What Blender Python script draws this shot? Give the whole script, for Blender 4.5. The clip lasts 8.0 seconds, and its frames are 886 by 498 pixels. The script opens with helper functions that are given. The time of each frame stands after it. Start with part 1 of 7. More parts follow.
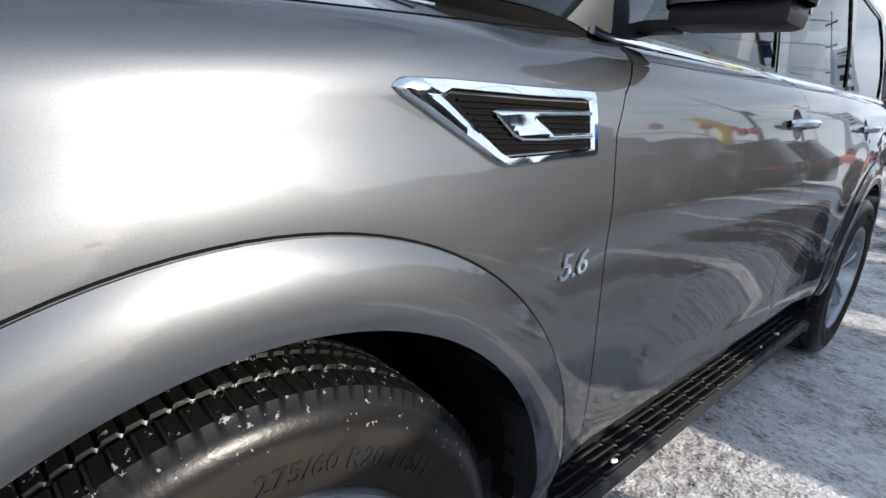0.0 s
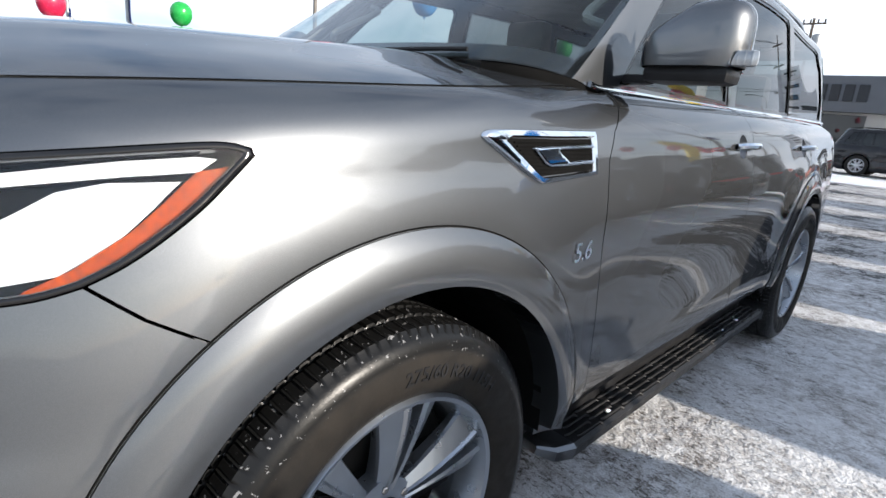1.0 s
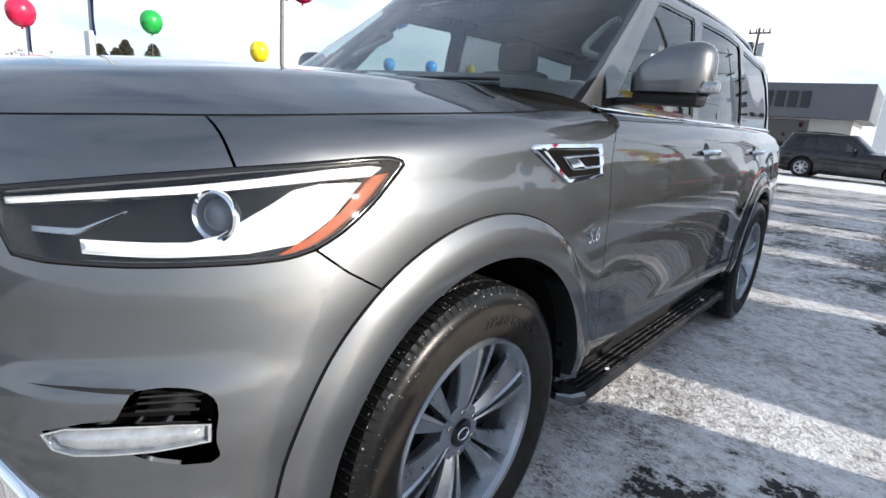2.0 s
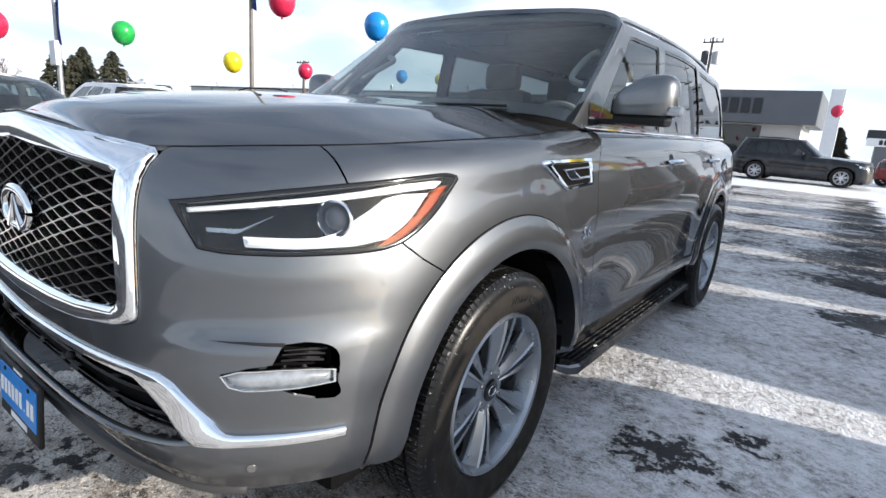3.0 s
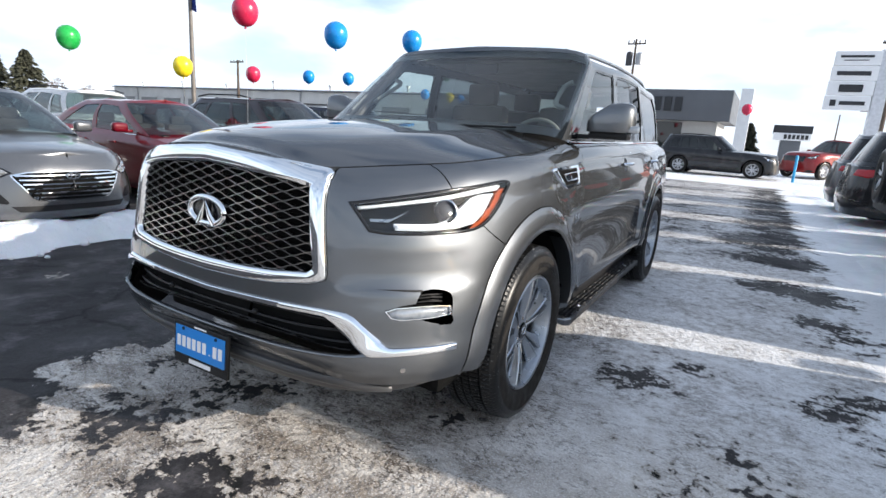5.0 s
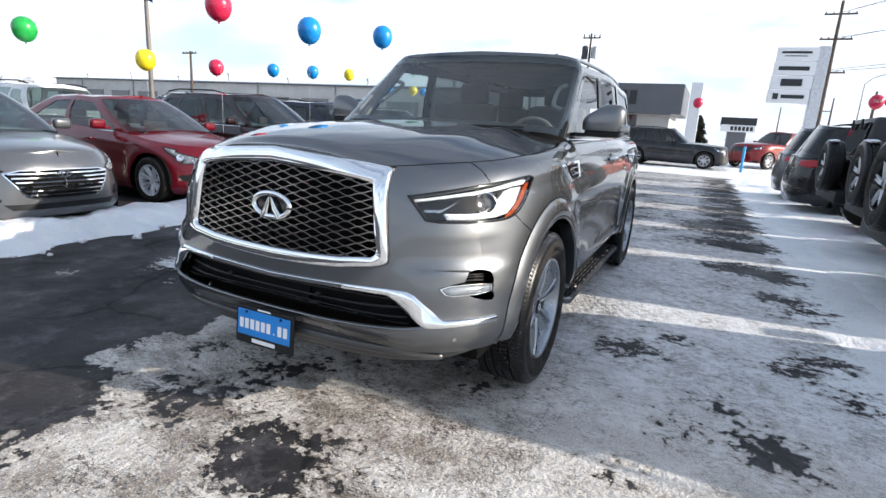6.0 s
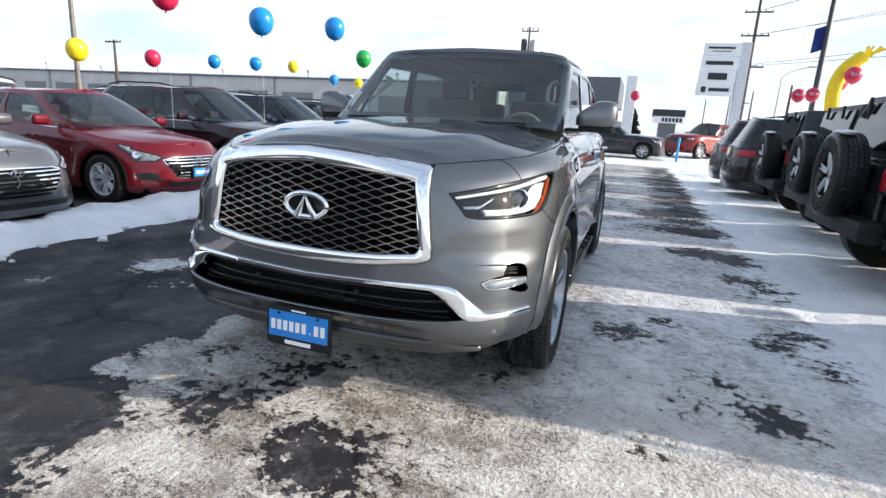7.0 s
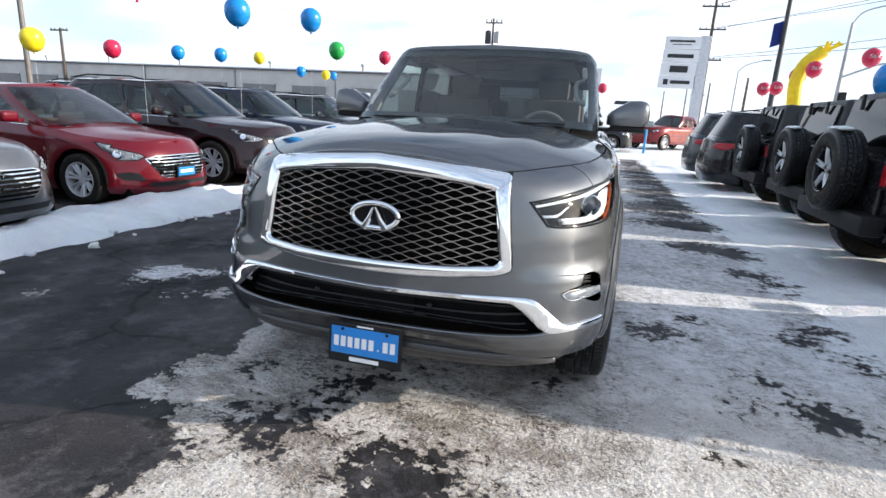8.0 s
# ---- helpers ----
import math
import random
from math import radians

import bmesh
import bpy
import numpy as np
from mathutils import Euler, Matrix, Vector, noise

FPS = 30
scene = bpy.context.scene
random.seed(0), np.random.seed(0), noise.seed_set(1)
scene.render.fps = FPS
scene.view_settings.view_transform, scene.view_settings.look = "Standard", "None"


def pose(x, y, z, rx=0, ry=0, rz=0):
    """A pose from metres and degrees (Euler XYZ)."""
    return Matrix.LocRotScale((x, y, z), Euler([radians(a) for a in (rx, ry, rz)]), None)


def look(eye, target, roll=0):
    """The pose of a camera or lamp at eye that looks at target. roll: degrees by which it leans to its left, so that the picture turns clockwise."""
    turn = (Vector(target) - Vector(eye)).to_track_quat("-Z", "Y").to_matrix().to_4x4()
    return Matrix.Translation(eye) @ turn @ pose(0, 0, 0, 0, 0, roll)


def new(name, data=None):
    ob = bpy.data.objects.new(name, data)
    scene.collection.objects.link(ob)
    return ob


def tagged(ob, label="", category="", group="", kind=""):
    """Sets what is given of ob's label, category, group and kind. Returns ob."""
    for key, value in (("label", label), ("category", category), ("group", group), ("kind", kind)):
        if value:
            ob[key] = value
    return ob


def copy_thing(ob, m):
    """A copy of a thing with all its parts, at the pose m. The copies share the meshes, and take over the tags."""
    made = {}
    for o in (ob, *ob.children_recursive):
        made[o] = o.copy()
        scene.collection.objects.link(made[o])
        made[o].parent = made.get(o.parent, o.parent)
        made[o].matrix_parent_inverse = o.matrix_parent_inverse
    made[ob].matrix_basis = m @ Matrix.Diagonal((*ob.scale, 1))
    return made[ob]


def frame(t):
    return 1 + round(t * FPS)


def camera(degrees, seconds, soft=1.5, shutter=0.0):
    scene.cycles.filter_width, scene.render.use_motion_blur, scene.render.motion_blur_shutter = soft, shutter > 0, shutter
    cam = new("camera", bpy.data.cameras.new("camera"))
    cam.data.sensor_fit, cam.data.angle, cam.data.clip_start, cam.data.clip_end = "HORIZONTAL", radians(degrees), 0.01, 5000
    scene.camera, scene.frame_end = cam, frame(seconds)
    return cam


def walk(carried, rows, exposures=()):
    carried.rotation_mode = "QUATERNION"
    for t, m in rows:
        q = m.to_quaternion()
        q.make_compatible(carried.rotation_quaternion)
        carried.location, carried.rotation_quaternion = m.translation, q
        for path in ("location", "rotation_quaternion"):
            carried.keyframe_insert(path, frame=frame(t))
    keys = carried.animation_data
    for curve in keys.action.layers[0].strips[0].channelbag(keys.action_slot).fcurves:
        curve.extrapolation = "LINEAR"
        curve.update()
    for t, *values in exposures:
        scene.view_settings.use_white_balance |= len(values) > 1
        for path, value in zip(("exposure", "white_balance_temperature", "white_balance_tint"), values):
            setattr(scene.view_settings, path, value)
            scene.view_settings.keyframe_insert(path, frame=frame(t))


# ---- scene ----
cam = camera(79.5, 8.0)
PATH = [
    (0, (1.447, -0.209, 1.145), (0.061, 1.119, 0.584), 4.9),
    (0.5, (1.538, -0.401, 1.161), (0.171, 0.96, 0.632), 4.8),
    (1, (1.598, -0.583, 1.190), (0.261, 0.813, 0.682), 4.8),
    (1.5, (1.645, -0.8, 1.198), (0.346, 0.638, 0.701), 4.7),
    (2.8, (1.728, -1.324, 1.236), (0.554, 0.230, 0.785), 4.3),
    (3, (1.75, -1.406, 1.244), (0.587, 0.158, 0.796), 4.2),
    (3.5, (1.792, -1.612, 1.262), (0.660, -0.026, 0.818), 4.0),
    (4, (1.803, -1.819, 1.273), (0.713, -0.199, 0.837), 3.8),
    (4.5, (1.794, -2.025, 1.293), (0.758, -0.371, 0.857), 3.7),
    (5.8, (1.699, -2.591, 1.327), (0.825, -0.85, 0.875), 3.4),
    (6, (1.643, -2.672, 1.332), (0.799, -0.917, 0.875), 3.4),
    (6.5, (1.488, -2.823, 1.344), (0.74, -1.027, 0.882), 3.3),
    (7, (1.302, -2.884, 1.337), (0.657, -1.051, 0.865), 3.2),
    (7.5, (1.066, -2.901, 1.343), (0.495, -1.046, 0.859), 3.1),
    (8, (0.83, -2.929, 1.367), (0.317, -1.06, 0.873), 3.1),
]
walk(cam, [(t, look(eye, target, roll)) for t, eye, target, roll in PATH])

# ---- light: low winter sun over the row of parked off-roaders, bright broken cloud ----
SUN_ELEV, SUN_AZ = 20.5, 12.0          # degrees; azimuth from +x towards +y
world = bpy.data.worlds.new("sky")
scene.world = world
world.use_nodes = True
wn, wl = world.node_tree.nodes, world.node_tree.links
wn.clear()
sky = wn.new("ShaderNodeTexSky")
sky.sky_type, sky.sun_disc = "NISHITA", False
sky.sun_elevation, sky.sun_rotation = radians(SUN_ELEV), radians(90 - SUN_AZ)
coords = wn.new("ShaderNodeTexCoord")
stretch = wn.new("ShaderNodeMapping")
stretch.inputs["Scale"].default_value = (1.3, 1.3, 4.2)
stretch.inputs["Location"].default_value = (0.35, 0.2, 0.1)
wl.new(coords.outputs["Generated"], stretch.inputs["Vector"])
cloud = wn.new("ShaderNodeTexNoise")
cloud.inputs["Scale"].default_value, cloud.inputs["Detail"].default_value, cloud.inputs["Roughness"].default_value = 1.7, 7.0, 0.55
wl.new(stretch.outputs["Vector"], cloud.inputs["Vector"])
cover = wn.new("ShaderNodeValToRGB")
cover.color_ramp.elements[0].position, cover.color_ramp.elements[1].position = 0.31, 0.47
wl.new(cloud.outputs["Fac"], cover.inputs["Fac"])
tone = wn.new("ShaderNodeTexNoise")
tone.inputs["Scale"].default_value, tone.inputs["Detail"].default_value = 3.2, 5.0
wl.new(stretch.outputs["Vector"], tone.inputs["Vector"])
shade = wn.new("ShaderNodeValToRGB")
shade.color_ramp.elements[0].position, shade.color_ramp.elements[0].color = 0.3, (0.56, 0.66, 0.80, 1)
shade.color_ramp.elements[1].position, shade.color_ramp.elements[1].color = 0.62, (0.93, 0.98, 1.06, 1)
wl.new(tone.outputs["Fac"], shade.inputs["Fac"])
clear_sky = wn.new("ShaderNodeBackground")
clear_sky.inputs["Strength"].default_value = 0.115
wl.new(sky.outputs["Color"], clear_sky.inputs["Color"])
cloud_sky = wn.new("ShaderNodeBackground")
cloud_sky.inputs["Strength"].default_value = 0.79
wl.new(shade.outputs["Color"], cloud_sky.inputs["Color"])
height = wn.new("ShaderNodeSeparateXYZ")
wl.new(coords.outputs["Generated"], height.inputs[0])
thin = wn.new("ShaderNodeMapRange")
thin.inputs["From Min"].default_value, thin.inputs["From Max"].default_value = 0.16, 0.50
thin.inputs["To Min"].default_value, thin.inputs["To Max"].default_value = 1.0, 0.42
wl.new(height.outputs["Z"], thin.inputs["Value"])
veil = wn.new("ShaderNodeMath")
veil.operation = "MULTIPLY"
wl.new(cover.outputs["Color"], veil.inputs[0])
wl.new(thin.outputs[0], veil.inputs[1])
# the cloud breaks up towards the sun's side
breaks = wn.new("ShaderNodeMapRange")
breaks.inputs["From Min"].default_value, breaks.inputs["From Max"].default_value = 0.1, 0.9
breaks.inputs["To Min"].default_value, breaks.inputs["To Max"].default_value = 1.0, 0.65
wl.new(height.outputs["X"], breaks.inputs["Value"])
veil_2 = wn.new("ShaderNodeMath")
veil_2.operation = "MULTIPLY"
wl.new(veil.outputs[0], veil_2.inputs[0])
wl.new(breaks.outputs[0], veil_2.inputs[1])
blend = wn.new("ShaderNodeMixShader")
wl.new(veil_2.outputs[0], blend.inputs["Fac"])
wl.new(clear_sky.outputs["Background"], blend.inputs[1])
wl.new(cloud_sky.outputs["Background"], blend.inputs[2])
wout = wn.new("ShaderNodeOutputWorld")
wl.new(blend.outputs["Shader"], wout.inputs["Surface"])

sun = new("sun", bpy.data.lights.new("sun", "SUN"))
sun.data.energy, sun.data.angle, sun.data.color = 3.9, radians(0.6), (1.0, 0.90, 0.77)
ce, se = math.cos(radians(SUN_ELEV)), math.sin(radians(SUN_ELEV))
ca, sa = math.cos(radians(SUN_AZ)), math.sin(radians(SUN_AZ))
sun.matrix_world = look((30 * ce * ca, 30 * ce * sa, 30 * se), (0, 0, 0))
scene.view_settings.exposure = 0.90
scene.view_settings.use_white_balance = True
scene.view_settings.white_balance_temperature = 6270


# ---- materials ----
class Nodes:
    """A material with a Principled surface, and short ways to wire its nodes."""
    def __init__(self, name):
        self.mat = bpy.data.materials.new(name)
        self.mat.use_nodes = True
        self.t = self.mat.node_tree
        self.bsdf = self.t.nodes["Principled BSDF"]
        self.out = self.t.nodes["Material Output"]

    def add(self, kind, **inputs):
        n = self.t.nodes.new(kind)
        for k, v in inputs.items():
            n.inputs[k.replace("_", " ")].default_value = v
        return n

    def link(self, a, b):
        self.t.links.new(a, b)

    def put(self, **inputs):
        for k, v in inputs.items():
            self.bsdf.inputs[k.replace("_", " ")].default_value = v
        return self

    def place(self, scale=(1, 1, 1), world_space=False):
        if world_space:
            src = self.add("ShaderNodeNewGeometry").outputs["Position"]
        else:
            src = self.add("ShaderNodeTexCoord").outputs["Object"]
        m = self.add("ShaderNodeMapping")
        m.inputs["Scale"].default_value = scale
        self.link(src, m.inputs["Vector"])
        return m.outputs["Vector"]

    def noise(self, vec, scale, detail=3.0, rough=0.5):
        n = self.add("ShaderNodeTexNoise", Scale=scale, Detail=detail, Roughness=rough)
        self.link(vec, n.inputs["Vector"])
        return n.outputs["Fac"]

    def ramp(self, fac, *stops):
        r = self.add("ShaderNodeValToRGB").color_ramp
        node = r.id_data.nodes[-1]
        while len(r.elements) < len(stops):
            r.elements.new(0.5)
        for e, (p, c) in zip(r.elements, stops):
            e.position = p
            e.color = (*c, 1) if isinstance(c, tuple) else (c, c, c, 1)
        self.link(fac, node.inputs["Fac"])
        return node.outputs["Color"]

    def math(self, op, a, b=0.0, clamp=False):
        n = self.add("ShaderNodeMath")
        n.operation, n.use_clamp = op, clamp
        for i, v in enumerate((a, b)):
            if isinstance(v, (int, float)):
                n.inputs[i].default_value = v
            else:
                self.link(v, n.inputs[i])
        return n.outputs[0]

    def mix(self, fac, a, b):
        n = self.add("ShaderNodeMix")
        n.data_type = "RGBA"
        if isinstance(fac, (int, float)):
            n.inputs[0].default_value = fac
        else:
            self.link(fac, n.inputs[0])
        for i, v in ((6, a), (7, b)):
            if isinstance(v, tuple):
                n.inputs[i].default_value = (*v, 1)
            else:
                self.link(v, n.inputs[i])
        return n.outputs[2]

    def bump(self, height, strength=0.3, distance=0.01):
        n = self.add("ShaderNodeBump", Strength=strength, Distance=distance)
        self.link(height, n.inputs["Height"])
        self.link(n.outputs["Normal"], self.bsdf.inputs["Normal"])
        return self

    def colour(self, c):
        self.link(c, self.bsdf.inputs["Base Color"])
        return self

    def rough(self, r):
        self.link(r, self.bsdf.inputs["Roughness"])
        return self


def plain(name, colour, rough=0.5, metal=0.0, vary=0.12, scale=6.0, bump=0.0, bump_scale=60.0):
    """A surface of one colour with soft variation, a little dirt and fine relief."""
    n = Nodes(name)
    v = n.place()
    big = n.noise(v, scale, 4)
    dark = tuple(c * (1 - vary) for c in colour)
    light = tuple(min(1, c * (1 + vary)) for c in colour)
    n.colour(n.ramp(big, (0.3, dark), (0.7, light)))
    n.put(Metallic=metal)
    n.rough(n.ramp(n.noise(v, scale * 3, 4), (0.3, max(0.02, rough * 0.85)), (0.7, min(1, rough * 1.15))))
    if bump:
        n.bump(n.noise(v, bump_scale, 3), bump, 0.004)
    return n.mat


def car_paint(name, colour, metal=0.75, rough=0.34, grime=0.12, flake=0.35, haze=0.0, coat=1.5):
    """Metallic paint under clear coat, with flakes and a dusting of road salt."""
    n = Nodes(name)
    v = n.place()
    fl = n.add("ShaderNodeTexVoronoi", Scale=1400.0)
    n.link(v, fl.inputs["Vector"])
    lo, hi = tuple(c * (1 - flake) for c in colour), tuple(min(1, c * (1 + flake)) for c in colour)
    base = n.ramp(fl.outputs["Distance"], (0.1, hi), (0.6, lo))
    dust = n.ramp(n.noise(v, 3.0, 6, 0.65), (0.48, 0.0), (0.8, grime))
    n.colour(n.mix(dust, base, (0.42, 0.40, 0.37)))
    n.put(Metallic=metal)
    n.bsdf.inputs["Coat Weight"].default_value, n.bsdf.inputs["Coat IOR"].default_value = 1.0, coat
    n.link(n.ramp(n.noise(v, 9.0, 5), (0.35, 0.02), (0.8, 0.06)), n.bsdf.inputs["Coat Roughness"])
    n.rough(n.ramp(n.noise(v, 5.0, 3), (0.3, rough * 0.92), (0.7, rough * 1.08)))
    if not haze:
        n.bsdf.inputs["Coat Weight"].default_value, n.bsdf.inputs["Specular IOR Level"].default_value = 0.7, 0.2
    if haze:
        # flakes that lie flat turn dark at a flat angle
        n.bsdf.inputs["Specular Tint"].default_value = (0.05, 0.055, 0.065, 1)
        # the flakes lie at all angles: a second, wide lobe
        wide = n.add("ShaderNodeBsdfPrincipled", Metallic=1.0, Roughness=0.50)
        wide.inputs["Base Color"].default_value = (*[min(1, c * 1.22) for c in colour], 1)
        wide.inputs["Coat Weight"].default_value, wide.inputs["Coat IOR"].default_value = 1.0, coat
        wide.inputs["Coat Roughness"].default_value = 0.03
        wide.inputs["Specular Tint"].default_value = (0.05, 0.055, 0.065, 1)
        mx = n.add("ShaderNodeMixShader", Fac=haze)
        n.link(n.bsdf.outputs["BSDF"], mx.inputs[1])
        n.link(wide.outputs["BSDF"], mx.inputs[2])
        n.link(mx.outputs["Shader"], n.out.inputs["Surface"])
    return n.mat


def pane(name, tint, gloss=0.02):
    """Thin window glass: clear through a tint, with a mirror gloss that grows at grazing angles."""
    n = Nodes(name)
    n.t.nodes.remove(n.bsdf)
    tr = n.add("ShaderNodeBsdfTransparent")
    tr.inputs["Color"].default_value = (*tint, 1)
    gl = n.add("ShaderNodeBsdfGlossy", Roughness=gloss)
    lw = n.add("ShaderNodeLayerWeight", Blend=0.5)
    fr = n.math("ADD", n.math("MULTIPLY", n.math("POWER", lw.outputs["Facing"], 4.2), 0.90), 0.055)
    mx = n.add("ShaderNodeMixShader")
    n.link(fr, mx.inputs["Fac"])
    n.link(tr.outputs["BSDF"], mx.inputs[1])
    n.link(gl.outputs["BSDF"], mx.inputs[2])
    n.link(mx.outputs["Shader"], n.out.inputs["Surface"])
    return n.mat


def chrome_metal():
    n = Nodes("chrome")
    v = n.place()
    n.put(Metallic=1.0, Base_Color=(0.83, 0.85, 0.87, 1))
    n.rough(n.ramp(n.noise(v, 14.0, 5), (0.4, 0.025), (0.8, 0.08)))
    return n.mat


def tyre_rubber():
    n = Nodes("tyre_rubber")
    v = n.place()
    dust = n.ramp(n.noise(v, 7.0, 6, 0.7), (0.35, (0.009, 0.008, 0.007)), (0.75, (0.022, 0.018, 0.014)))
    # dusty walls, a wet black tread with crumbs of snow in it
    flat = n.add("ShaderNodeVectorMath")
    flat.operation = "MULTIPLY"
    flat.inputs[1].default_value = (0, 1, 1)
    n.link(v, flat.inputs[0])
    length = n.add("ShaderNodeVectorMath")
    length.operation = "LENGTH"
    n.link(flat.outputs[0], length.inputs[0])
    tread = n.ramp(length.outputs["Value"], (0.356, 0.0), (0.366, 1.0))
    crumb = n.ramp(n.noise(v, 95.0, 3, 0.6), (0.65, 0.0), (0.68, 0.4))
    top = n.mix(crumb, (0.008, 0.008, 0.008), (0.55, 0.55, 0.56))
    n.colour(n.mix(tread, dust, top))
    n.rough(n.mix(tread, n.ramp(n.noise(v, 20.0, 4), (0.3, 0.5), (0.7, 0.85)), (0.32, 0.32, 0.32)))
    n.bump(n.noise(v, 160.0, 3), 0.15, 0.002)
    n.put(**{"Specular_IOR_Level": 0.25})
    return n.mat


PAINT = car_paint("graphite_paint", (0.124, 0.131, 0.141), 1.0, 0.31, 0.03, 0.3, 0.52, 1.62)
CHROME = chrome_metal()
RUBBER = tyre_rubber()
ALLOY = plain("silver_alloy", (0.36, 0.385, 0.42), 0.30, 0.85, 0.08, 8)
STAR_ALLOY = plain("machined_alloy", (0.72, 0.73, 0.74), 0.35, 0.5, 0.06, 8)
BLACK_PLASTIC = plain("black_plastic", (0.012, 0.012, 0.013), 0.5, 0, 0.3, 12, 0.15, 300)
GLOSS_BLACK = plain("gloss_black", (0.008, 0.008, 0.009), 0.12, 0, 0.2)
CAVITY = plain("wheel_well_black", (0.006, 0.006, 0.006), 0.9)
GLASS_CLEAR = pane("windscreen_glass", (0.72, 0.80, 0.78))
GLASS_SIDE = pane("side_glass", (0.62, 0.68, 0.66))
GLASS_CAR = pane("car_glass", (0.40, 0.47, 0.46))
GLASS_DARK = pane("privacy_glass", (0.16, 0.18, 0.185))
LENS_CLEAR = pane("lamp_lens", (0.93, 0.95, 0.96))
HEAD_LENS = plain("headlamp_lens", (0.30, 0.31, 0.32), 0.10, 0.55, 0.5, 14)
LAMP_WHITE = plain("white_light_guide", (0.86, 0.88, 0.9), 0.18, 0, 0.03)
HUBCAP = plain("silver_hubcap", (0.62, 0.62, 0.64), 0.35, 0.3, 0.1)
AMBER = plain("amber_reflector", (0.34, 0.050, 0.003), 0.45, 0, 0.4, 120)
TAIL_RED = plain("tail_lamp_red", (0.35, 0.01, 0.015), 0.12, 0, 0.2)
for dull, level in ((CAVITY, 0.06), (BLACK_PLASTIC, 0.25), (AMBER, 0.12)):
    dull.node_tree.nodes["Principled BSDF"].inputs["Specular IOR Level"].default_value = level
GRILLE_GREY = plain("dark_chrome", (0.33, 0.32, 0.31), 0.22, 0.95, 0.1)
DARK_CLOTH = plain("dark_seat_cloth", (0.028, 0.028, 0.03), 0.8, 0, 0.2, 10, 0.2, 90)
SEAT_LEATHER = plain("seat_leather", (0.10, 0.09, 0.085), 0.55, 0, 0.2, 10, 0.2, 90)
TRIM_GREY = plain("interior_trim", (0.26, 0.25, 0.235), 0.6, 0, 0.15)
PLATE_BLUE = plain("plate_blue", (0.02, 0.22, 0.62), 0.35, 0, 0.08)
WHITE_PAINT = plain("white_paint", (0.8, 0.8, 0.8), 0.4, 0, 0.04)


# ---- mesh tools ----
from mathutils.geometry import delaunay_2d_cdt


def link_mesh(name, verts, faces, material, parent=None, label="", smooth=True, normals=None):
    me = bpy.data.meshes.new(name)
    me.from_pydata([tuple(v) for v in verts], [], faces)
    me.materials.append(material)
    if smooth:
        me.shade_smooth()
    if normals is not None:
        me.normals_split_custom_set_from_vertices([tuple(n) for n in normals])
    ob = new(name, me)
    if parent is not None:
        ob.parent = parent
    if label:
        tagged(ob, label)
    return ob


def part(name, bm, material, parent=None, label="", smooth=False):
    """Links a bmesh as one mesh object under a thing or a part."""
    me = bpy.data.meshes.new(name)
    bmesh.ops.recalc_face_normals(bm, faces=bm.faces)
    bm.to_mesh(me)
    bm.free()
    me.materials.append(material)
    if smooth:
        me.shade_smooth()
        me.set_sharp_from_angle(angle=radians(38))
    ob = new(name, me)
    if parent is not None:
        ob.parent = parent
    if label:
        tagged(ob, label)
    return ob


def thing(name, m, label, category, group="", kind=""):
    """An Empty at the base of a thing, which parents its parts."""
    e = new(name)
    e.empty_display_size = 0.1
    e.matrix_world = m
    return tagged(e, label, category, group, kind)


def add_box(bm, size, at=(0, 0, 0), bevel=0.0, m=None, segs=2):
    t = bmesh.new()
    bmesh.ops.create_cube(t, size=1.0)
    bmesh.ops.scale(t, vec=size, verts=t.verts)
    if bevel:
        bmesh.ops.bevel(t, geom=t.edges[:], offset=bevel, segments=segs, profile=0.6, affect="EDGES")
    bmesh.ops.transform(t, matrix=(m or Matrix()) @ Matrix.Translation(at), verts=t.verts)
    me = bpy.data.meshes.new("tmp")
    t.to_mesh(me)
    t.free()
    bm.from_mesh(me)
    bpy.data.meshes.remove(me)
    return bm


def box(size, at=(0, 0, 0), bevel=0.0, m=None):
    return add_box(bmesh.new(), size, at, bevel, m)


def lathe(bm, profile, segs=48, axis="x", closed=False):
    """Turns a profile of (along the axis, radius) round an axis."""
    rings = []
    for i in range(segs):
        a = 2 * math.pi * i / segs
        c, s = math.cos(a), math.sin(a)
        ring = []
        for d, r in profile:
            co = {"x": (d, r * c, r * s), "y": (r * c, d, r * s), "z": (r * c, r * s, d)}[axis]
            ring.append(bm.verts.new(co))
        rings.append(ring)
    k = len(profile)
    for i in range(segs):
        a, b = rings[i], rings[(i + 1) % segs]
        for j in range(k if closed else k - 1):
            bm.faces.new((a[j], a[(j + 1) % k], b[(j + 1) % k], b[j]))
    return bm


def sweep(bm, path, section, up=(0, 0, 1), closed=False, scales=None):
    """Sweeps a closed section of (across, up) along a path of points."""
    path = [Vector(p) for p in path]
    n, rings = len(path), []
    for i, p in enumerate(path):
        a = path[i - 1] if i or closed else p
        b = path[(i + 1) % n] if i < n - 1 or closed else p
        d = (b - a).normalized()
        side = d.cross(Vector(up)).normalized()
        top = side.cross(d)
        k = scales[i] if scales else 1.0
        rings.append([bm.verts.new(p + side * s * k + top * t * k) for s, t in section])
    m = len(section)
    for i in range(n if closed else n - 1):
        a, b = rings[i], rings[(i + 1) % n]
        for j in range(m):
            bm.faces.new((a[j], a[(j + 1) % m], b[(j + 1) % m], b[j]))
    if not closed:
        bm.faces.new(rings[0])
        bm.faces.new(rings[-1][::-1])
    return bm


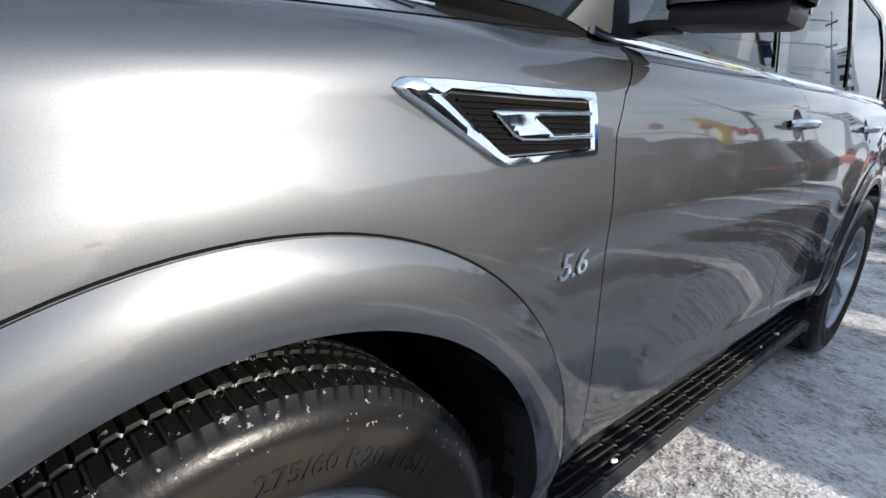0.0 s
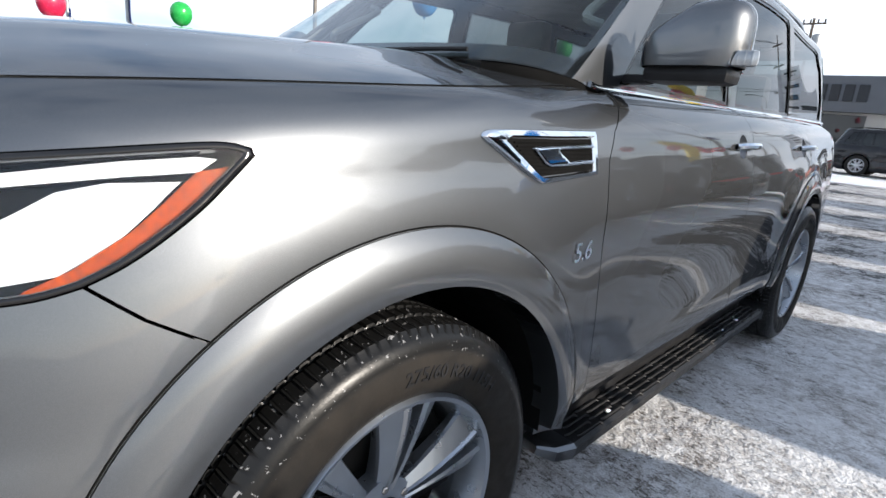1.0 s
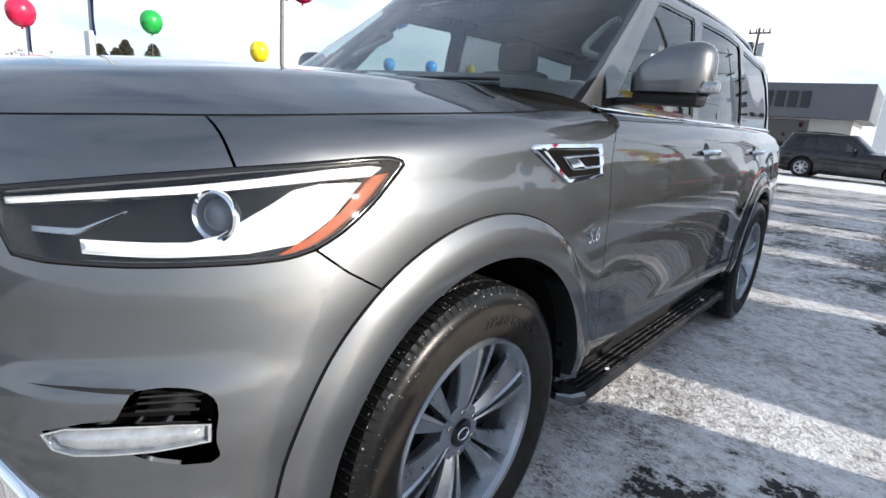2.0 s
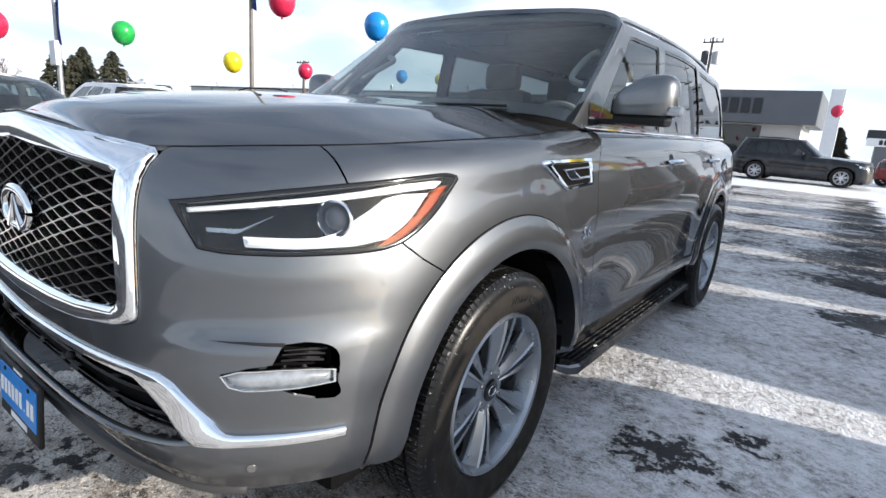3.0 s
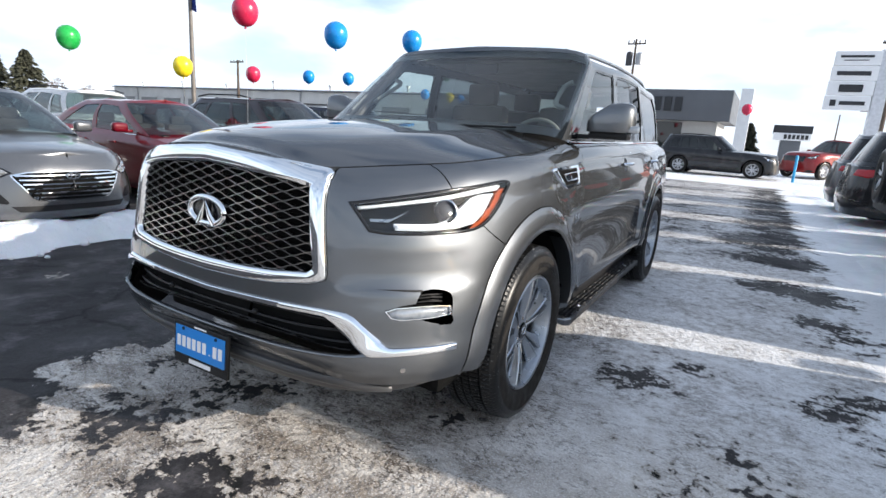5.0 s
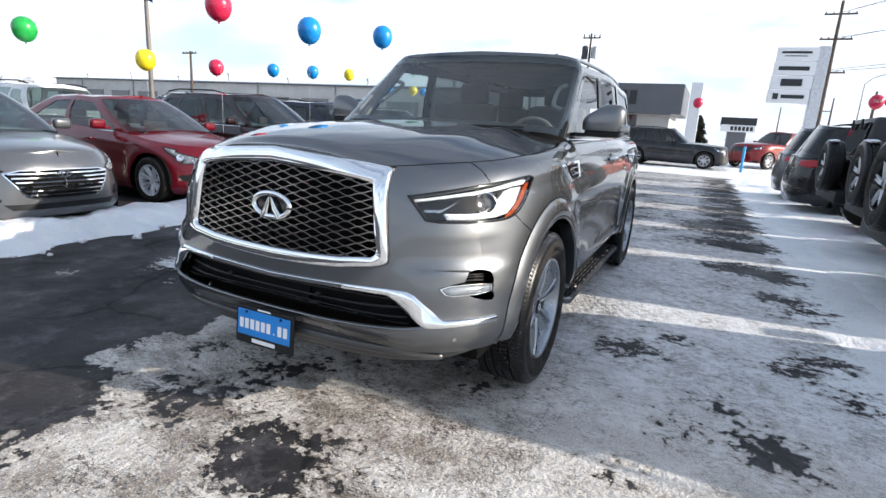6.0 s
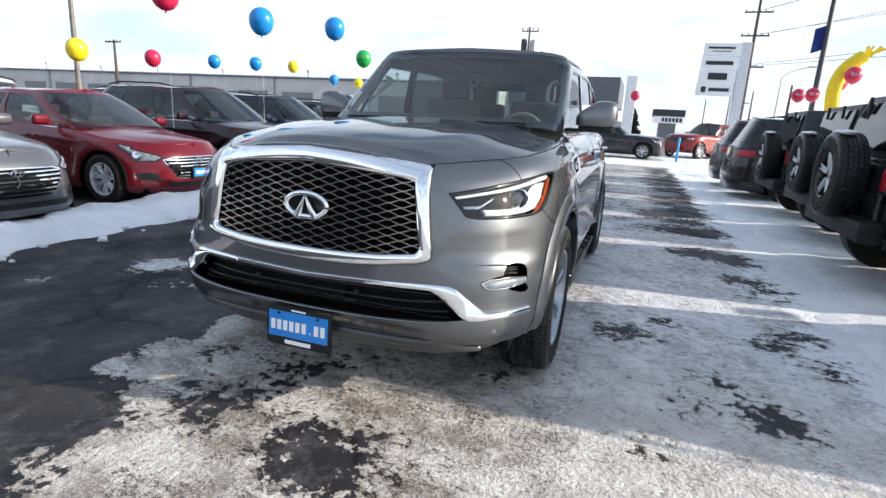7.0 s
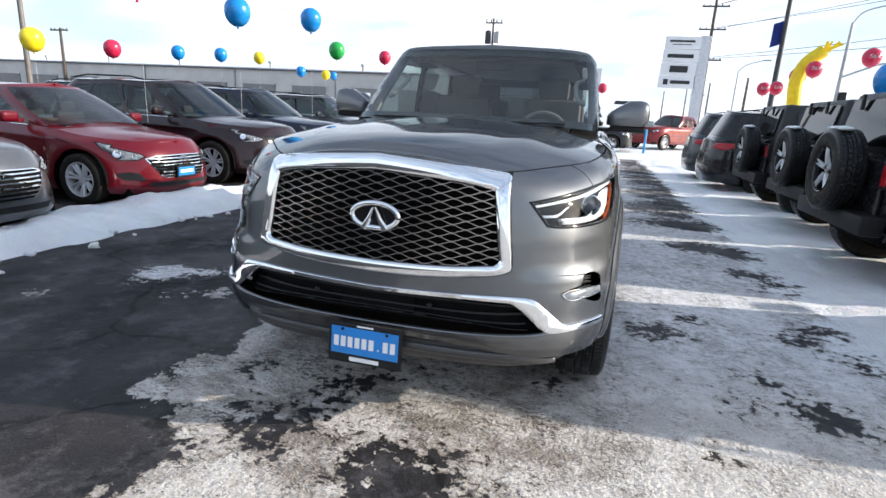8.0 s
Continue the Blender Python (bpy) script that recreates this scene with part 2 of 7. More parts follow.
def round_section(w, h, n=8, p=2.0):
    out = []
    for i in range(n):
        a = 2 * math.pi * i / n
        c, s = math.cos(a), math.sin(a)
        out.append((0.5 * w * math.copysign(abs(c) ** (2 / p), c), 0.5 * h * math.copysign(abs(s) ** (2 / p), s)))
    return out


def curve(points):
    """A smooth monotone curve through a few (x, y) points."""
    xs, ys = [p[0] for p in points], [p[1] for p in points]
    n = len(xs)
    d = [(ys[i + 1] - ys[i]) / (xs[i + 1] - xs[i]) for i in range(n - 1)]
    m = [d[0]] + [0.0 if d[i - 1] * d[i] <= 0 else 2 * d[i - 1] * d[i] / (d[i - 1] + d[i]) for i in range(1, n - 1)] + [d[-1]]

    def f(x):
        if x <= xs[0]:
            return ys[0]
        if x >= xs[-1]:
            return ys[-1]
        i = 0
        while x > xs[i + 1]:
            i += 1
        h = xs[i + 1] - xs[i]
        t = (x - xs[i]) / h
        return ((1 + 2 * t) * (1 - t) ** 2 * ys[i] + t * (1 - t) ** 2 * h * m[i] + t * t * (3 - 2 * t) * ys[i + 1] + t * t * (t - 1) * h * m[i + 1])
    return f


def spline(pts, n=8):
    """A Catmull-Rom line through a few points."""
    out = []
    for i in range(len(pts) - 1):
        p0, p1, p2, p3 = pts[max(i - 1, 0)], pts[i], pts[i + 1], pts[min(i + 2, len(pts) - 1)]
        for k in range(n):
            t = k / n
            out.append(tuple(0.5 * (2 * b + (c - a) * t + (2 * a - 5 * b + 4 * c - d) * t * t + (3 * b - a - 3 * c + d) * t ** 3) for a, b, c, d in zip(p0, p1, p2, p3)))
    return out + [tuple(pts[-1])]


def inside(p, poly):
    x, y = p
    hit = False
    j = len(poly) - 1
    for i in range(len(poly)):
        (xi, yi), (xj, yj) = poly[i], poly[j]
        if (yi > y) != (yj > y) and x < (xj - xi) * (y - yi) / (yj - yi) + xi:
            hit = not hit
        j = i
    return hit


def thicken_line(poly, step):
    """The same closed line with no stretch longer than step."""
    out = []
    for i, a in enumerate(poly):
        b = poly[(i + 1) % len(poly)]
        k = max(1, math.ceil(math.dist(a, b) / step))
        out += [(a[0] + (b[0] - a[0]) * j / k, a[1] + (b[1] - a[1]) * j / k) for j in range(k)]
    return out


def shrink(poly, d):
    """A closed line moved inwards by d."""
    area = sum(a[0] * b[1] - b[0] * a[1] for a, b in zip(poly, poly[1:] + poly[:1]))
    s = d if area > 0 else -d
    out = []
    for i, p in enumerate(poly):
        a, b = poly[i - 1], poly[(i + 1) % len(poly)]
        e1 = Vector((p[0] - a[0], p[1] - a[1]))
        e2 = Vector((b[0] - p[0], b[1] - p[1]))
        if e1.length < 1e-9 or e2.length < 1e-9:
            out.append(p)
            continue
        e1.normalize(), e2.normalize()
        n = Vector((-e1.y - e2.y, e1.x + e2.x))
        if n.length < 1e-6:
            out.append(p)
            continue
        n.normalize()
        k = s / max(0.5, n.dot(Vector((-e1.y, e1.x))))
        out.append((p[0] + n.x * k, p[1] + n.y * k))
    return out


class Wrap:
    """A body surface wrapped round a vehicle: u goes from the nose (0) past the front corner (1) along the side to 3 and
    round the tail (4); negative u is the other side; v goes from the lower edge (0) to the upper edge (1)."""
    def __init__(self, width, nose, tail, square, y0, y1, low, high, square_tail=None, dent=None, bow=None, push=None):
        self.width, self.nose, self.tail, self.square = width, nose, tail, square
        self.y0, self.y1, self.low, self.high = y0, y1, low, high
        self.square_tail, self.dent = square_tail or square, dent
        self.bow, self.push = bow or (lambda v: 0.0), push
        self.su, self.sv = 1.45, 0.75

    def at(self, u, v):
        s, a = math.copysign(1, u), min(4.0, abs(u))
        vv = min(1.0, max(0.0, v))
        w, y0, y1 = self.width(vv), self.y0(vv), self.y1(vv)
        if a <= 1 or a >= 3:
            t = radians(90 * (a if a <= 1 else 4 - a))
            k = self.square(vv) if a <= 1 else self.square_tail(vv)
            c, q = math.cos(t), math.sin(t)
            r = (abs(q) ** k + abs(c) ** k) ** (-1 / k)
            x = w * r * q
            # a bowed front: it falls back towards the corners
            y = y0 - (y0 - self.nose(vv) - self.bow(vv) * (r * q) ** 2) * r * c if a <= 1 else y1 + (self.tail(vv) - y1) * r * c
        else:
            x, y = w, y0 + (a - 1) / 2 * (y1 - y0)
        lo = self.low(a)
        z = lo + v * (self.high(a) - lo)
        if self.dent:
            x += self.dent(x, y, z)
        if self.push and a < 1:
            d, t = self.push(a, z), radians(90 * a)
            x, y = x + d * math.sin(t), y - d * math.cos(t)
        return Vector((s * x, y, z))

    def normal(self, u, v):
        e = 0.004
        du = self.at(u + e, v) - self.at(u - e, v)
        dv = self.at(u, min(1, v + e)) - self.at(u, max(0, v - e))
        return du.cross(dv).normalized()

    def _find(self, axis, value, z, lo, hi):
        v = 0.5
        for _ in range(5):
            a, b = lo, hi
            for _ in range(26):
                m = 0.5 * (a + b)
                if self.at(m, v)[axis] < value:
                    a = m
                else:
                    b = m
            u = 0.5 * (a + b)
            v = (z - self.low(u)) / (self.high(u) - self.low(u))
        return u, v

    def side(self, y, z):
        return self._find(1, y, z, 0, 4)

    def front(self, x, z):
        u, v = self._find(0, abs(x), z, 0, 1)
        return math.copysign(u, x), v

    def rear(self, x, z):
        v = 0.5
        for _ in range(5):
            a, b = 3.0, 4.0
            for _ in range(26):
                m = 0.5 * (a + b)
                if self.at(m, v)[0] > abs(x):
                    a = m
                else:
                    b = m
            u = 0.5 * (a + b)
            v = (z - self.low(u)) / (self.high(u) - self.low(u))
        return math.copysign(u, x), v


def mirrored(uv):
    return [(-u, v) for u, v in uv][::-1]


def panel(surface, outline, name, material, parent, step=0.03, lift=0.0, flange=0.012, gap=0.0016, holes=(), pillow=None, label="", edge=None):
    """A panel cut out of a surface along an outline of (u, v): its skin, and a rim turned inwards all round."""
    su, sv = surface.su, surface.sv
    loops = []
    for k, line in enumerate((outline, *holes)):
        pts = thicken_line([(u * su, v * sv) for u, v in line], edge or step)
        loops.append(shrink(pts, gap if k == 0 else -gap))
    outer, inner = loops[0], loops[1:]
    pts, edges = [], []
    for line in loops:
        base = len(pts)
        pts += line
        edges += [(base + i, base + (i + 1) % len(line)) for i in range(len(line))]
    rim = len(pts)
    arr = np.array(pts)
    x0, x1, z0, z1 = min(p[0] for p in outer), max(p[0] for p in outer), min(p[1] for p in outer), max(p[1] for p in outer)
    nx, nz = max(1, int((x1 - x0) / step)), max(1, int((z1 - z0) / step))
    for i in range(nx + 1):
        for j in range(nz + 1):
            p = (x0 + (x1 - x0) * (i + 0.5 * (j % 2)) / nx, z0 + (z1 - z0) * j / nz)
            if np.min((arr[:, 0] - p[0]) ** 2 + (arr[:, 1] - p[1]) ** 2) < (0.45 * step) ** 2:
                continue
            if inside(p, outer) and not any(inside(p, h) for h in inner):
                pts.append(p)
    if pillow:
        for line in loops:
            sign = 1 if line is outer else -1
            for f in (0.15, 0.45, 0.8):
                for p in shrink(line, sign * pillow[1] * f):
                    if inside(p, outer) and not any(inside(p, h) for h in inner):
                        pts.append(p)
    co, _, tris, origin, _, _ = delaunay_2d_cdt([Vector(p) for p in pts], edges, [], 0, 1e-6)
    keep = []
    for t in tris:
        c = (sum(co[i].x for i in t) / 3, sum(co[i].y for i in t) / 3)
        if inside(c, outer) and not any(inside(c, h) for h in inner):
            keep.append(t)
    verts, normals = [], []
    starts = np.concatenate([np.array(line) for line in loops])
    ends = np.concatenate([np.roll(np.array(line), -1, axis=0) for line in loops])
    span = ends - starts
    long = np.maximum((span ** 2).sum(1), 1e-12)
    for c in co:
        u, v = c.x / su, c.y / sv
        n = surface.normal(u, v)
        h, tilt_n = lift, n
        if pillow:
            q = np.array((c.x, c.y))
            t = np.clip(((q - starts) * span).sum(1) / long, 0, 1)
            away = q - (starts + span * t[:, None])
            far = np.sqrt((away ** 2).sum(1))
            i = int(np.argmin(far))
            d = min(1.0, far[i] / pillow[1])
            h += pillow[0] * (1 - (1 - d) ** 2)
            if d < 1 and far[i] > 1e-5:
                e = 0.004
                way = away[i] / far[i] * e
                p0, p1 = surface.at(u, v), surface.at(u + way[0] / su, v + way[1] / sv)
                lean = (p1 - p0)
                if lean.length > 1e-7:
                    tilt_n = (n - lean.normalized() * (2 * pillow[0] / pillow[1] * (1 - d))).normalized()
        verts.append(surface.at(u, v) + n * h)
        normals.append(tilt_n)
    faces = []
    for t in keep:
        a, b, c = (verts[i] for i in t)
        nn = (b - a).cross(c - a)
        if nn.length < 1e-12:
            continue
        faces.append(tuple(t) if nn.dot(normals[t[0]]) > 0 else tuple(t[::-1]))
    if flange:
        directed = set()
        for f in faces:
            for i in range(3):
                directed.add((f[i], f[(i + 1) % 3]))
        border = [(a, b) for a, b in directed if (b, a) not in directed]
        top, low = {}, {}
        for a, b in border:
            for i in (a, b):
                if i not in top:
                    n = surface.normal(co[i].x / su, co[i].y / sv)
                    top[i] = len(verts)
                    verts.append(verts[i])
                    normals.append(n)
                    low[i] = len(verts)
                    verts.append(verts[i] - n * flange)
                    normals.append(n)
        for a, b in border:
            e = verts[b] - verts[a]
            out = e.cross(normals[top[a]]).normalized()
            for i in (top[a], low[a], top[b], low[b]):
                normals[i] = out
            faces.append((top[b], top[a], low[a], low[b]))
    return link_mesh(name, verts, faces, material, parent, label, True, normals)


def along(line, n):
    """n points evenly spaced along an open line."""
    d = [0.0]
    for a, b in zip(line, line[1:]):
        d.append(d[-1] + math.dist(a, b))
    out, j = [], 0
    for i in range(n):
        t = d[-1] * i / (n - 1)
        while j < len(line) - 2 and d[j + 1] < t:
            j += 1
        k = (t - d[j]) / max(1e-9, d[j + 1] - d[j])
        out.append(tuple(a + (b - a) * k for a, b in zip(line[j], line[j + 1])))
    return out


FLAT_BEVEL = [(0.0, 0.0), (0.10, 0.75), (0.22, 1.0), (0.78, 1.0), (0.90, 0.75), (1.0, 0.0)]
ROUND_OVER = [(k / 8, 1 - (2 * k / 8 - 1) ** 2) for k in range(9)]


def strip(surface, A, B, name, material, parent, height=0.01, lift=0.002, depth=0.02, section=FLAT_BEVEL, closed=False, label=""):
    """A moulding laid on a surface between two lines of equally many points, with a shaped section and sunk edges."""
    verts, faces = [], []
    for a, b in zip(A, B):
        row = []
        for t, h in section:
            u, v = a[0] + (b[0] - a[0]) * t, a[1] + (b[1] - a[1]) * t
            n = surface.normal(u, v)
            p = surface.at(u, v) + n * lift
            if t == 0.0:
                row.append(p - n * depth)
            row.append(p + n * (height * h))
            if t == 1.0:
                row.append(p - n * depth)
        verts += row
    w, n = len(section) + 2, len(A)
    for i in range(n if closed else n - 1):
        k = (i + 1) % n
        faces += [(i * w + j, i * w + j + 1, k * w + j + 1, k * w + j) for j in range(w - 1)]
    if not closed:
        faces += [tuple(range(w)), tuple((n - 1) * w + j for j in reversed(range(w)))]
    bm = bmesh.new()
    me = bpy.data.meshes.new("tmp")
    me.from_pydata([tuple(p) for p in verts], [], faces)
    bm.from_mesh(me)
    bpy.data.meshes.remove(me)
    bmesh.ops.remove_doubles(bm, verts=bm.verts, dist=2e-4)
    bmesh.ops.dissolve_degenerate(bm, edges=bm.edges, dist=1e-4)
    return part(name, bm, material, parent, label, True)


def surround(surface, outer, inner, name, material, parent, fine=0.008, **more):
    """A closed frame between an outer and an inner line."""
    su, sv = surface.su, surface.sv
    A = thicken_line([(u * su, v * sv) for u, v in outer], fine)
    starts = np.array([(u * su, v * sv) for u, v in inner])
    span = np.roll(starts, -1, axis=0) - starts
    long = np.maximum((span ** 2).sum(1), 1e-12)
    B = []
    for p in A:
        q = np.array(p)
        t = np.clip(((q - starts) * span).sum(1) / long, 0, 1)
        c = starts + span * t[:, None]
        B.append(tuple(c[int(np.argmin(((q - c) ** 2).sum(1)))]))
    return strip(surface, [(x / su, y / sv) for x, y in A], [(x / su, y / sv) for x, y in B], name, material, parent, closed=True, **more)


def ring_moulding(surface, yc, zc, r_in, r_out, a0, a1, s, height, name, material, parent, n=90, k=9):
    """A rounded moulding that follows an arc of a wheel arch on a body side."""
    verts, normals, faces = [], [], []
    prof = [(j / (k - 1), height * (1 - (1 - 1.15 * j / (k - 1)) ** 2) + 0.004) for j in range(k)]
    for i in range(n + 1):
        a = radians(a0 + (a1 - a0) * i / n)
        for t, h in prof:
            r = r_out + (r_in - r_out) * t
            u, v = surface.side(yc + r * math.cos(a), zc + r * math.sin(a))
            verts.append(surface.at(s * u, v) + surface.normal(s * u, v) * h)
        e = verts[-1]
        verts.append(e + Vector((-s * 0.008, 0, 0)))
        verts.append(e + Vector((-s * 0.075, 0, 0)))
        st = verts[-(k + 2)]
        verts.append(st + Vector((-s * 0.012, 0, 0)))
    w = k + 3
    for i in range(n):
        for j in [*range(k + 1), k + 2]:
            if j == k + 2:
                q = (i * w + w - 1, i * w, (i + 1) * w, (i + 1) * w + w - 1)
            else:
                q = (i * w + j, i * w + j + 1, (i + 1) * w + j + 1, (i + 1) * w + j)
            faces.append(q)
    bm = bmesh.new()
    me = bpy.data.meshes.new("tmp")
    me.from_pydata([tuple(p) for p in verts], [], faces)
    bm.from_mesh(me)
    bpy.data.meshes.remove(me)
    return part(name, bm, material, parent, smooth=True)


class Cap:
    """The upper skin inside a wrap's upper edge (a bonnet or a roof), crowned towards the middle: u as in the wrap, v from
    the edge (0) to the centre line (1)."""
    def __init__(self, wrap, crown, power=2.4, extra=None):
        self.wrap, self.crown, self.power, self.extra = wrap, crown, power, extra
        self.su, self.sv = 1.45, 0.8

    def at(self, u, v):
        e = self.wrap.at(u, 1.0)
        k = 1 - v
        z = e.z + self.crown(e.y) * (1 - k ** self.power)
        x = e.x * k
        if self.extra:
            z += self.extra(abs(x), e.y, abs(e.x))
        return Vector((x, e.y, z))


def cap_mesh(cap, u0, u1, name, material, parent, nu=60, nv=26, label="", lift=0.0, drop=0.012):
    """The strip of a cap from u0 to u1, from edge to edge over the middle, with a rim turned down."""
    verts, faces = [], []
    cols = 2 * nv + 1
    for i in range(nu + 1):
        u = u0 + (u1 - u0) * i / nu
        for j in range(cols):
            k = 1 - abs(j - nv) / nv
            k = 1 - (1 - k) ** 1.0
            s = 1 if j < nv else -1
            p = cap.at(u * 1.0, k)
            verts.append((s * abs(p.x), p.y, p.z + lift))
    for i in range(nu):
        for j in range(cols - 1):
            a = i * cols + j
            faces.append((a, a + cols, a + cols + 1, a + 1))
    ring = [i * cols for i in range(nu + 1)] + [nu * cols + j for j in range(1, cols)] + [i * cols + cols - 1 for i in range(nu - 1, -1, -1)] + list(range(cols - 2, 0, -1))
    n0 = len(verts)
    for i in ring:
        x, y, z = verts[i]
        verts.append((x * 0.996, y, z - 0.002))
        verts.append((x * 0.992, y, z - drop))
    m = len(ring)
    for k in range(m):
        a, b = ring[k], ring[(k + 1) % m]
        c, d = n0 + 2 * k, n0 + 2 * ((k + 1) % m)
        faces.append((a, b, d, c))
        faces.append((c, d, d + 1, c + 1))
    bm = bmesh.new()
    me = bpy.data.meshes.new("tmp")
    me.from_pydata(verts, [], faces)
    bm.from_mesh(me)
    bpy.data.meshes.remove(me)
    bmesh.ops.remove_doubles(bm, verts=bm.verts, dist=1e-5)
    return part(name, bm, material, parent, label, True)


# ---- ground: asphalt under packed snow and ice ----
# bare melted spots: x, y and radius
PUDDLES = ((0.36, -1.22, 0.10), (0.10, -1.30, 0.0), (-0.45, -1.12, 0.04), (-0.26, -0.64, -0.04), (0.06, -0.36, -0.06), (-0.80, -0.66, -0.10), (0.63, -0.15, -0.02),
           (1.38, 0.77, -0.05), (1.61, -0.10, -0.11), (1.83, -0.15, -0.11), (2.12, -0.11, -0.04), (1.86, 0.23, -0.12), (2.55, 0.67, -0.07), (2.34, 0.98, -0.02),
           (2.60, 1.22, -0.06), (1.56, 1.12, -0.12), (1.54, -0.72, -0.12), (2.50, 2.30, 0.0), (2.42, 2.65, 0.02), (2.10, 3.70, 0.12), (2.45, 3.60, 0.14), (2.3, 5.2, 0.2))


def ground_material():
    n = Nodes("icy_asphalt")
    g = n.add("ShaderNodeNewGeometry").outputs["Position"]
    sep = n.add("ShaderNodeSeparateXYZ")
    n.link(g, sep.inputs[0])
    X, Y = sep.outputs[0], sep.outputs[1]
    big = n.noise(g, 0.55, 5, 0.6)
    mid = n.noise(g, 2.3, 8, 0.68)
    fine = n.noise(g, 14.0, 6, 0.7)
    grit = n.noise(g, 90.0, 3, 0.6)
    # blown and driven streaks run across the lane
    m = n.add("ShaderNodeMapping")
    m.inputs["Scale"].default_value = (0.62, 1.0, 1.0)
    m.inputs["Rotation"].default_value = (0, 0, radians(14))
    n.link(g, m.inputs["Vector"])
    streak = n.noise(m.outputs["Vector"], 1.6, 7, 0.66)
    # how much snow lies: bare on the left of the lane, packed on the right and before the car
    def step_up(v, a, b):
        mr = n.add("ShaderNodeMapRange")
        mr.interpolation_type = "SMOOTHSTEP"
        mr.inputs["From Min"].default_value, mr.inputs["From Max"].default_value = a, b
        n.link(v, mr.inputs["Value"])
        return mr.outputs[0]
    def spot(cx, cy, r0, r1):
        dx, dy = n.math("SUBTRACT", X, cx), n.math("SUBTRACT", Y, cy)
        d = n.math("SQRT", n.math("ADD", n.math("MULTIPLY", dx, dx), n.math("MULTIPLY", dy, dy)))
        d = n.math("ADD", d, n.math("ADD", n.math("MULTIPLY", n.math("SUBTRACT", mid, 0.5), 0.7), n.math("MULTIPLY", n.math("SUBTRACT", fine, 0.5), 0.9)))
        return step_up(d, r1, r0)
    wob_x = n.math("ADD", n.math("MULTIPLY", n.math("SUBTRACT", mid, 0.5), 1.1), n.math("MULTIPLY", n.math("SUBTRACT", fine, 0.5), 0.45))
    front = step_up(Y, 0.9, -0.6)
    # the snow gives way to bare asphalt before the car's far corner
    flare = n.math("MULTIPLY", step_up(n.math("ADD", Y, n.math("MULTIPLY", wob_x, 0.3)), -1.0, -1.4), -0.42)
    left = step_up(n.math("ADD", n.math("ADD", X, flare), n.math("MULTIPLY", wob_x, 0.8)), -1.28, -1.0)
    far = step_up(Y, 2.6, 6.5)
    edge = step_up(n.math("ADD", n.math("ADD", X, wob_x), n.math("MULTIPLY", Y, 0.01)), 2.35, 2.75)
    edge = n.math("MULTIPLY", edge, step_up(n.math("ADD", Y, wob_x), -2.4, -0.9))
    outer = step_up(X, 1.25, 2.0)
    beyond = step_up(Y, 17.0, 20.0)
    lane = n.math("SUBTRACT", 0.90, n.math("MULTIPLY", far, n.math("ADD", 0.26, n.math("MULTIPLY", outer, 0.20))))
    lane = n.math("SUBTRACT", lane, n.math("MULTIPLY", outer, 0.03))
    lane = n.math("ADD", lane, n.math("MULTIPLY", front, 0.10))
    amount = n.math("ADD", lane, n.math("MULTIPLY", n.math("SUBTRACT", big, 0.5), 0.7))
    amount = n.math("SUBTRACT", n.math("MULTIPLY", amount, left), n.math("MULTIPLY", n.math("SUBTRACT", 1.0, left), 0.35))
    amount = n.math("MAXIMUM", amount, n.math("MULTIPLY", edge, 1.5))
    amount = n.math("MAXIMUM", amount, n.math("MULTIPLY", beyond, 0.85))
    for cx, cy, r in ((-2.42, 0.42, 0.10), (-2.12, 0.62, 0.0), (-2.85, -0.30, -0.08), (-1.72, 0.20, -0.02), (-2.0, 0.05, -0.08), (-1.5, 1.05, 0.10)):
        amount = n.math("ADD", amount, n.math("MULTIPLY", spot(cx, cy, r, r + 0.2), 1.15))
    for cx, cy, r in PUDDLES:
        amount = n.math("SUBTRACT", amount, n.math("MULTIPLY", spot(cx, cy, r, r + 0.28), 0.70))
    tiny = n.noise(m.outputs["Vector"], 40.0, 6, 0.75)
    tex = n.math("ADD", n.math("MULTIPLY", streak, 0.24), n.math("ADD", n.math("MULTIPLY", mid, 0.27), n.math("ADD", n.math("MULTIPLY", fine, 0.27), n.math("MULTIPLY", tiny, 0.22))))
    tex = n.math("ADD", n.math("MULTIPLY", n.math("SUBTRACT", tex, 0.5), 3.4), 0.5)
    margin = n.math("SUBTRACT", n.math("ADD", amount, tex), 1.0)
    cover = n.math("ADD", n.math("MULTIPLY", margin, 15.0), 0.5, True)
    # colours: thin grey ice at the rims, whiter where the snow is thick
    tar = n.ramp(n.math("ADD", n.math("MULTIPLY", grit, 0.5), n.math("MULTIPLY", mid, 0.5)), (0.34, (0.006, 0.006, 0.007)), (0.66, (0.042, 0.039, 0.041)))
    thick = n.math("ADD", margin, n.math("MULTIPLY", n.math("SUBTRACT", fine, 0.5), 0.9))
    pack = n.ramp(n.math("ADD", n.math("MULTIPLY", thick, 0.8), 0.1), (0.05, (0.20, 0.19, 0.18)), (0.20, (0.40, 0.385, 0.375)), (0.40, (0.66, 0.66, 0.665)), (0.70, (0.83, 0.84, 0.855)))
    # tan before the car: dirt and the sun's warm cast, both put into the colour
    pack = n.mix(n.math("MULTIPLY", front, 0.50), pack, (0.50, 0.425, 0.325))
    # trodden soil: brown before the car, a few faint stains further out
    away = step_up(n.math("ADD", X, wob_x), 0.75, 1.5)
    soil = n.ramp(n.noise(m.outputs["Vector"], 3.3, 8, 0.76), (0.44, 0.0), (0.58, 0.95))
    soil = n.math("MULTIPLY", soil, n.math("ADD", 0.36, n.math("MULTIPLY", front, 0.52)))
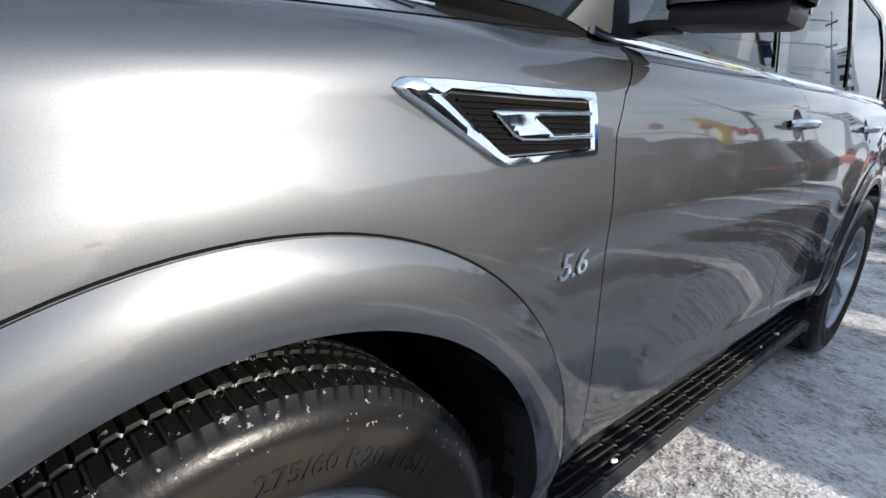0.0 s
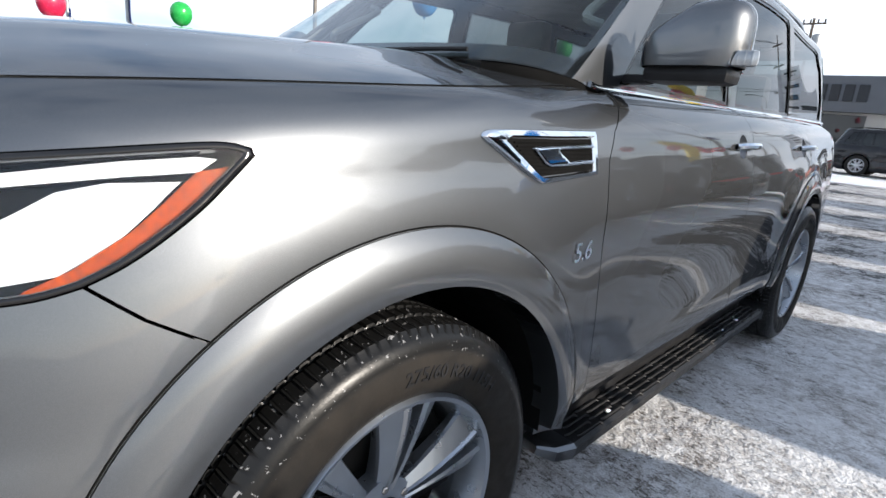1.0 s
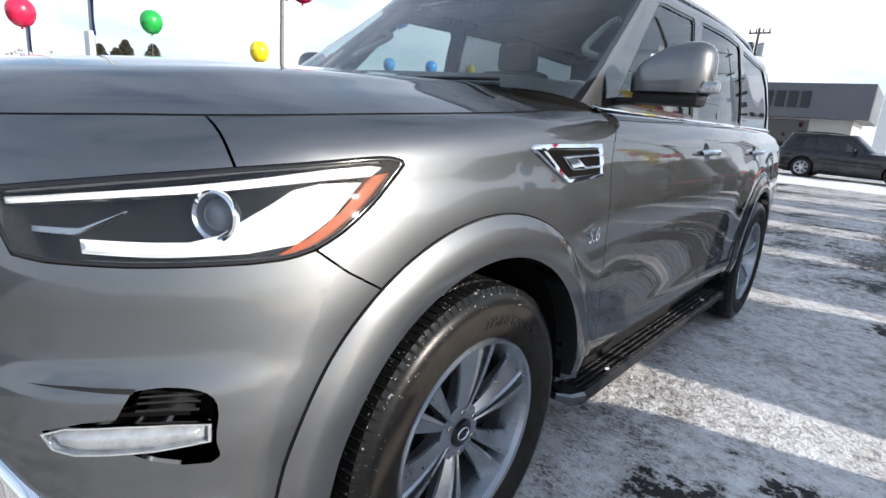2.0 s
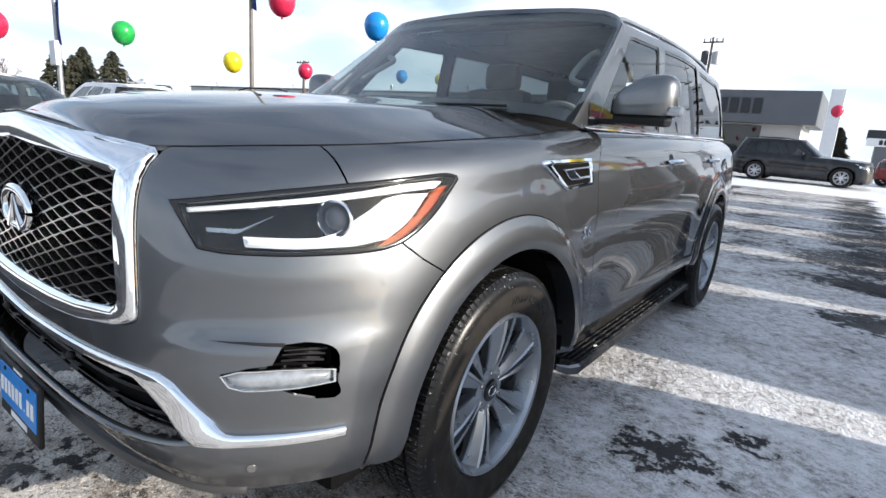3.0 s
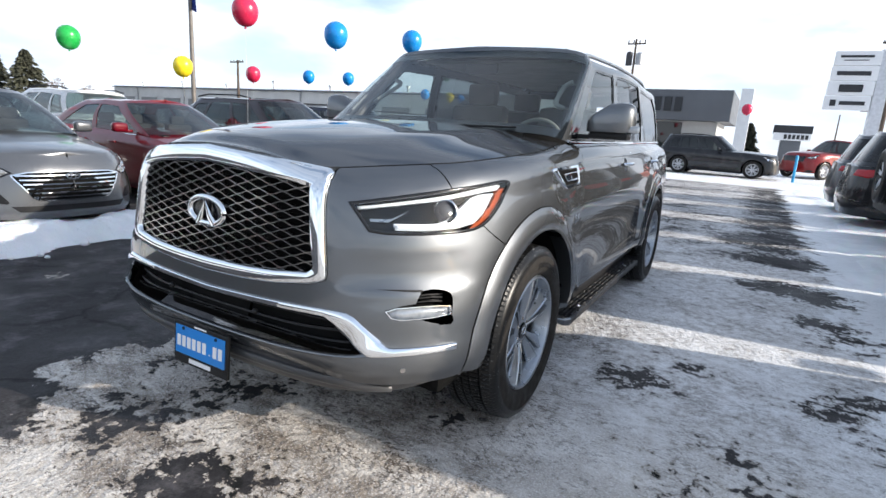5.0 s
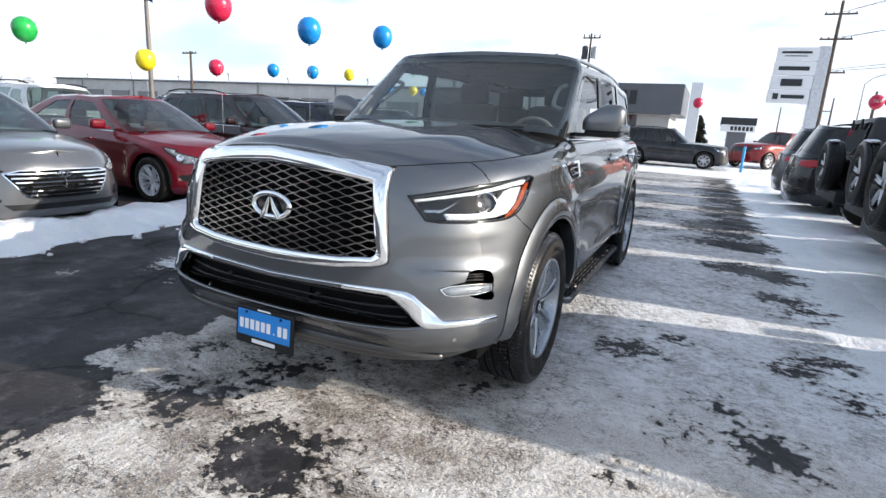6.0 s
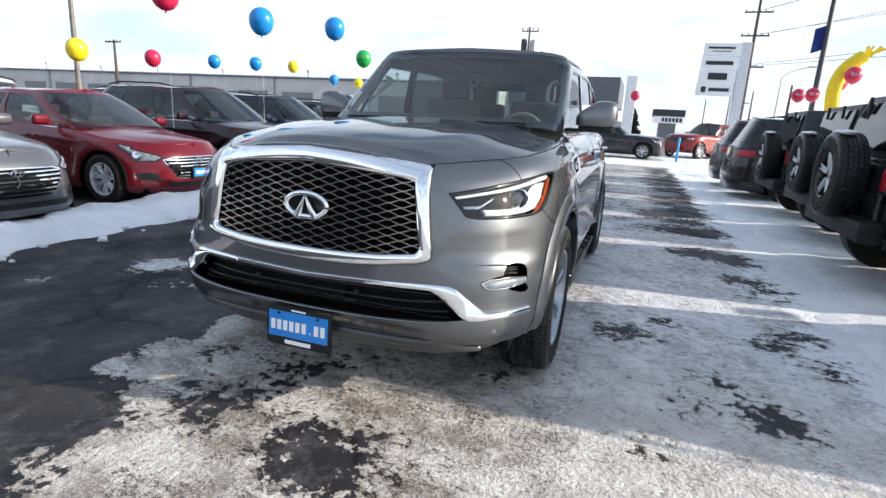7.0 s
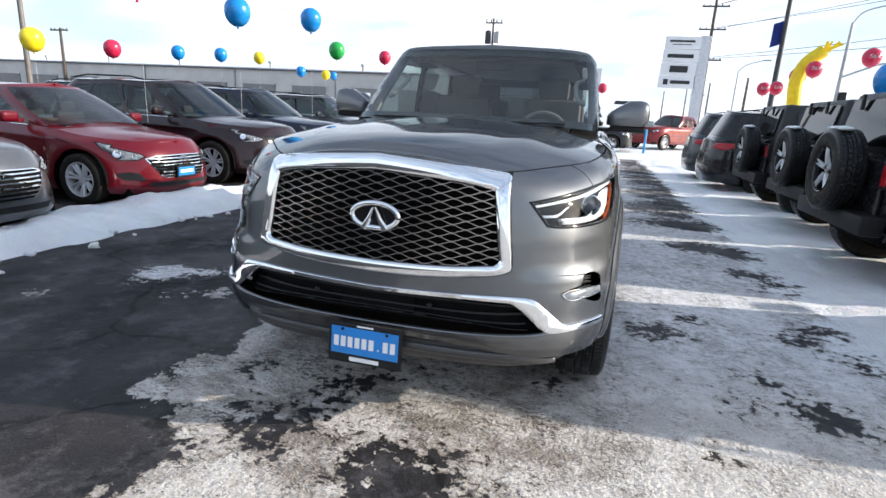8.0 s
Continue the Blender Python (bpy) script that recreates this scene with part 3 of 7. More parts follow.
    soil = n.math("MULTIPLY", soil, n.math("SUBTRACT", 1.0, n.math("MAXIMUM", edge, n.math("MULTIPLY", away, 0.6))))
    pack = n.mix(soil, pack, (0.17, 0.135, 0.10))
    dirty = n.math("SUBTRACT", 1.0, n.math("MULTIPLY", n.math("MAXIMUM", n.math("MULTIPLY", away, 0.6), edge), 0.8))
    # grit lies in drifts
    speck = n.math("ADD", n.noise(m.outputs["Vector"], 46.0, 8, 0.84), n.math("MULTIPLY", n.math("SUBTRACT", n.noise(g, 5.0, 4, 0.6), 0.5), 0.34))
    speck = n.ramp(speck, (0.540, 0.0), (0.565, 1.0))
    pack = n.mix(n.math("MULTIPLY", speck, dirty), pack, (0.075, 0.060, 0.048))
    # crushed ice: pale and grey crumbs side by side
    crumb = n.noise(g, 120.0, 5, 0.75)
    pack = n.mix(n.math("MULTIPLY", n.ramp(crumb, (0.38, 0.55), (0.49, 0.0)), dirty), pack, (0.16, 0.14, 0.12))
    pack = n.mix(n.ramp(crumb, (0.54, 0.0), (0.62, 0.6)), pack, (0.87, 0.88, 0.91))
    crack = n.add("ShaderNodeTexVoronoi", Scale=0.75)
    crack.feature = "DISTANCE_TO_EDGE"
    bent = n.add("ShaderNodeVectorMath")
    bent.operation = "ADD"
    wob = n.add("ShaderNodeTexNoise", Scale=1.3, Detail=5.0)
    n.link(g, wob.inputs["Vector"])
    n.link(g, bent.inputs[0])
    n.link(wob.outputs["Color"], bent.inputs[1])
    n.link(bent.outputs[0], crack.inputs["Vector"])
    seam = n.ramp(crack.outputs["Distance"], (0.009, 1.0), (0.022, 0.0))
    tar = n.mix(seam, tar, (0.006, 0.006, 0.006))
    salt = n.ramp(n.noise(g, 3.1, 10, 0.82), (0.51, 0.0), (0.62, 0.46))
    tar = n.mix(salt, tar, (0.15, 0.14, 0.145))
    n.colour(n.mix(cover, tar, pack))
    wet = n.ramp(n.noise(g, 1.1, 4), (0.40, 0.55), (0.62, 0.95))
    n.rough(n.mix(cover, wet, (0.55, 0.55, 0.55)))
    clump = n.noise(g, 30.0, 2, 0.5)
    h = n.math("ADD", n.math("MULTIPLY", n.math("MULTIPLY", cover, n.math("ADD", 0.6, clump)), 0.7), n.math("ADD", n.math("MULTIPLY", fine, 0.5), n.math("MULTIPLY", grit, 0.25)))
    n.bump(h, 0.8, 0.024)
    n.put(**{"Specular_IOR_Level": 0.3})
    return n.mat


def snow_material():
    n = Nodes("snow")
    v = n.place(world_space=True)
    n.colour(n.ramp(n.noise(v, 2.0, 6, 0.6), (0.35, (0.74, 0.75, 0.77)), (0.6, (0.86, 0.87, 0.88))))
    n.put(Roughness=0.65)
    n.bump(n.math("ADD", n.noise(v, 9.0, 6, 0.65), n.math("MULTIPLY", n.noise(v, 60.0, 3), 0.3)), 0.8, 0.05)
    n.bsdf.inputs["Subsurface Weight"].default_value = 0.15
    n.bsdf.inputs["Subsurface Scale"].default_value = 0.02
    return n.mat


GROUND = ground_material()
SNOW = snow_material()
xs = [-900, -300, -120, -60, -30, -16] + [round(-9 + 0.5 * i, 3) for i in range(41)] + [16, 30, 60, 120, 300, 900]
ys = [-900, -200, -60, -25, -12] + [round(-6 + 0.5 * i, 3) for i in range(75)] + [45, 70, 120, 300, 900]
gv = [(x, y, 0.0) for y in ys for x in xs]
gf = [(j * len(xs) + i, j * len(xs) + i + 1, (j + 1) * len(xs) + i + 1, (j + 1) * len(xs) + i) for j in range(len(ys) - 1) for i in range(len(xs) - 1)]
tagged(link_mesh("ground", gv, gf, GROUND), "wet asphalt under patches of packed snow and ice", "ground", kind="structure")


def snow_bank(name, x0, x1, y0, y1, height, label, step=0.12, ragged=0.5, seed=0.0):
    """A low bank of ploughed snow with a lumpy top and a ragged edge."""
    verts, faces = [], []
    nx, ny = int((x1 - x0) / step), int((y1 - y0) / step)
    for j in range(ny + 1):
        for i in range(nx + 1):
            x, y = x0 + (x1 - x0) * i / nx, y0 + (y1 - y0) * j / ny
            big = noise.noise((x * 0.5 + seed, y * 0.5, 1.3)) + 0.5 * noise.noise((x * 3.1, y * 3.1, seed))
            lump = noise.fractal((x * 1.7 + seed, y * 1.7, 4.2), 1.0, 2.0, 4)
            d = min(x - x0, x1 - x, y - y0, y1 - y)
            d += ragged * (0.9 * noise.noise((x * 0.8 + seed, y * 0.8, 7.7)) + 0.35 * noise.noise((x * 2.6, y * 2.6, seed)) - 0.35)
            k = max(-0.2, min(1.0, d / 0.55))
            k = k * (2 - k) if k > 0 else k
            z = height * k * (0.72 + 0.55 * big + 0.42 * lump + 0.20 * noise.noise((x * 7.0, y * 7.0, seed)))
            verts.append((x, y, max(-0.05, z if k > 0 else -0.05)))
    w = nx + 1
    faces = [(j * w + i, j * w + i + 1, (j + 1) * w + i + 1, (j + 1) * w + i) for j in range(ny) for i in range(nx)]
    faces = [f for f in faces if any(verts[i][2] > -0.045 for i in f)]
    used = sorted({i for f in faces for i in f})
    where = {k: i for i, k in enumerate(used)}
    return tagged(link_mesh(name, [verts[i] for i in used], [tuple(where[i] for i in f) for f in faces], SNOW), label, "snow", kind="stuff")


snow_bank("snow_bank", -5.15, -3.38, -7.0, 26.0, 0.19, "bright lumpy snow bank along the parked cars", 0.07, 0.5, 3.0)

def snow_clods(x0, x1, y0, y1, count, seed, label):
    """Broken lumps that the plough left along a bank."""
    rng = random.Random(seed)
    verts, faces = [], []
    for _ in range(count):
        bm = bmesh.new()
        r = rng.uniform(0.012, 0.05) * rng.uniform(0.6, 1.3)
        bmesh.ops.create_icosphere(bm, subdivisions=2, radius=r)
        at = Vector((rng.uniform(x0, x1) + rng.gauss(0, 0.05), rng.uniform(y0, y1), r * 0.35))
        for v in bm.verts:
            v.co *= 1 + 0.55 * noise.noise(v.co * (1.3 / r) + at * 7)
            v.co.z *= 0.7
        base = len(verts)
        bm.verts.index_update()
        verts += [v.co + at for v in bm.verts]
        faces += [tuple(base + v.index for v in f.verts) for f in bm.faces]
        bm.free()
    return tagged(link_mesh("snow_clods", verts, faces, SNOW), label, "snow", kind="stuff")


snow_clods(-3.95, -3.45, -4.0, 7.0, 90, 5, "loose lumps of snow fallen from the bank")
snow_bank("snow_bank", 2.75, 9.5, -0.9, 24.0, 0.045, "ploughed snow under the parked off-roaders", 0.13, 0.45, 11.0)
snow_bank("snow_bank", -9.0, 12.0, 19.0, 24.0, 0.05, "trampled snow across the end of the lane", 0.2, 0.9, 23.0)



# ---- wheels ----
def text_mesh(words, size, depth, bold=0.0):
    """Raised letters in the built-in font, in the x-y plane, centred."""
    c = bpy.data.curves.new("letters", "FONT")
    c.body, c.size, c.extrude, c.align_x, c.align_y, c.offset = words, size, depth, "CENTER", "CENTER", bold
    c.resolution_u = 3
    ob = bpy.data.objects.new("letters", c)
    scene.collection.objects.link(ob)
    dg = bpy.context.evaluated_depsgraph_get()
    me = bpy.data.meshes.new_from_object(ob.evaluated_get(dg))
    bpy.data.objects.remove(ob)
    bpy.data.curves.remove(c)
    return me


def tyre_mesh(bm, radius, rim, width, blocks=0, rough_terrain=False):
    """A tyre on the x axis: rounded walls and a tread of blocks between grooves, in one skin."""
    h, w = radius - rim, width / 2
    wall = [(-w * 0.72, rim * 0.985), (-w * 0.88, rim + h * 0.06), (-w * 0.95, rim + h * 0.16), (-w * 0.985, rim + h * 0.30), (-w, rim + h * 0.52), (-w * 0.985, rim + h * 0.60), (-w * 0.985, rim + h * 0.64), (-w * 0.965, rim + h * 0.72), (-w * 0.92, rim + h * 0.84)]
    if not blocks:
        tread = [(-w * 0.86, rim + h * 0.93), (-w * 0.74, radius - 0.006), (-w * 0.4, radius), (w * 0.4, radius), (w * 0.74, radius - 0.006), (w * 0.86, rim + h * 0.93)]
        return lathe(bm, wall + tread + [(-x, r) for x, r in reversed(wall)], 40)
    deep = 0.011 if rough_terrain else 0.009
    lines = [-0.88, -0.80, -0.52, -0.50, -0.44, -0.42, -0.18, -0.16, -0.10, -0.08, 0.08, 0.10, 0.16, 0.18, 0.42, 0.44, 0.50, 0.52, 0.80, 0.88]
    channel = {-0.50, -0.44, -0.16, -0.10, 0.10, 0.16, 0.44, 0.50}
    per = 8
    segs, rings = blocks * per, []
    for i in range(segs):
        a = 2 * math.pi * i / segs
        c, s = math.cos(a), math.sin(a)
        ring = [(x, r) for x, r in wall]
        for q in lines:
            r = radius - 0.010 * abs(q) ** 3 - (0.012 if abs(q) > 0.85 else 0)
            ph = (i / per + (0.9 * abs(q) if abs(q) > 0.4 else 1.6 * q) + (0.5 if q > 0 else 0)) % 1.0
            if q in channel or (ph < 0.14 and abs(q) < 0.4):
                r -= deep
            elif ph < 0.16 and 0.4 < abs(q) < 0.85:
                r -= deep * 0.5
            ring.append((q * w, r))
        ring += [(-x, r) for x, r in reversed(wall)]
        rings.append([bm.verts.new((x, r * c, r * s)) for x, r in ring])
    k = len(rings[0])
    for i in range(segs):
        p, q = rings[i], rings[(i + 1) % segs]
        for j in range(k - 1):
            bm.faces.new((p[j], p[j + 1], q[j + 1], q[j]))
    return bm


def spoke_ribs(bm, rim, spokes, ribs, spread_in, spread_out, thick, face, dish):
    """Ribs that fan out from the hub to the rim, spoke by spoke."""
    for s in range(spokes):
        a0 = 2 * math.pi * (s + 0.25) / spokes
        for k in range(ribs):
            off = (k - (ribs - 1) / 2) / max(1, (ribs - 1) / 2) if ribs > 1 else 0.0
            path, n = [], 6
            for i in range(n + 1):
                t = i / n
                r = rim * (0.22 + 0.74 * t)
                tang = off * (spread_in + (spread_out - spread_in) * t)
                x = face - dish * (1 - t) ** 2 - 0.006 * abs(off)
                path.append((x, r * math.cos(a0) - tang * math.sin(a0), r * math.sin(a0) + tang * math.cos(a0)))
            sweep(bm, path, [(-thick / 2, -0.03), (thick / 2, -0.03), (thick * 0.30, -0.004), (thick * 0.10, 0.005), (-thick * 0.10, 0.005), (-thick * 0.30, -0.004)], up=(1, 0, 0))


def blade_spokes(bm, rim, face, spokes=6):
    """Pairs of broad twisted blades from the hub to the rim, each with a raised ridge along its inner edge."""
    n = 8
    for s in range(spokes):
        a0 = 2 * math.pi * (s + 0.32) / spokes
        ca, sa = math.cos(a0), math.sin(a0)
        for k in (-1, 1):
            rows = []
            for i in range(n + 1):
                t = i / n
                r = rim * (0.19 + 0.775 * t)
                mid = k * (0.013 + 0.030 * t + 0.009 * t * t)
                half = 0.010 + 0.026 * t ** 1.1
                x = face - 0.030 * (1 - t) ** 2
                section = [(mid - k * half, x), (mid - k * half * 0.66, x + 0.0035), (mid - k * half * 0.50, x - 0.003), (mid + k * half * 0.9, x - 0.012 - 0.014 * t), (mid + k * half, x - 0.020 - 0.014 * t), (mid + k * half * 0.7, x - 0.052), (mid - k * half, x - 0.045)]
                rows.append([bm.verts.new((h, r * ca - q * sa, r * sa + q * ca)) for q, h in section])
            m = len(rows[0])
            for p, q in zip(rows, rows[1:]):
                for j in range(m):
                    bm.faces.new((p[j], p[(j + 1) % m], q[(j + 1) % m], q[j]))
            bm.faces.new(rows[0])
            bm.faces.new(rows[-1][::-1])


def make_wheel(name, m, parent, radius, rim, width, spokes=6, ribs=3, blocks=0, close=False, alloy=None, rough_terrain=False, words="", star=False):
    """A wheel whose outer face looks along +x: tyre, rim, and close by also the hub cap, bolts and brake disc."""
    alloy = alloy or ALLOY
    w = new(name)
    w.empty_display_size = 0.1
    w.parent = parent
    w.matrix_local = m
    tyre = part("tyre", tyre_mesh(bmesh.new(), radius, rim, width, blocks, rough_terrain), RUBBER, w, smooth=True)
    if words:
        me = text_mesh(words, 0.038, 0.0008, 0.0004)
        ring = rim + (radius - rim) * 0.40
        for v in me.vertices:
            a = 0.36 + v.co.x / ring
            r = ring + v.co.y
            v.co = (width / 2 * 0.992 + 0.001 + v.co.z, r * math.sin(a), r * math.cos(a))
        me.materials.clear()
        me.materials.append(BLACK_PLASTIC)
        t = new("sidewall_lettering", me)
        t.parent = tyre
    face = width * 0.40
    bm = bmesh.new()
    lathe(bm, [(face - 0.004, rim * 0.945), (face + 0.012, rim * 0.965), (face + 0.016, rim * 1.0), (face + 0.002, rim * 1.03), (face - 0.02, rim * 1.02), (-face, rim * 1.0), (-face, rim * 0.95), (face - 0.06, rim * 0.90)], 64 if close else 32, closed=True)
    if star:
        arms = bmesh.new()
        spoke_ribs(arms, rim, spokes, ribs, rim * 0.07, rim * 0.20, rim * 0.13, face + 0.002, 0.015)
        part("star_spokes", arms, STAR_ALLOY, w, "pale machined star spokes")
        alloy = GLOSS_BLACK
    if close:
        blade_spokes(bm, rim, face - 0.004)
    else:
        spoke_ribs(bm, rim, spokes, ribs, rim * 0.085, rim * 0.27, rim * 0.15, face - (0.012 if star else 0.004), 0.035)
    lathe(bm, [(face - 0.075, rim * 0.30), (face - 0.036, rim * 0.29), (face - 0.030, rim * 0.2), (face - 0.030, 0.001)], 32)
    rim_ob = part("rim", bm, alloy, w)
    bm = bmesh.new()
    lathe(bm, [(face - 0.10, rim * 0.86), (face - 0.10, rim * 0.25)], 32)
    part("brake_disc", bm, CAVITY if not close else plain("brake_disc_iron", (0.03, 0.028, 0.026), 0.6, 0.6), w)
    if close:
        bm = bmesh.new()
        lathe(bm, [(face - 0.040, rim * 0.150), (face - 0.026, rim * 0.145), (face - 0.022, rim * 0.12), (face - 0.022, 0.001)], 32)
        part("hub_cap", bm, GLOSS_BLACK, rim_ob, "black hub cap", True)
        bm = bmesh.new()
        sweep(bm, [(face - 0.021, 0.022 * math.cos(a), 0.016 * math.sin(a)) for a in [2 * math.pi * i / 24 for i in range(24)]], round_section(0.004, 0.004, 6), up=(1, 0, 0), closed=True)
        part("hub_emblem", bm, CHROME, rim_ob, "small oval chrome ring")
        for i in range(6):
            a = 2 * math.pi * (i + 0.5) / 6
            bm = bmesh.new()
            lathe(bm, [(face - 0.040, 0.009), (face - 0.029, 0.009), (face - 0.027, 0.006), (face - 0.027, 0.0005)], 6)
            bmesh.ops.translate(bm, vec=(0, 0.058 * math.cos(a), 0.058 * math.sin(a)), verts=bm.verts)
            part("wheel_nut", bm, GRILLE_GREY, rim_ob)
    return w


def wheel_well(name, parent, x, y, z, r, depth, s):
    """A black half drum behind a wheel arch."""
    bm = bmesh.new()
    prof = [(s * x, r), (s * (x - depth), r), (s * (x - depth), 0.001)]
    lathe(bm, prof, 40)
    bmesh.ops.translate(bm, vec=(0, y, z), verts=bm.verts)
    bmesh.ops.bisect_plane(bm, geom=bm.verts[:] + bm.edges[:] + bm.faces[:], plane_co=(0, 0, 0.40 if z > 0.4 else 0.3), plane_no=(0, 0, -1), clear_outer=True)
    return part(name, bm, CAVITY, parent)


# ---- the graphite SUV ----
PROJECTOR = plain("projector_glass", (0.05, 0.06, 0.08), 0.05)
FOG_LENS = plain("fog_lens", (0.34, 0.36, 0.38), 0.16, 0.5, 0.25, 40)
suv = thing("suv", pose(0, 0, 0), "large graphite grey SUV with a chrome mesh grille", "car")

AX_F, AX_R, HUB = 0.0, 3.075, 0.412
ARCH_DY = 0.022                     # the arches sit a little behind the axles
LOW = curve([(0.0, 0.446), (0.25, 0.438), (0.45, 0.408), (0.6, 0.402), (0.8, 0.42), (4.0, 0.42)])
HIGH = curve([(0.0, 1.2045), (0.05, 1.2040), (0.11, 1.2005), (0.2, 1.189), (0.345, 1.155), (0.5, 1.172), (0.69, 1.205), (0.9, 1.238), (1.0, 1.255), (1.17, 1.275), (3.0, 1.30), (4.0, 1.30)])


def tail_taper(y, by):
    """The body draws in behind the rear axle."""
    k = min(1.0, max(0.0, (y - 2.3) / 1.9))
    return by * k * k * (3 - 2 * k)


def bulge(x, y, z):
    """The side's relief: swollen over both axles, a soft hollow along the doors."""
    d = 0.0
    for yc in (AX_F, AX_R):
        r = math.hypot(y - yc, z - HUB)
        d += 0.016 * math.exp(-((r - 0.60) / 0.13) ** 2) * (1 if z < 1.1 else max(0, (1.2 - z) / 0.1))
    if 0.7 < y < 2.7:
        k = math.sin(math.pi * (y - 0.7) / 2.0)
        d -= k * 0.016 * math.exp(-((z - 0.66) / 0.16) ** 2)
        d += k * 0.010 * math.exp(-((z - 0.48) / 0.05) ** 2)
    d += 0.003 * math.exp(-((z - 0.97 - 0.03 * (y - 0.5)) / 0.05) ** 2) * min(1.0, max(0.0, (y - 0.2) / 0.5))
    d -= tail_taper(y, 0.055)
    # the shoulder over the front wheel stands up
    lean = min(1.0, max(0.0, (z - 0.86) / 0.32))
    d += 0.007 * lean * lean * (3 - 2 * lean) * math.exp(-((y + 0.22) / 0.42) ** 2)
    # and stays steep up to the edge of the bonnet
    t = min(1.0, max(0.0, (z - (1.073 + 0.05 * y)) / 0.14))
    back = 1 - min(1.0, max(0.0, (y - 0.15) / 0.5))
    ahead = 1 - min(1.0, max(0.0, (-0.42 - y) / 0.28))
    d += 0.056 * t ** 1.6 * back * back * (3 - 2 * back) * ahead * ahead * (3 - 2 * ahead)
    return d


BUMPER_FACE = curve([(0.42, 0.0), (0.70, 0.0), (0.735, 0.003), (0.752, 0.002), (0.775, -0.005), (0.80, -0.008), (0.85, -0.005), (0.91, 0.002), (0.94, 0.002), (0.98, 0.0)])


def nose_relief(a, z):
    """The bumper's corner leans in towards its foot below the headlamp, down to a sharp shelf over the fog lamp."""
    k = min(1.0, max(0.0, (a - 0.34) / 0.10)) * (1 - min(1.0, max(0.0, (a - 0.50) / 0.12)))
    return BUMPER_FACE(z) * k * k * (3 - 2 * k)


body = Wrap(width=curve([(0, 0.955), (0.1, 0.972), (0.3, 0.975), (0.55, 0.972), (0.7, 0.962), (0.8, 0.95), (0.885, 0.932), (0.94, 0.902), (0.975, 0.865), (1.0, 0.815)]),
            nose=curve([(0, -0.95), (0.08, -0.98), (0.14, -0.985), (0.24, -0.965), (0.5, -0.962), (0.7, -0.958), (0.9, -0.955), (1.0, -0.945)]),
            tail=curve([(0, 4.28), (0.3, 4.34), (1.0, 4.25)]),
            square=curve([(0, 4.9), (0.3, 5.0), (0.5, 4.4), (0.8, 3.7), (1.0, 3.0)]), bow=curve([(0, 0.03), (0.5, 0.05), (0.8, 0.04), (1.0, 0.02)]), push=nose_relief,
            y0=lambda v: 0.45, y1=lambda v: 3.6, low=LOW, high=HIGH, square_tail=lambda v: 4.5, dent=bulge)

FL_IN, FL_OUT = 0.482, 0.578          # wheel-arch moulding, inner and outer radius


def S(y, z):
    return body.side(y, z)


def F(x, z):
    return body.front(x, z)


def sides(*pts):
    return [S(*p) for p in pts]


def fronts(*pts):
    return [F(*p) for p in pts]


def both(line):
    """A line from the middle to one side, and its mirror image before it."""
    return mirrored(line) + line


# bonnet edge, headlamp and grille outlines, on the left half
lamp_a = sides(*spline([(-0.255, 1.110), (-0.32, 1.048), (-0.40, 0.99), (-0.454, 0.962)], 6))
lamp_b = sides(*spline([(-0.454, 0.962), (-0.50, 0.950), (-0.56, 0.945)], 4)) + fronts((0.80, 0.944), (0.72, 0.947), (0.676, 0.954))
lamp_c = fronts((0.600, 1.048), (0.68, 1.064), (0.76, 1.082)) + [S(-0.556, 1.099)]
lamp_d = sides(*spline([(-0.556, 1.099), (-0.42, 1.114), (-0.30, 1.125), (-0.258, 1.119)], 5))
lamp = lamp_c + lamp_d[1:] + lamp_a + lamp_b[1:]
seam_low = sides((-0.454, 0.962), (-0.40, 0.918))
SEAM = [S(-0.556, 1.176), S(-0.557, 1.14), S(-0.556, 1.099)]
grille_out = fronts(*spline([(0.0, 1.203), (0.2, 1.188), (0.38, 1.168), (0.50, 1.150)], 5)) + fronts(*spline([(0.522, 1.138), (0.535, 1.02), (0.55, 0.90), (0.562, 0.80), (0.55, 0.772), (0.50, 0.755)], 4)) + fronts(*spline([(0.36, 0.735), (0.2, 0.722), (0.0, 0.716)], 5))
grille_in = fronts(*spline([(0.0, 1.135), (0.2, 1.122), (0.36, 1.106), (0.455, 1.092)], 5)) + fronts(*spline([(0.468, 1.085), (0.483, 0.98), (0.497, 0.88), (0.508, 0.822), (0.49, 0.80)], 4)) + fronts(*spline([(0.36, 0.785), (0.2, 0.776), (0.0, 0.772)], 5))


def ring_pt(yc, r, deg):
    return (yc + ARCH_DY + r * math.cos(radians(deg)), HUB + r * math.sin(radians(deg)))


SEAM_DEG = 127
intake_top = [(0.0, 0.636), (0.3, 0.644), (0.50, 0.650), (0.60, 0.640)]
intake = fronts(*spline(intake_top, 5)) + fronts((0.68, 0.580), (0.722, 0.545), (0.71, 0.530)) + fronts(*spline([(0.6, 0.522), (0.3, 0.508), (0.0, 0.503)], 5))
duct = fronts(*spline([(0.838, 0.752), (0.862, 0.755), (0.888, 0.746), (0.904, 0.722), (0.912, 0.66), (0.916, 0.636), (0.911, 0.626)], 3)) + fronts((0.893, 0.629), (0.872, 0.640), (0.852, 0.656), (0.80, 0.657), (0.774, 0.668), (0.760, 0.690), (0.80, 0.704), (0.832, 0.710))


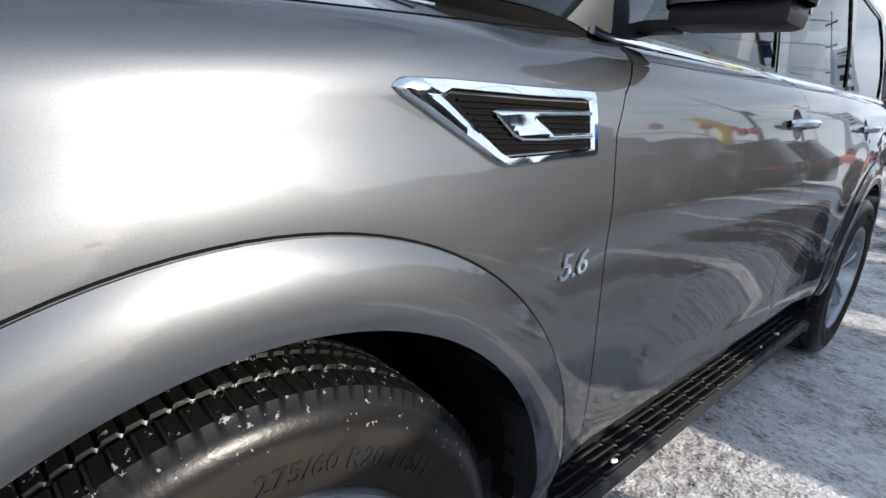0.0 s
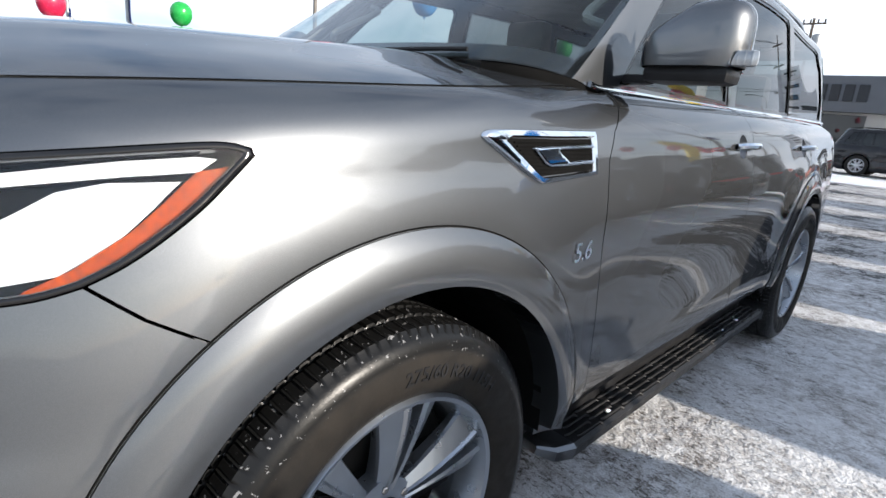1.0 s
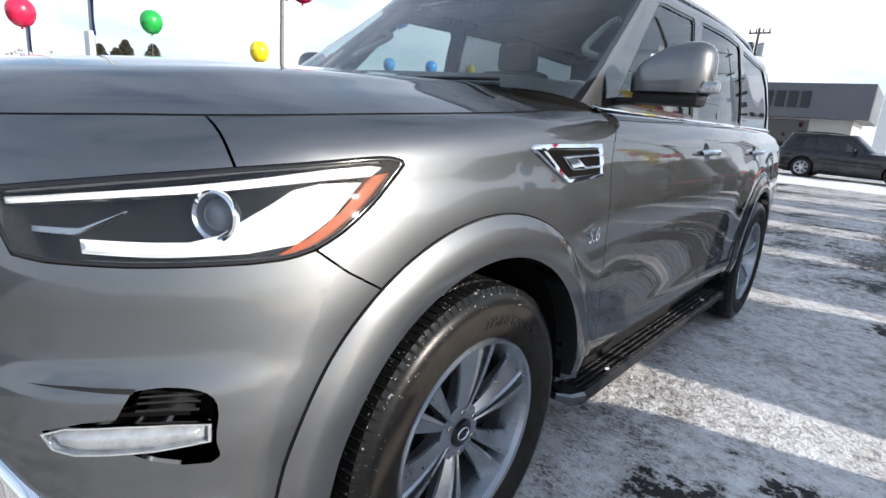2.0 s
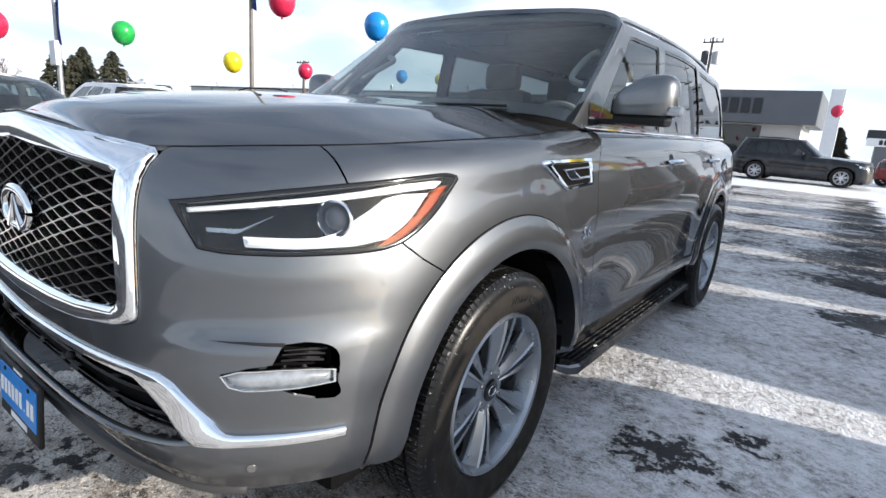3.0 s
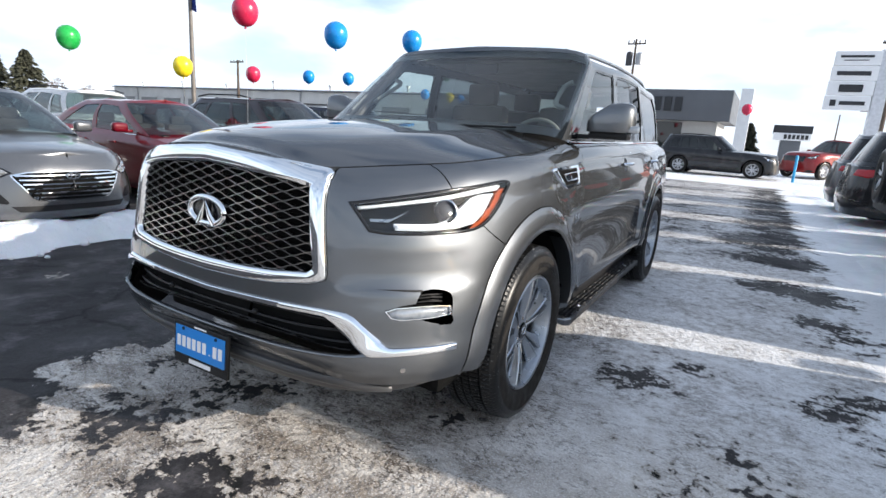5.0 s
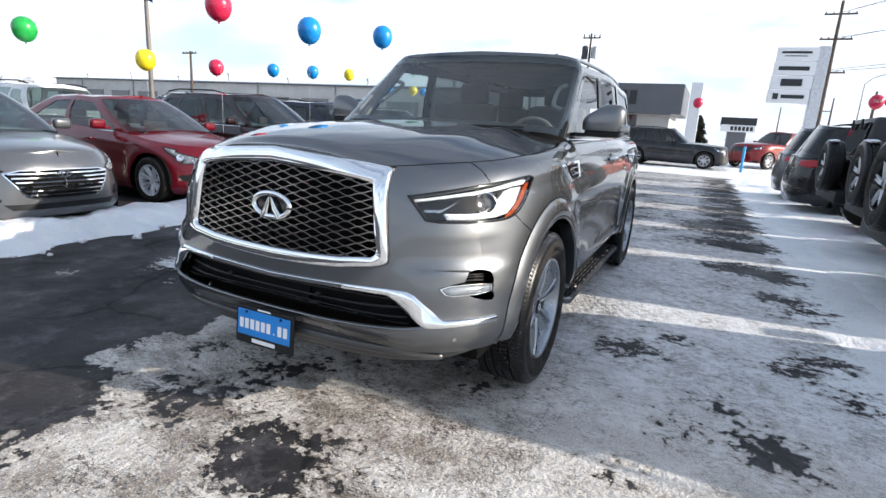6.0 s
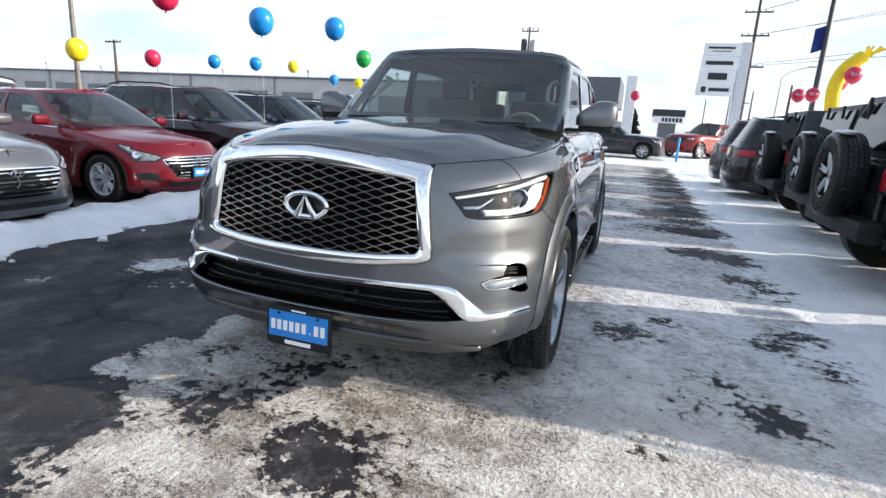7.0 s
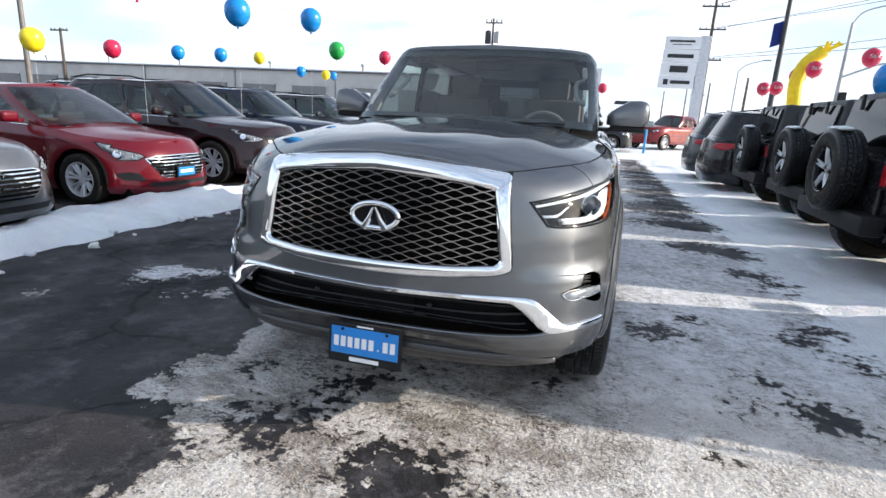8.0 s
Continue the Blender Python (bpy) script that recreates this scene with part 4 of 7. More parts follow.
# bumper cover: the whole nose round the grille, with the strip over the lamps
half = (fronts(*[(0.0, 0.716)]) + grille_out[::-1][1:-16] + [F(0.518, 1.146)]
        + [(u, 0.999) for u in np.linspace(F(0.53, 1.15)[0], SEAM[0][0], 12)]
        + SEAM[1:] + lamp_c[::-1][1:] + lamp_b[::-1] + seam_low[1:]
        + sides(ring_pt(0, FL_OUT, SEAM_DEG)) + sides(*[ring_pt(0, FL_OUT, a) for a in np.linspace(SEAM_DEG + 3, 174, 14)])
        + [(u, 0.0) for u in np.linspace(S(-0.575, 0.43)[0], 0.0, 24)])
bumper_line = mirrored(half)[1:] + half[:-1]


def inset(line, d):
    """A line on the body moved inwards by d metres."""
    return [(u / body.su, v / body.sv) for u, v in shrink([(u * body.su, v * body.sv) for u, v in line], d)]


def clean(line):
    out = []
    for p in line:
        if not out or math.dist(p, out[-1]) > 1e-4:
            out.append(p)
    return out


front_bumper = panel(body, clean(bumper_line), "front_bumper", PAINT, suv, 0.028, holes=(clean(both(intake)), duct, mirrored(duct)), edge=0.014)

def handle_hole(hy, k=1.0):
    """The rim of the round dish behind a door handle."""
    return sides(*[(hy - 0.01 + k * 0.050 * math.cos(a), 1.14 + k * 0.044 * math.sin(a)) for a in [2 * math.pi * i / 20 for i in range(20)]])


# fenders, doors and quarters, both sides
fender_line = clean([(u, 0.999) for u in np.linspace(SEAM[0][0], S(0.66, 1.26)[0], 20)] + sides((0.70, 1.262), (0.79, 1.266), (0.775, 1.235), (0.70, 1.17), (0.665, 1.10), (0.655, 0.9), (0.665, 0.62), (0.67, 0.445), (0.60, 0.445))
                    + sides(*[ring_pt(0, FL_OUT, a) for a in np.linspace(4, SEAM_DEG, 34)]) + seam_low[1:] + lamp_a[::-1] + lamp_d[::-1] + SEAM[1:2])
belt = 0.999
door_f = clean(sides((0.67, 0.445), (0.665, 0.62), (0.655, 0.9), (0.665, 1.10), (0.70, 1.17), (0.775, 1.235)) + [(u, belt) for u in np.linspace(S(0.80, 1.268)[0], S(1.86, 1.28)[0], 16)] + sides((1.865, 1.1), (1.875, 0.8), (1.89, 0.445)))
door_r = clean(sides((1.89, 0.445), (1.875, 0.8), (1.865, 1.1)) + [(u, belt) for u in np.linspace(S(1.86, 1.28)[0], S(2.93, 1.28)[0], 16)] + sides((2.93, 1.17)) + sides(*[ring_pt(AX_R, FL_OUT, a) for a in np.linspace(104, 172, 16)]) + sides((2.46, 0.445)))
quarter = clean(sides(*[ring_pt(AX_R, FL_OUT, a) for a in np.linspace(4, 104, 26)]) + sides((2.93, 1.17)) + [(u, belt) for u in np.linspace(S(2.93, 1.28)[0], 3.92, 22)] + [(3.92, 0.0), (3.4, 0.0)] + sides((AX_R + 0.61, 0.43)))
for s in (1, -1):
    m = (lambda q: q) if s > 0 else mirrored
    panel(body, m(fender_line), "fender", PAINT, suv, 0.028, edge=0.014)
    front_door = panel(body, m(door_f), "front_door", PAINT, suv, 0.035, edge=0.02, holes=(m(handle_hole(1.74)),))
    rear_door = panel(body, m(door_r), "rear_door", PAINT, suv, 0.035, edge=0.02, holes=(m(handle_hole(2.78)),))
    panel(body, m(quarter), "quarter_panel", PAINT, suv, 0.045, edge=0.02)
    # arch mouldings, body colour, proud of the skin
    for yc, a0, a1 in ((AX_F, -4, 182), (AX_R, -2, 182)):
        ring_moulding(body, yc + ARCH_DY, HUB, FL_IN, FL_OUT + 0.004, a0, a1, s, 0.022, "arch_moulding", PAINT, suv)
        bm = bmesh.new()
        edge_line = []
        for a in np.linspace(a0 + 4, a1 - 4, 60):
            u, v = S(*ring_pt(yc, FL_OUT + 0.007, a))
            edge_line.append(body.at(s * u, v))
        sweep(bm, edge_line, round_section(0.0035, 0.004, 6), up=(1, 0, 0))
        part("arch_gap", bm, CAVITY, suv)
    wheel_well("wheel_liner", suv, 0.955, AX_F, HUB, FL_IN + 0.02, 0.36, s)
    wheel_well("wheel_liner", suv, 0.955, AX_R, HUB, FL_IN + 0.02, 0.36, s)
    # door handles
    for door, hy in ((front_door, 1.74), (rear_door, 2.78)):
        u, v = S(hy, 1.14)
        p = body.at(s * u, v)
        n = body.normal(s * u, v)
        if n.x * s < 0:
            n = -n
        bm = bmesh.new()
        path = [Vector((p.x, p.y + d, p.z)) + n * h for d, h in ((-0.10, 0.004), (-0.085, 0.026), (-0.04, 0.036), (0.04, 0.036), (0.085, 0.026), (0.10, 0.004))]
        sweep(bm, path, round_section(0.026, 0.034, 8), up=n)
        part("door_handle", bm, CHROME, door, "chrome pull handle", True)
        # dished recess behind the handle, in body colour
        bm = bmesh.new()
        rows = []
        for i in range(7):
            q = i / 6
            rows.append([bm.verts.new(body.at(s * uu, vv) - n * (0.034 * (1 - q ** 2.2) + 0.001)) for uu, vv in handle_hole(hy, q * 1.04)])
        for r0, r1 in zip(rows, rows[1:]):
            for j in range(len(r0)):
                k = (j + 1) % len(r0)
                bm.faces.new((r0[j], r0[k], r1[k], r1[j]))
        bmesh.ops.remove_doubles(bm, verts=bm.verts, dist=1e-5)
        part("handle_recess", bm, PAINT, door, smooth=True)
    # running board with ribbed tread
    step = new("running_board")
    step.parent = suv
    bm = bmesh.new()
    sweep(bm, [(s * 0.905, 0.69, 0.262), (s * 0.905, 2.60, 0.270)], [(-0.070, -0.030), (0.062, -0.026), (0.066, 0.006), (0.054, 0.016), (-0.070, 0.016)], up=(0, 0, 1))
    part("board", bm, BLACK_PLASTIC, step, "black ribbed step with bits of snow")
    for k in range(5):
        bm = bmesh.new()
        x = 0.853 + 0.025 * k
        for j in range(13):
            y = 0.715 + 0.141 * j + (0.0 if k % 2 else 0.030)
            z = 0.272 + 0.0042 * (y - 0.69)
            sweep(bm, [(s * (x - 0.008), y, z + 0.006), (s * x, y + 0.012, z + 0.012), (s * x, y + 0.112, z + 0.012), (s * (x + 0.008), y + 0.124, z + 0.006)], round_section(0.011, 0.010, 6), up=(0, 0, 1))
        part("tread_rib", bm, BLACK_PLASTIC, step)
    for y0, y1 in ((0.545, 0.70), (2.75, 2.58)):
        bm = bmesh.new()
        sweep(bm, [(s * 0.890, y0 + 0.02, 0.300), (s * 0.900, y0 + 0.5 * (y1 - y0), 0.278), (s * 0.905, y1, 0.264)], [(-0.071, -0.032), (0.066, -0.028), (0.070, 0.008), (0.057, 0.018), (-0.071, 0.018)], up=(0, 0, 1), scales=[0.5, 0.85, 1.0])
        part("end_cap", bm, PAINT, step, "body-coloured end of the step")
    part("step_bracket", box((0.05, 1.8, 0.10), (s * 0.84, 1.64, 0.30), 0.01), BLACK_PLASTIC, step)
    bm = bmesh.new()
    random.seed(4 + s)
    for k in range(4):
        bmesh.ops.create_icosphere(bm, subdivisions=2, radius=random.uniform(0.005, 0.012), matrix=Matrix.Translation((s * random.uniform(0.87, 0.95), random.uniform(0.75, 2.4), 0.288)) @ Matrix.Diagonal((1, 1.3, 0.5, 1)))
    tagged(part("snow_bits", bm, SNOW, step, "crumbs of snow"), kind="stuff")
part("sill", box((1.80, 3.6, 0.14), (0, 1.7, 0.41), 0.03), BLACK_PLASTIC, suv)
panel(body, clean([(-4.0 + 0.075, 0.0)] + [(-3.925, v) for v in (0.3, 0.6, 0.999)] + [(-4.0, 0.999)] + [(-4.0, 0.0)]), "tailgate", PAINT, suv, 0.06)
panel(body, clean([(3.925, 0.0), (4.0, 0.0), (4.0, 0.999), (3.925, 0.999)]), "tailgate", PAINT, suv, 0.06)
part("underbody", box((1.7, 4.6, 0.12), (0, 1.7, 0.36), 0.03), CAVITY, suv)

# bonnet
def bonnet_relief(x, y, edge):
    k = min(1.0, max(0.0, (y + 0.9) / 0.5))
    ridge = 0.60 * edge + 0.02
    return k * (0.007 * math.exp(-((x - ridge) / 0.08) ** 2) - 0.004 * math.exp(-((x - 0.42 * edge) / 0.10) ** 2) * min(1, max(0, (y + 0.3) / 0.6)))


hood_cap = Cap(body, curve([(-0.95, 0.0), (-0.90, 0.035), (-0.82, 0.085), (-0.6, 0.105), (-0.3, 0.112), (0.1, 0.108), (0.7, 0.085)]), 2.3, bonnet_relief)
cap_mesh(hood_cap, 0.004, S(0.66, 1.26)[0] - 0.004, "bonnet", PAINT, suv, 70, 28, lift=0.001)
part("cowl", box((1.60, 0.64, 0.05), (0, 0.84, 1.240), 0.015), CAVITY, suv)

# grille: chrome surround, wavy dark-chrome lattice, oval emblem
surround(body, clean(both(grille_out)), clean(both(grille_in)), "grille_surround", CHROME, suv, height=0.014, lift=0.003, depth=0.03, label="broad polished chrome grille surround")
panel(body, inset(clean(both(grille_out)), 0.034), "grille_backing", CAVITY, suv, 0.05, lift=-0.055, flange=0.0)
grille = new("grille_mesh")
grille.parent = suv
in_poly = [(body.at(u, v).x, body.at(u, v).z) for u, v in both(grille_in)]
for i in range(21):
    z0 = 0.783 + 0.0172 * i
    run = []
    for k in range(241):
        x = -0.52 + 1.04 * k / 240
        z = z0 + (0.0072 if i % 2 else -0.0072) * (math.cos(2 * math.pi * x / 0.106) + 0.04 * math.cos(6 * math.pi * x / 0.106)) + 0.06 * (0.03 - x * x) * (i / 21 - 0.4)
        if inside((x, z), in_poly):
            u, v = F(x, z)
            p = body.at(u, v)
            run.append((x, p.y + 0.012, z))
    if len(run) > 4:
        bm = bmesh.new()
        sweep(bm, run, [(-0.014, -0.0013), (0.012, -0.0020), (0.012, 0.0020), (-0.014, 0.0013)], up=(0, 0, 1))
        part("grille_wave", bm, GRILLE_GREY, grille)
emblem = new("front_emblem")
emblem.parent = suv
ey, ez = -0.972, 0.955
bm = bmesh.new()
sweep(bm, [(0.099 * math.cos(a), ey + 0.004 * abs(math.cos(a)), ez + 0.052 * math.sin(a) - 0.002) for a in [2 * math.pi * i / 56 for i in range(56)] if not (1.5 * math.pi - 0.3 < a < 1.5 * math.pi + 0.3)], round_section(0.024, 0.022, 10), up=(0, 1, 0))
part("oval_ring", bm, CHROME, emblem, "polished oval ring", True)
bm = bmesh.new()
for q in (-1, 1):
    sweep(bm, [(q * 0.046, ey, ez - 0.055), (q * 0.024, ey - 0.004, ez - 0.016), (q * 0.004, ey - 0.005, ez + 0.034)], round_section(0.026, 0.018, 8), up=(0, 1, 0), scales=[1.3, 0.85, 0.2])
part("peak", bm, CHROME, emblem, "two converging chrome wedges", True)
bm = bmesh.new()
lathe(bm, [(0.012, 0.001), (0.008, 0.9), (0.012, 1.0)], 40, "y")
bmesh.ops.scale(bm, vec=(0.094, 1, 0.052), verts=bm.verts)
bmesh.ops.translate(bm, vec=(0, ey, ez), verts=bm.verts)
part("emblem_back", bm, GLOSS_BLACK, emblem)

# headlamps
for s in (1, -1):
    m = (lambda q: q) if s > 0 else mirrored
    head = new("headlamp")
    head.parent = suv
    tagged(head, "slim headlamp with white light guides and an amber reflector")
    panel(body, m(lamp), "lamp_housing", CAVITY, head, 0.03, lift=-0.05, flange=0.0)
    surround(body, clean(m(lamp)), inset(clean(m(lamp)), 0.008), "lamp_bezel", GLOSS_BLACK, head, height=0.003, lift=0.0005, depth=0.05)
    panel(body, m(lamp), "lamp_lens", LENS_CLEAR, head, 0.03, lift=0.003, flange=0.0, gap=0.006)
    top_bar = fronts((0.622, 1.040), (0.70, 1.055), (0.78, 1.071)) + sides((-0.52, 1.088), (-0.40, 1.104), (-0.32, 1.111), (-0.29, 1.108), (-0.318, 1.088), (-0.40, 1.082), (-0.52, 1.070)) + fronts((0.77, 1.053), (0.70, 1.040), (0.629, 1.027))
    panel(body, m(top_bar), "light_guide", LAMP_WHITE, head, 0.012, lift=-0.02, flange=0.02, pillow=(0.008, 0.012), edge=0.012)
    swoosh = sides((-0.335, 1.080), (-0.37, 1.050), (-0.42, 1.005), (-0.48, 0.972), (-0.56, 0.960)) + fronts((0.82, 0.958), (0.745, 0.962), (0.735, 0.986), (0.80, 0.984)) + sides((-0.64, 0.984), (-0.60, 0.994), (-0.54, 1.030), (-0.47, 1.068), (-0.42, 1.078))
    panel(body, m(swoosh), "light_guide", LAMP_WHITE, head, 0.012, lift=-0.022, flange=0.02, pillow=(0.008, 0.012), edge=0.012)
    tick = fronts((0.672, 0.990), (0.725, 0.990), (0.765, 1.028), (0.768, 1.034), (0.730, 1.002), (0.668, 1.000))
    panel(body, m(tick), "light_blade", ALLOY, head, 0.01, lift=-0.03, flange=0.01, gap=0.0005, edge=0.01)
    amber = sides((-0.278, 1.098), (-0.322, 1.090), (-0.404, 1.020), (-0.468, 0.979), (-0.51, 0.960), (-0.515, 0.953), (-0.455, 0.967), (-0.36, 1.02))
    panel(body, m(amber), "amber_reflector", AMBER, head, 0.01, lift=-0.012, flange=0.02, gap=0.0005, edge=0.01, label="amber side reflector")
    u, v = F(0.838, 1.020)
    aim = Vector((s * 0.42, -0.90, 0.0)).normalized()
    spot_m = Matrix.Translation(body.at(s * u, v) - aim * 0.020) @ aim.to_track_quat("Z", "Y").to_matrix().to_4x4()
    bm = bmesh.new()
    lathe(bm, [(-0.020, 0.030), (-0.004, 0.043), (0.006, 0.044), (0.009, 0.040), (0.002, 0.035), (-0.012, 0.029)], 32, "z")
    bmesh.ops.transform(bm, matrix=spot_m, verts=bm.verts)
    part("projector_ring", bm, CHROME, head, smooth=True)
    bm = bmesh.new()
    bmesh.ops.create_uvsphere(bm, u_segments=24, v_segments=12, radius=0.030)
    bmesh.ops.transform(bm, matrix=spot_m @ Matrix.Translation((0, 0, -0.018)), verts=bm.verts)
    part("projector_lens", bm, PROJECTOR, head, smooth=True)
    # fog lamp duct
    panel(body, m(duct), "duct_backing", CAVITY, suv, 0.03, lift=-0.06, flange=0.0)
    fog = fronts((0.757, 0.688), (0.785, 0.700), (0.84, 0.703), (0.88, 0.700), (0.906, 0.694), (0.910, 0.663), (0.87, 0.657), (0.80, 0.656), (0.775, 0.664))
    fog_lamp = panel(body, m(fog), "fog_lamp", FOG_LENS, suv, 0.012, lift=-0.010, flange=0.03, pillow=(0.014, 0.016), edge=0.01, label="clear fog lamp bar")
    surround(body, clean(m(fog)), inset(clean(m(fog)), 0.004), "chrome_rim", CHROME, fog_lamp, fine=0.006, height=0.004, lift=0.002, depth=0.01)
    for k in range(3):
        zz = 0.709 + 0.0135 * k
        slat = fronts((0.842, zz), (0.866, zz), (0.894, zz - 0.004), (0.894, zz), (0.866, zz + 0.004), (0.842, zz + 0.004))
        panel(body, m(slat), "duct_slat", BLACK_PLASTIC, suv, 0.01, lift=-0.03, flange=0.02, gap=0.0, edge=0.02)
    # black strip painting the shade of a thin crease that runs in from the duct
    crease = fronts((0.722, 0.761), (0.78, 0.761), (0.838, 0.757), (0.838, 0.749), (0.78, 0.756))
    panel(body, m(crease), "crease_shade", BLACK_PLASTIC, front_bumper, 0.02, lift=0.0008, flange=0.0, gap=0.0, edge=0.02)
    # parking sensor
    u, v = F(0.82, 0.475)
    c, n = body.at(s * u, v), body.normal(s * u, v)
    bm = bmesh.new()
    lathe(bm, [(0.0, 0.011), (0.0015, 0.010), (0.0015, 0.001)], 16, "z")
    bmesh.ops.transform(bm, matrix=Matrix.Translation(c) @ n.to_track_quat("Z", "Y").to_matrix().to_4x4(), verts=bm.verts)
    part("parking_sensor", bm, GRILLE_GREY, front_bumper)

# lower intake with chrome brow
panel(body, clean(both(intake)), "intake_backing", CAVITY, suv, 0.06, lift=-0.07, flange=0.0)
for k in range(4):
    zz = 0.538 + 0.027 * k
    lim = 0.66 - 0.012 * k
    line = fronts(*[(x, zz) for x in np.linspace(-lim, lim, 30)]) + fronts(*[(x, zz + 0.006) for x in np.linspace(lim, -lim, 30)])
    panel(body, line, "intake_bar", BLACK_PLASTIC, suv, 0.02, lift=-0.048, flange=0.015, gap=0.0, edge=0.03)
panel(body, fronts((-0.17, 0.535), (0.17, 0.535), (0.17, 0.622), (-0.17, 0.622)), "radar_cover", CAVITY, suv, 0.03, lift=-0.055, flange=0.02)
brow_a = fronts(*spline([(0.0, 0.660), (0.3, 0.670), (0.52, 0.679), (0.63, 0.677)], 6)) + fronts((0.668, 0.662), (0.73, 0.606), (0.776, 0.563), (0.786, 0.560), (0.85, 0.559), (0.925, 0.554))
brow_b = fronts(*spline([(0.0, 0.636), (0.3, 0.645), (0.45, 0.648), (0.57, 0.648)], 6)) + fronts((0.605, 0.624), (0.68, 0.560), (0.722, 0.528), (0.738, 0.526), (0.82, 0.529), (0.926, 0.526))
brow_n = 150
strip(body, along(clean(both(brow_a)), brow_n), along(clean(both(brow_b)), brow_n), "intake_trim", CHROME, suv, height=0.010, lift=0.002, depth=0.03, label="chrome brow over the lower intake")
# rounded lip along the lower edge of the intake
low_edge = fronts(*spline([(0.0, 0.502), (0.3, 0.507), (0.6, 0.521), (0.705, 0.530), (0.738, 0.546)], 8))
lip = bmesh.new()
sweep(lip, [body.at(u, v) + Vector((0, 0.004, -0.001)) for u, v in both(low_edge[1:])], round_section(0.022, 0.016, 10), up=(0, 0, 1))
part("intake_lip", lip, PAINT, front_bumper, smooth=True)
for q in (-0.27, 0.24):
    bm = bmesh.new()
    bmesh.ops.create_uvsphere(bm, u_segments=14, v_segments=8, radius=0.012, matrix=Matrix.Translation((q, -0.952, 0.60)))
    part("front_camera", bm, BLACK_PLASTIC, suv, smooth=True)

# valance and skid strip below the bumper
val = Wrap(width=curve([(0, 0.84), (0.5, 0.90), (1, 0.955)]), nose=curve([(0, -0.86), (0.4, -0.92), (1, -0.955)]), tail=lambda v: 4.2, square=lambda v: 5.0, bow=lambda v: 0.05,
           y0=lambda v: 0.4, y1=lambda v: 3.6, low=lambda u: 0.30, high=lambda u: 0.445)
panel(val, clean([(u, 0.999) for u in np.linspace(-val.side(-0.56, 0.44)[0], val.side(-0.56, 0.44)[0], 40)] + [val.side(-0.52, 0.37)] + [val.front(x, 0.335 + 0.02 * abs(x)) for x in np.linspace(0.75, -0.75, 24)] + [mirrored([val.side(-0.52, 0.37)])[0]]),
      "valance", plain("satin_grey_plastic", (0.07, 0.07, 0.072), 0.42, 0.4), suv, 0.04)
skid_a = [val.front(x, z) for x, z in spline([(0.0, 0.426), (0.3, 0.427), (0.60, 0.427), (0.68, 0.415), (0.755, 0.386)], 6)]
skid_b = [val.front(x, z) for x, z in spline([(0.0, 0.386), (0.3, 0.387), (0.58, 0.387), (0.66, 0.372), (0.745, 0.366)], 6)]
strip(val, along(clean(both(skid_a)), 90), along(clean(both(skid_b)), 90), "skid_strip", bpy.data.materials["satin_grey_plastic"], suv, height=0.010, lift=0.010, depth=0.02, section=ROUND_OVER, label="satin grey skid strip")

# dealer plate
plate = new("plate_holder")
plate.parent = suv
tagged(plate, "black plate frame with a blue dealer plate")
tilt = pose(-0.018, -1.003, 0.397, 86, 0, 0)
part("plate_frame", box((0.335, 0.178, 0.014), (0, 0, 0), 0.006, tilt), BLACK_PLASTIC, plate)
part("plate_face", box((0.305, 0.118, 0.004), (0, 0.012, 0.0085), 0.0015, tilt), PLATE_BLUE, plate, "plain blue dealer plate")
for k in range(9):
    part("white_bar", box((0.022 if k != 6 else 0.006, 0.046 if k != 6 else 0.008, 0.001), (-0.128 + 0.032 * k, 0.008 if k != 6 else -0.010, 0.0115), 0.0, tilt), WHITE_PAINT, plate)
bars = bmesh.new()
add_box(bars, (0.135, 0.018, 0.001), (0.0, -0.068, 0.0075), m=tilt)
part("lower_bar", bars, WHITE_PAINT, plate)
part("upper_bar", box((0.075, 0.007, 0.001), (0.0, 0.080, 0.0075), 0.0, tilt), WHITE_PAINT, plate)
for q in (-0.10, 0.10):
    bm = bmesh.new()
    lathe(bm, [(0.010, 0.007), (0.014, 0.006), (0.014, 0.001)], 12, "z")
    bmesh.ops.transform(bm, matrix=tilt @ Matrix.Translation((q, 0.062, 0)), verts=bm.verts)
    part("plate_screw", bm, BLACK_PLASTIC, plate)

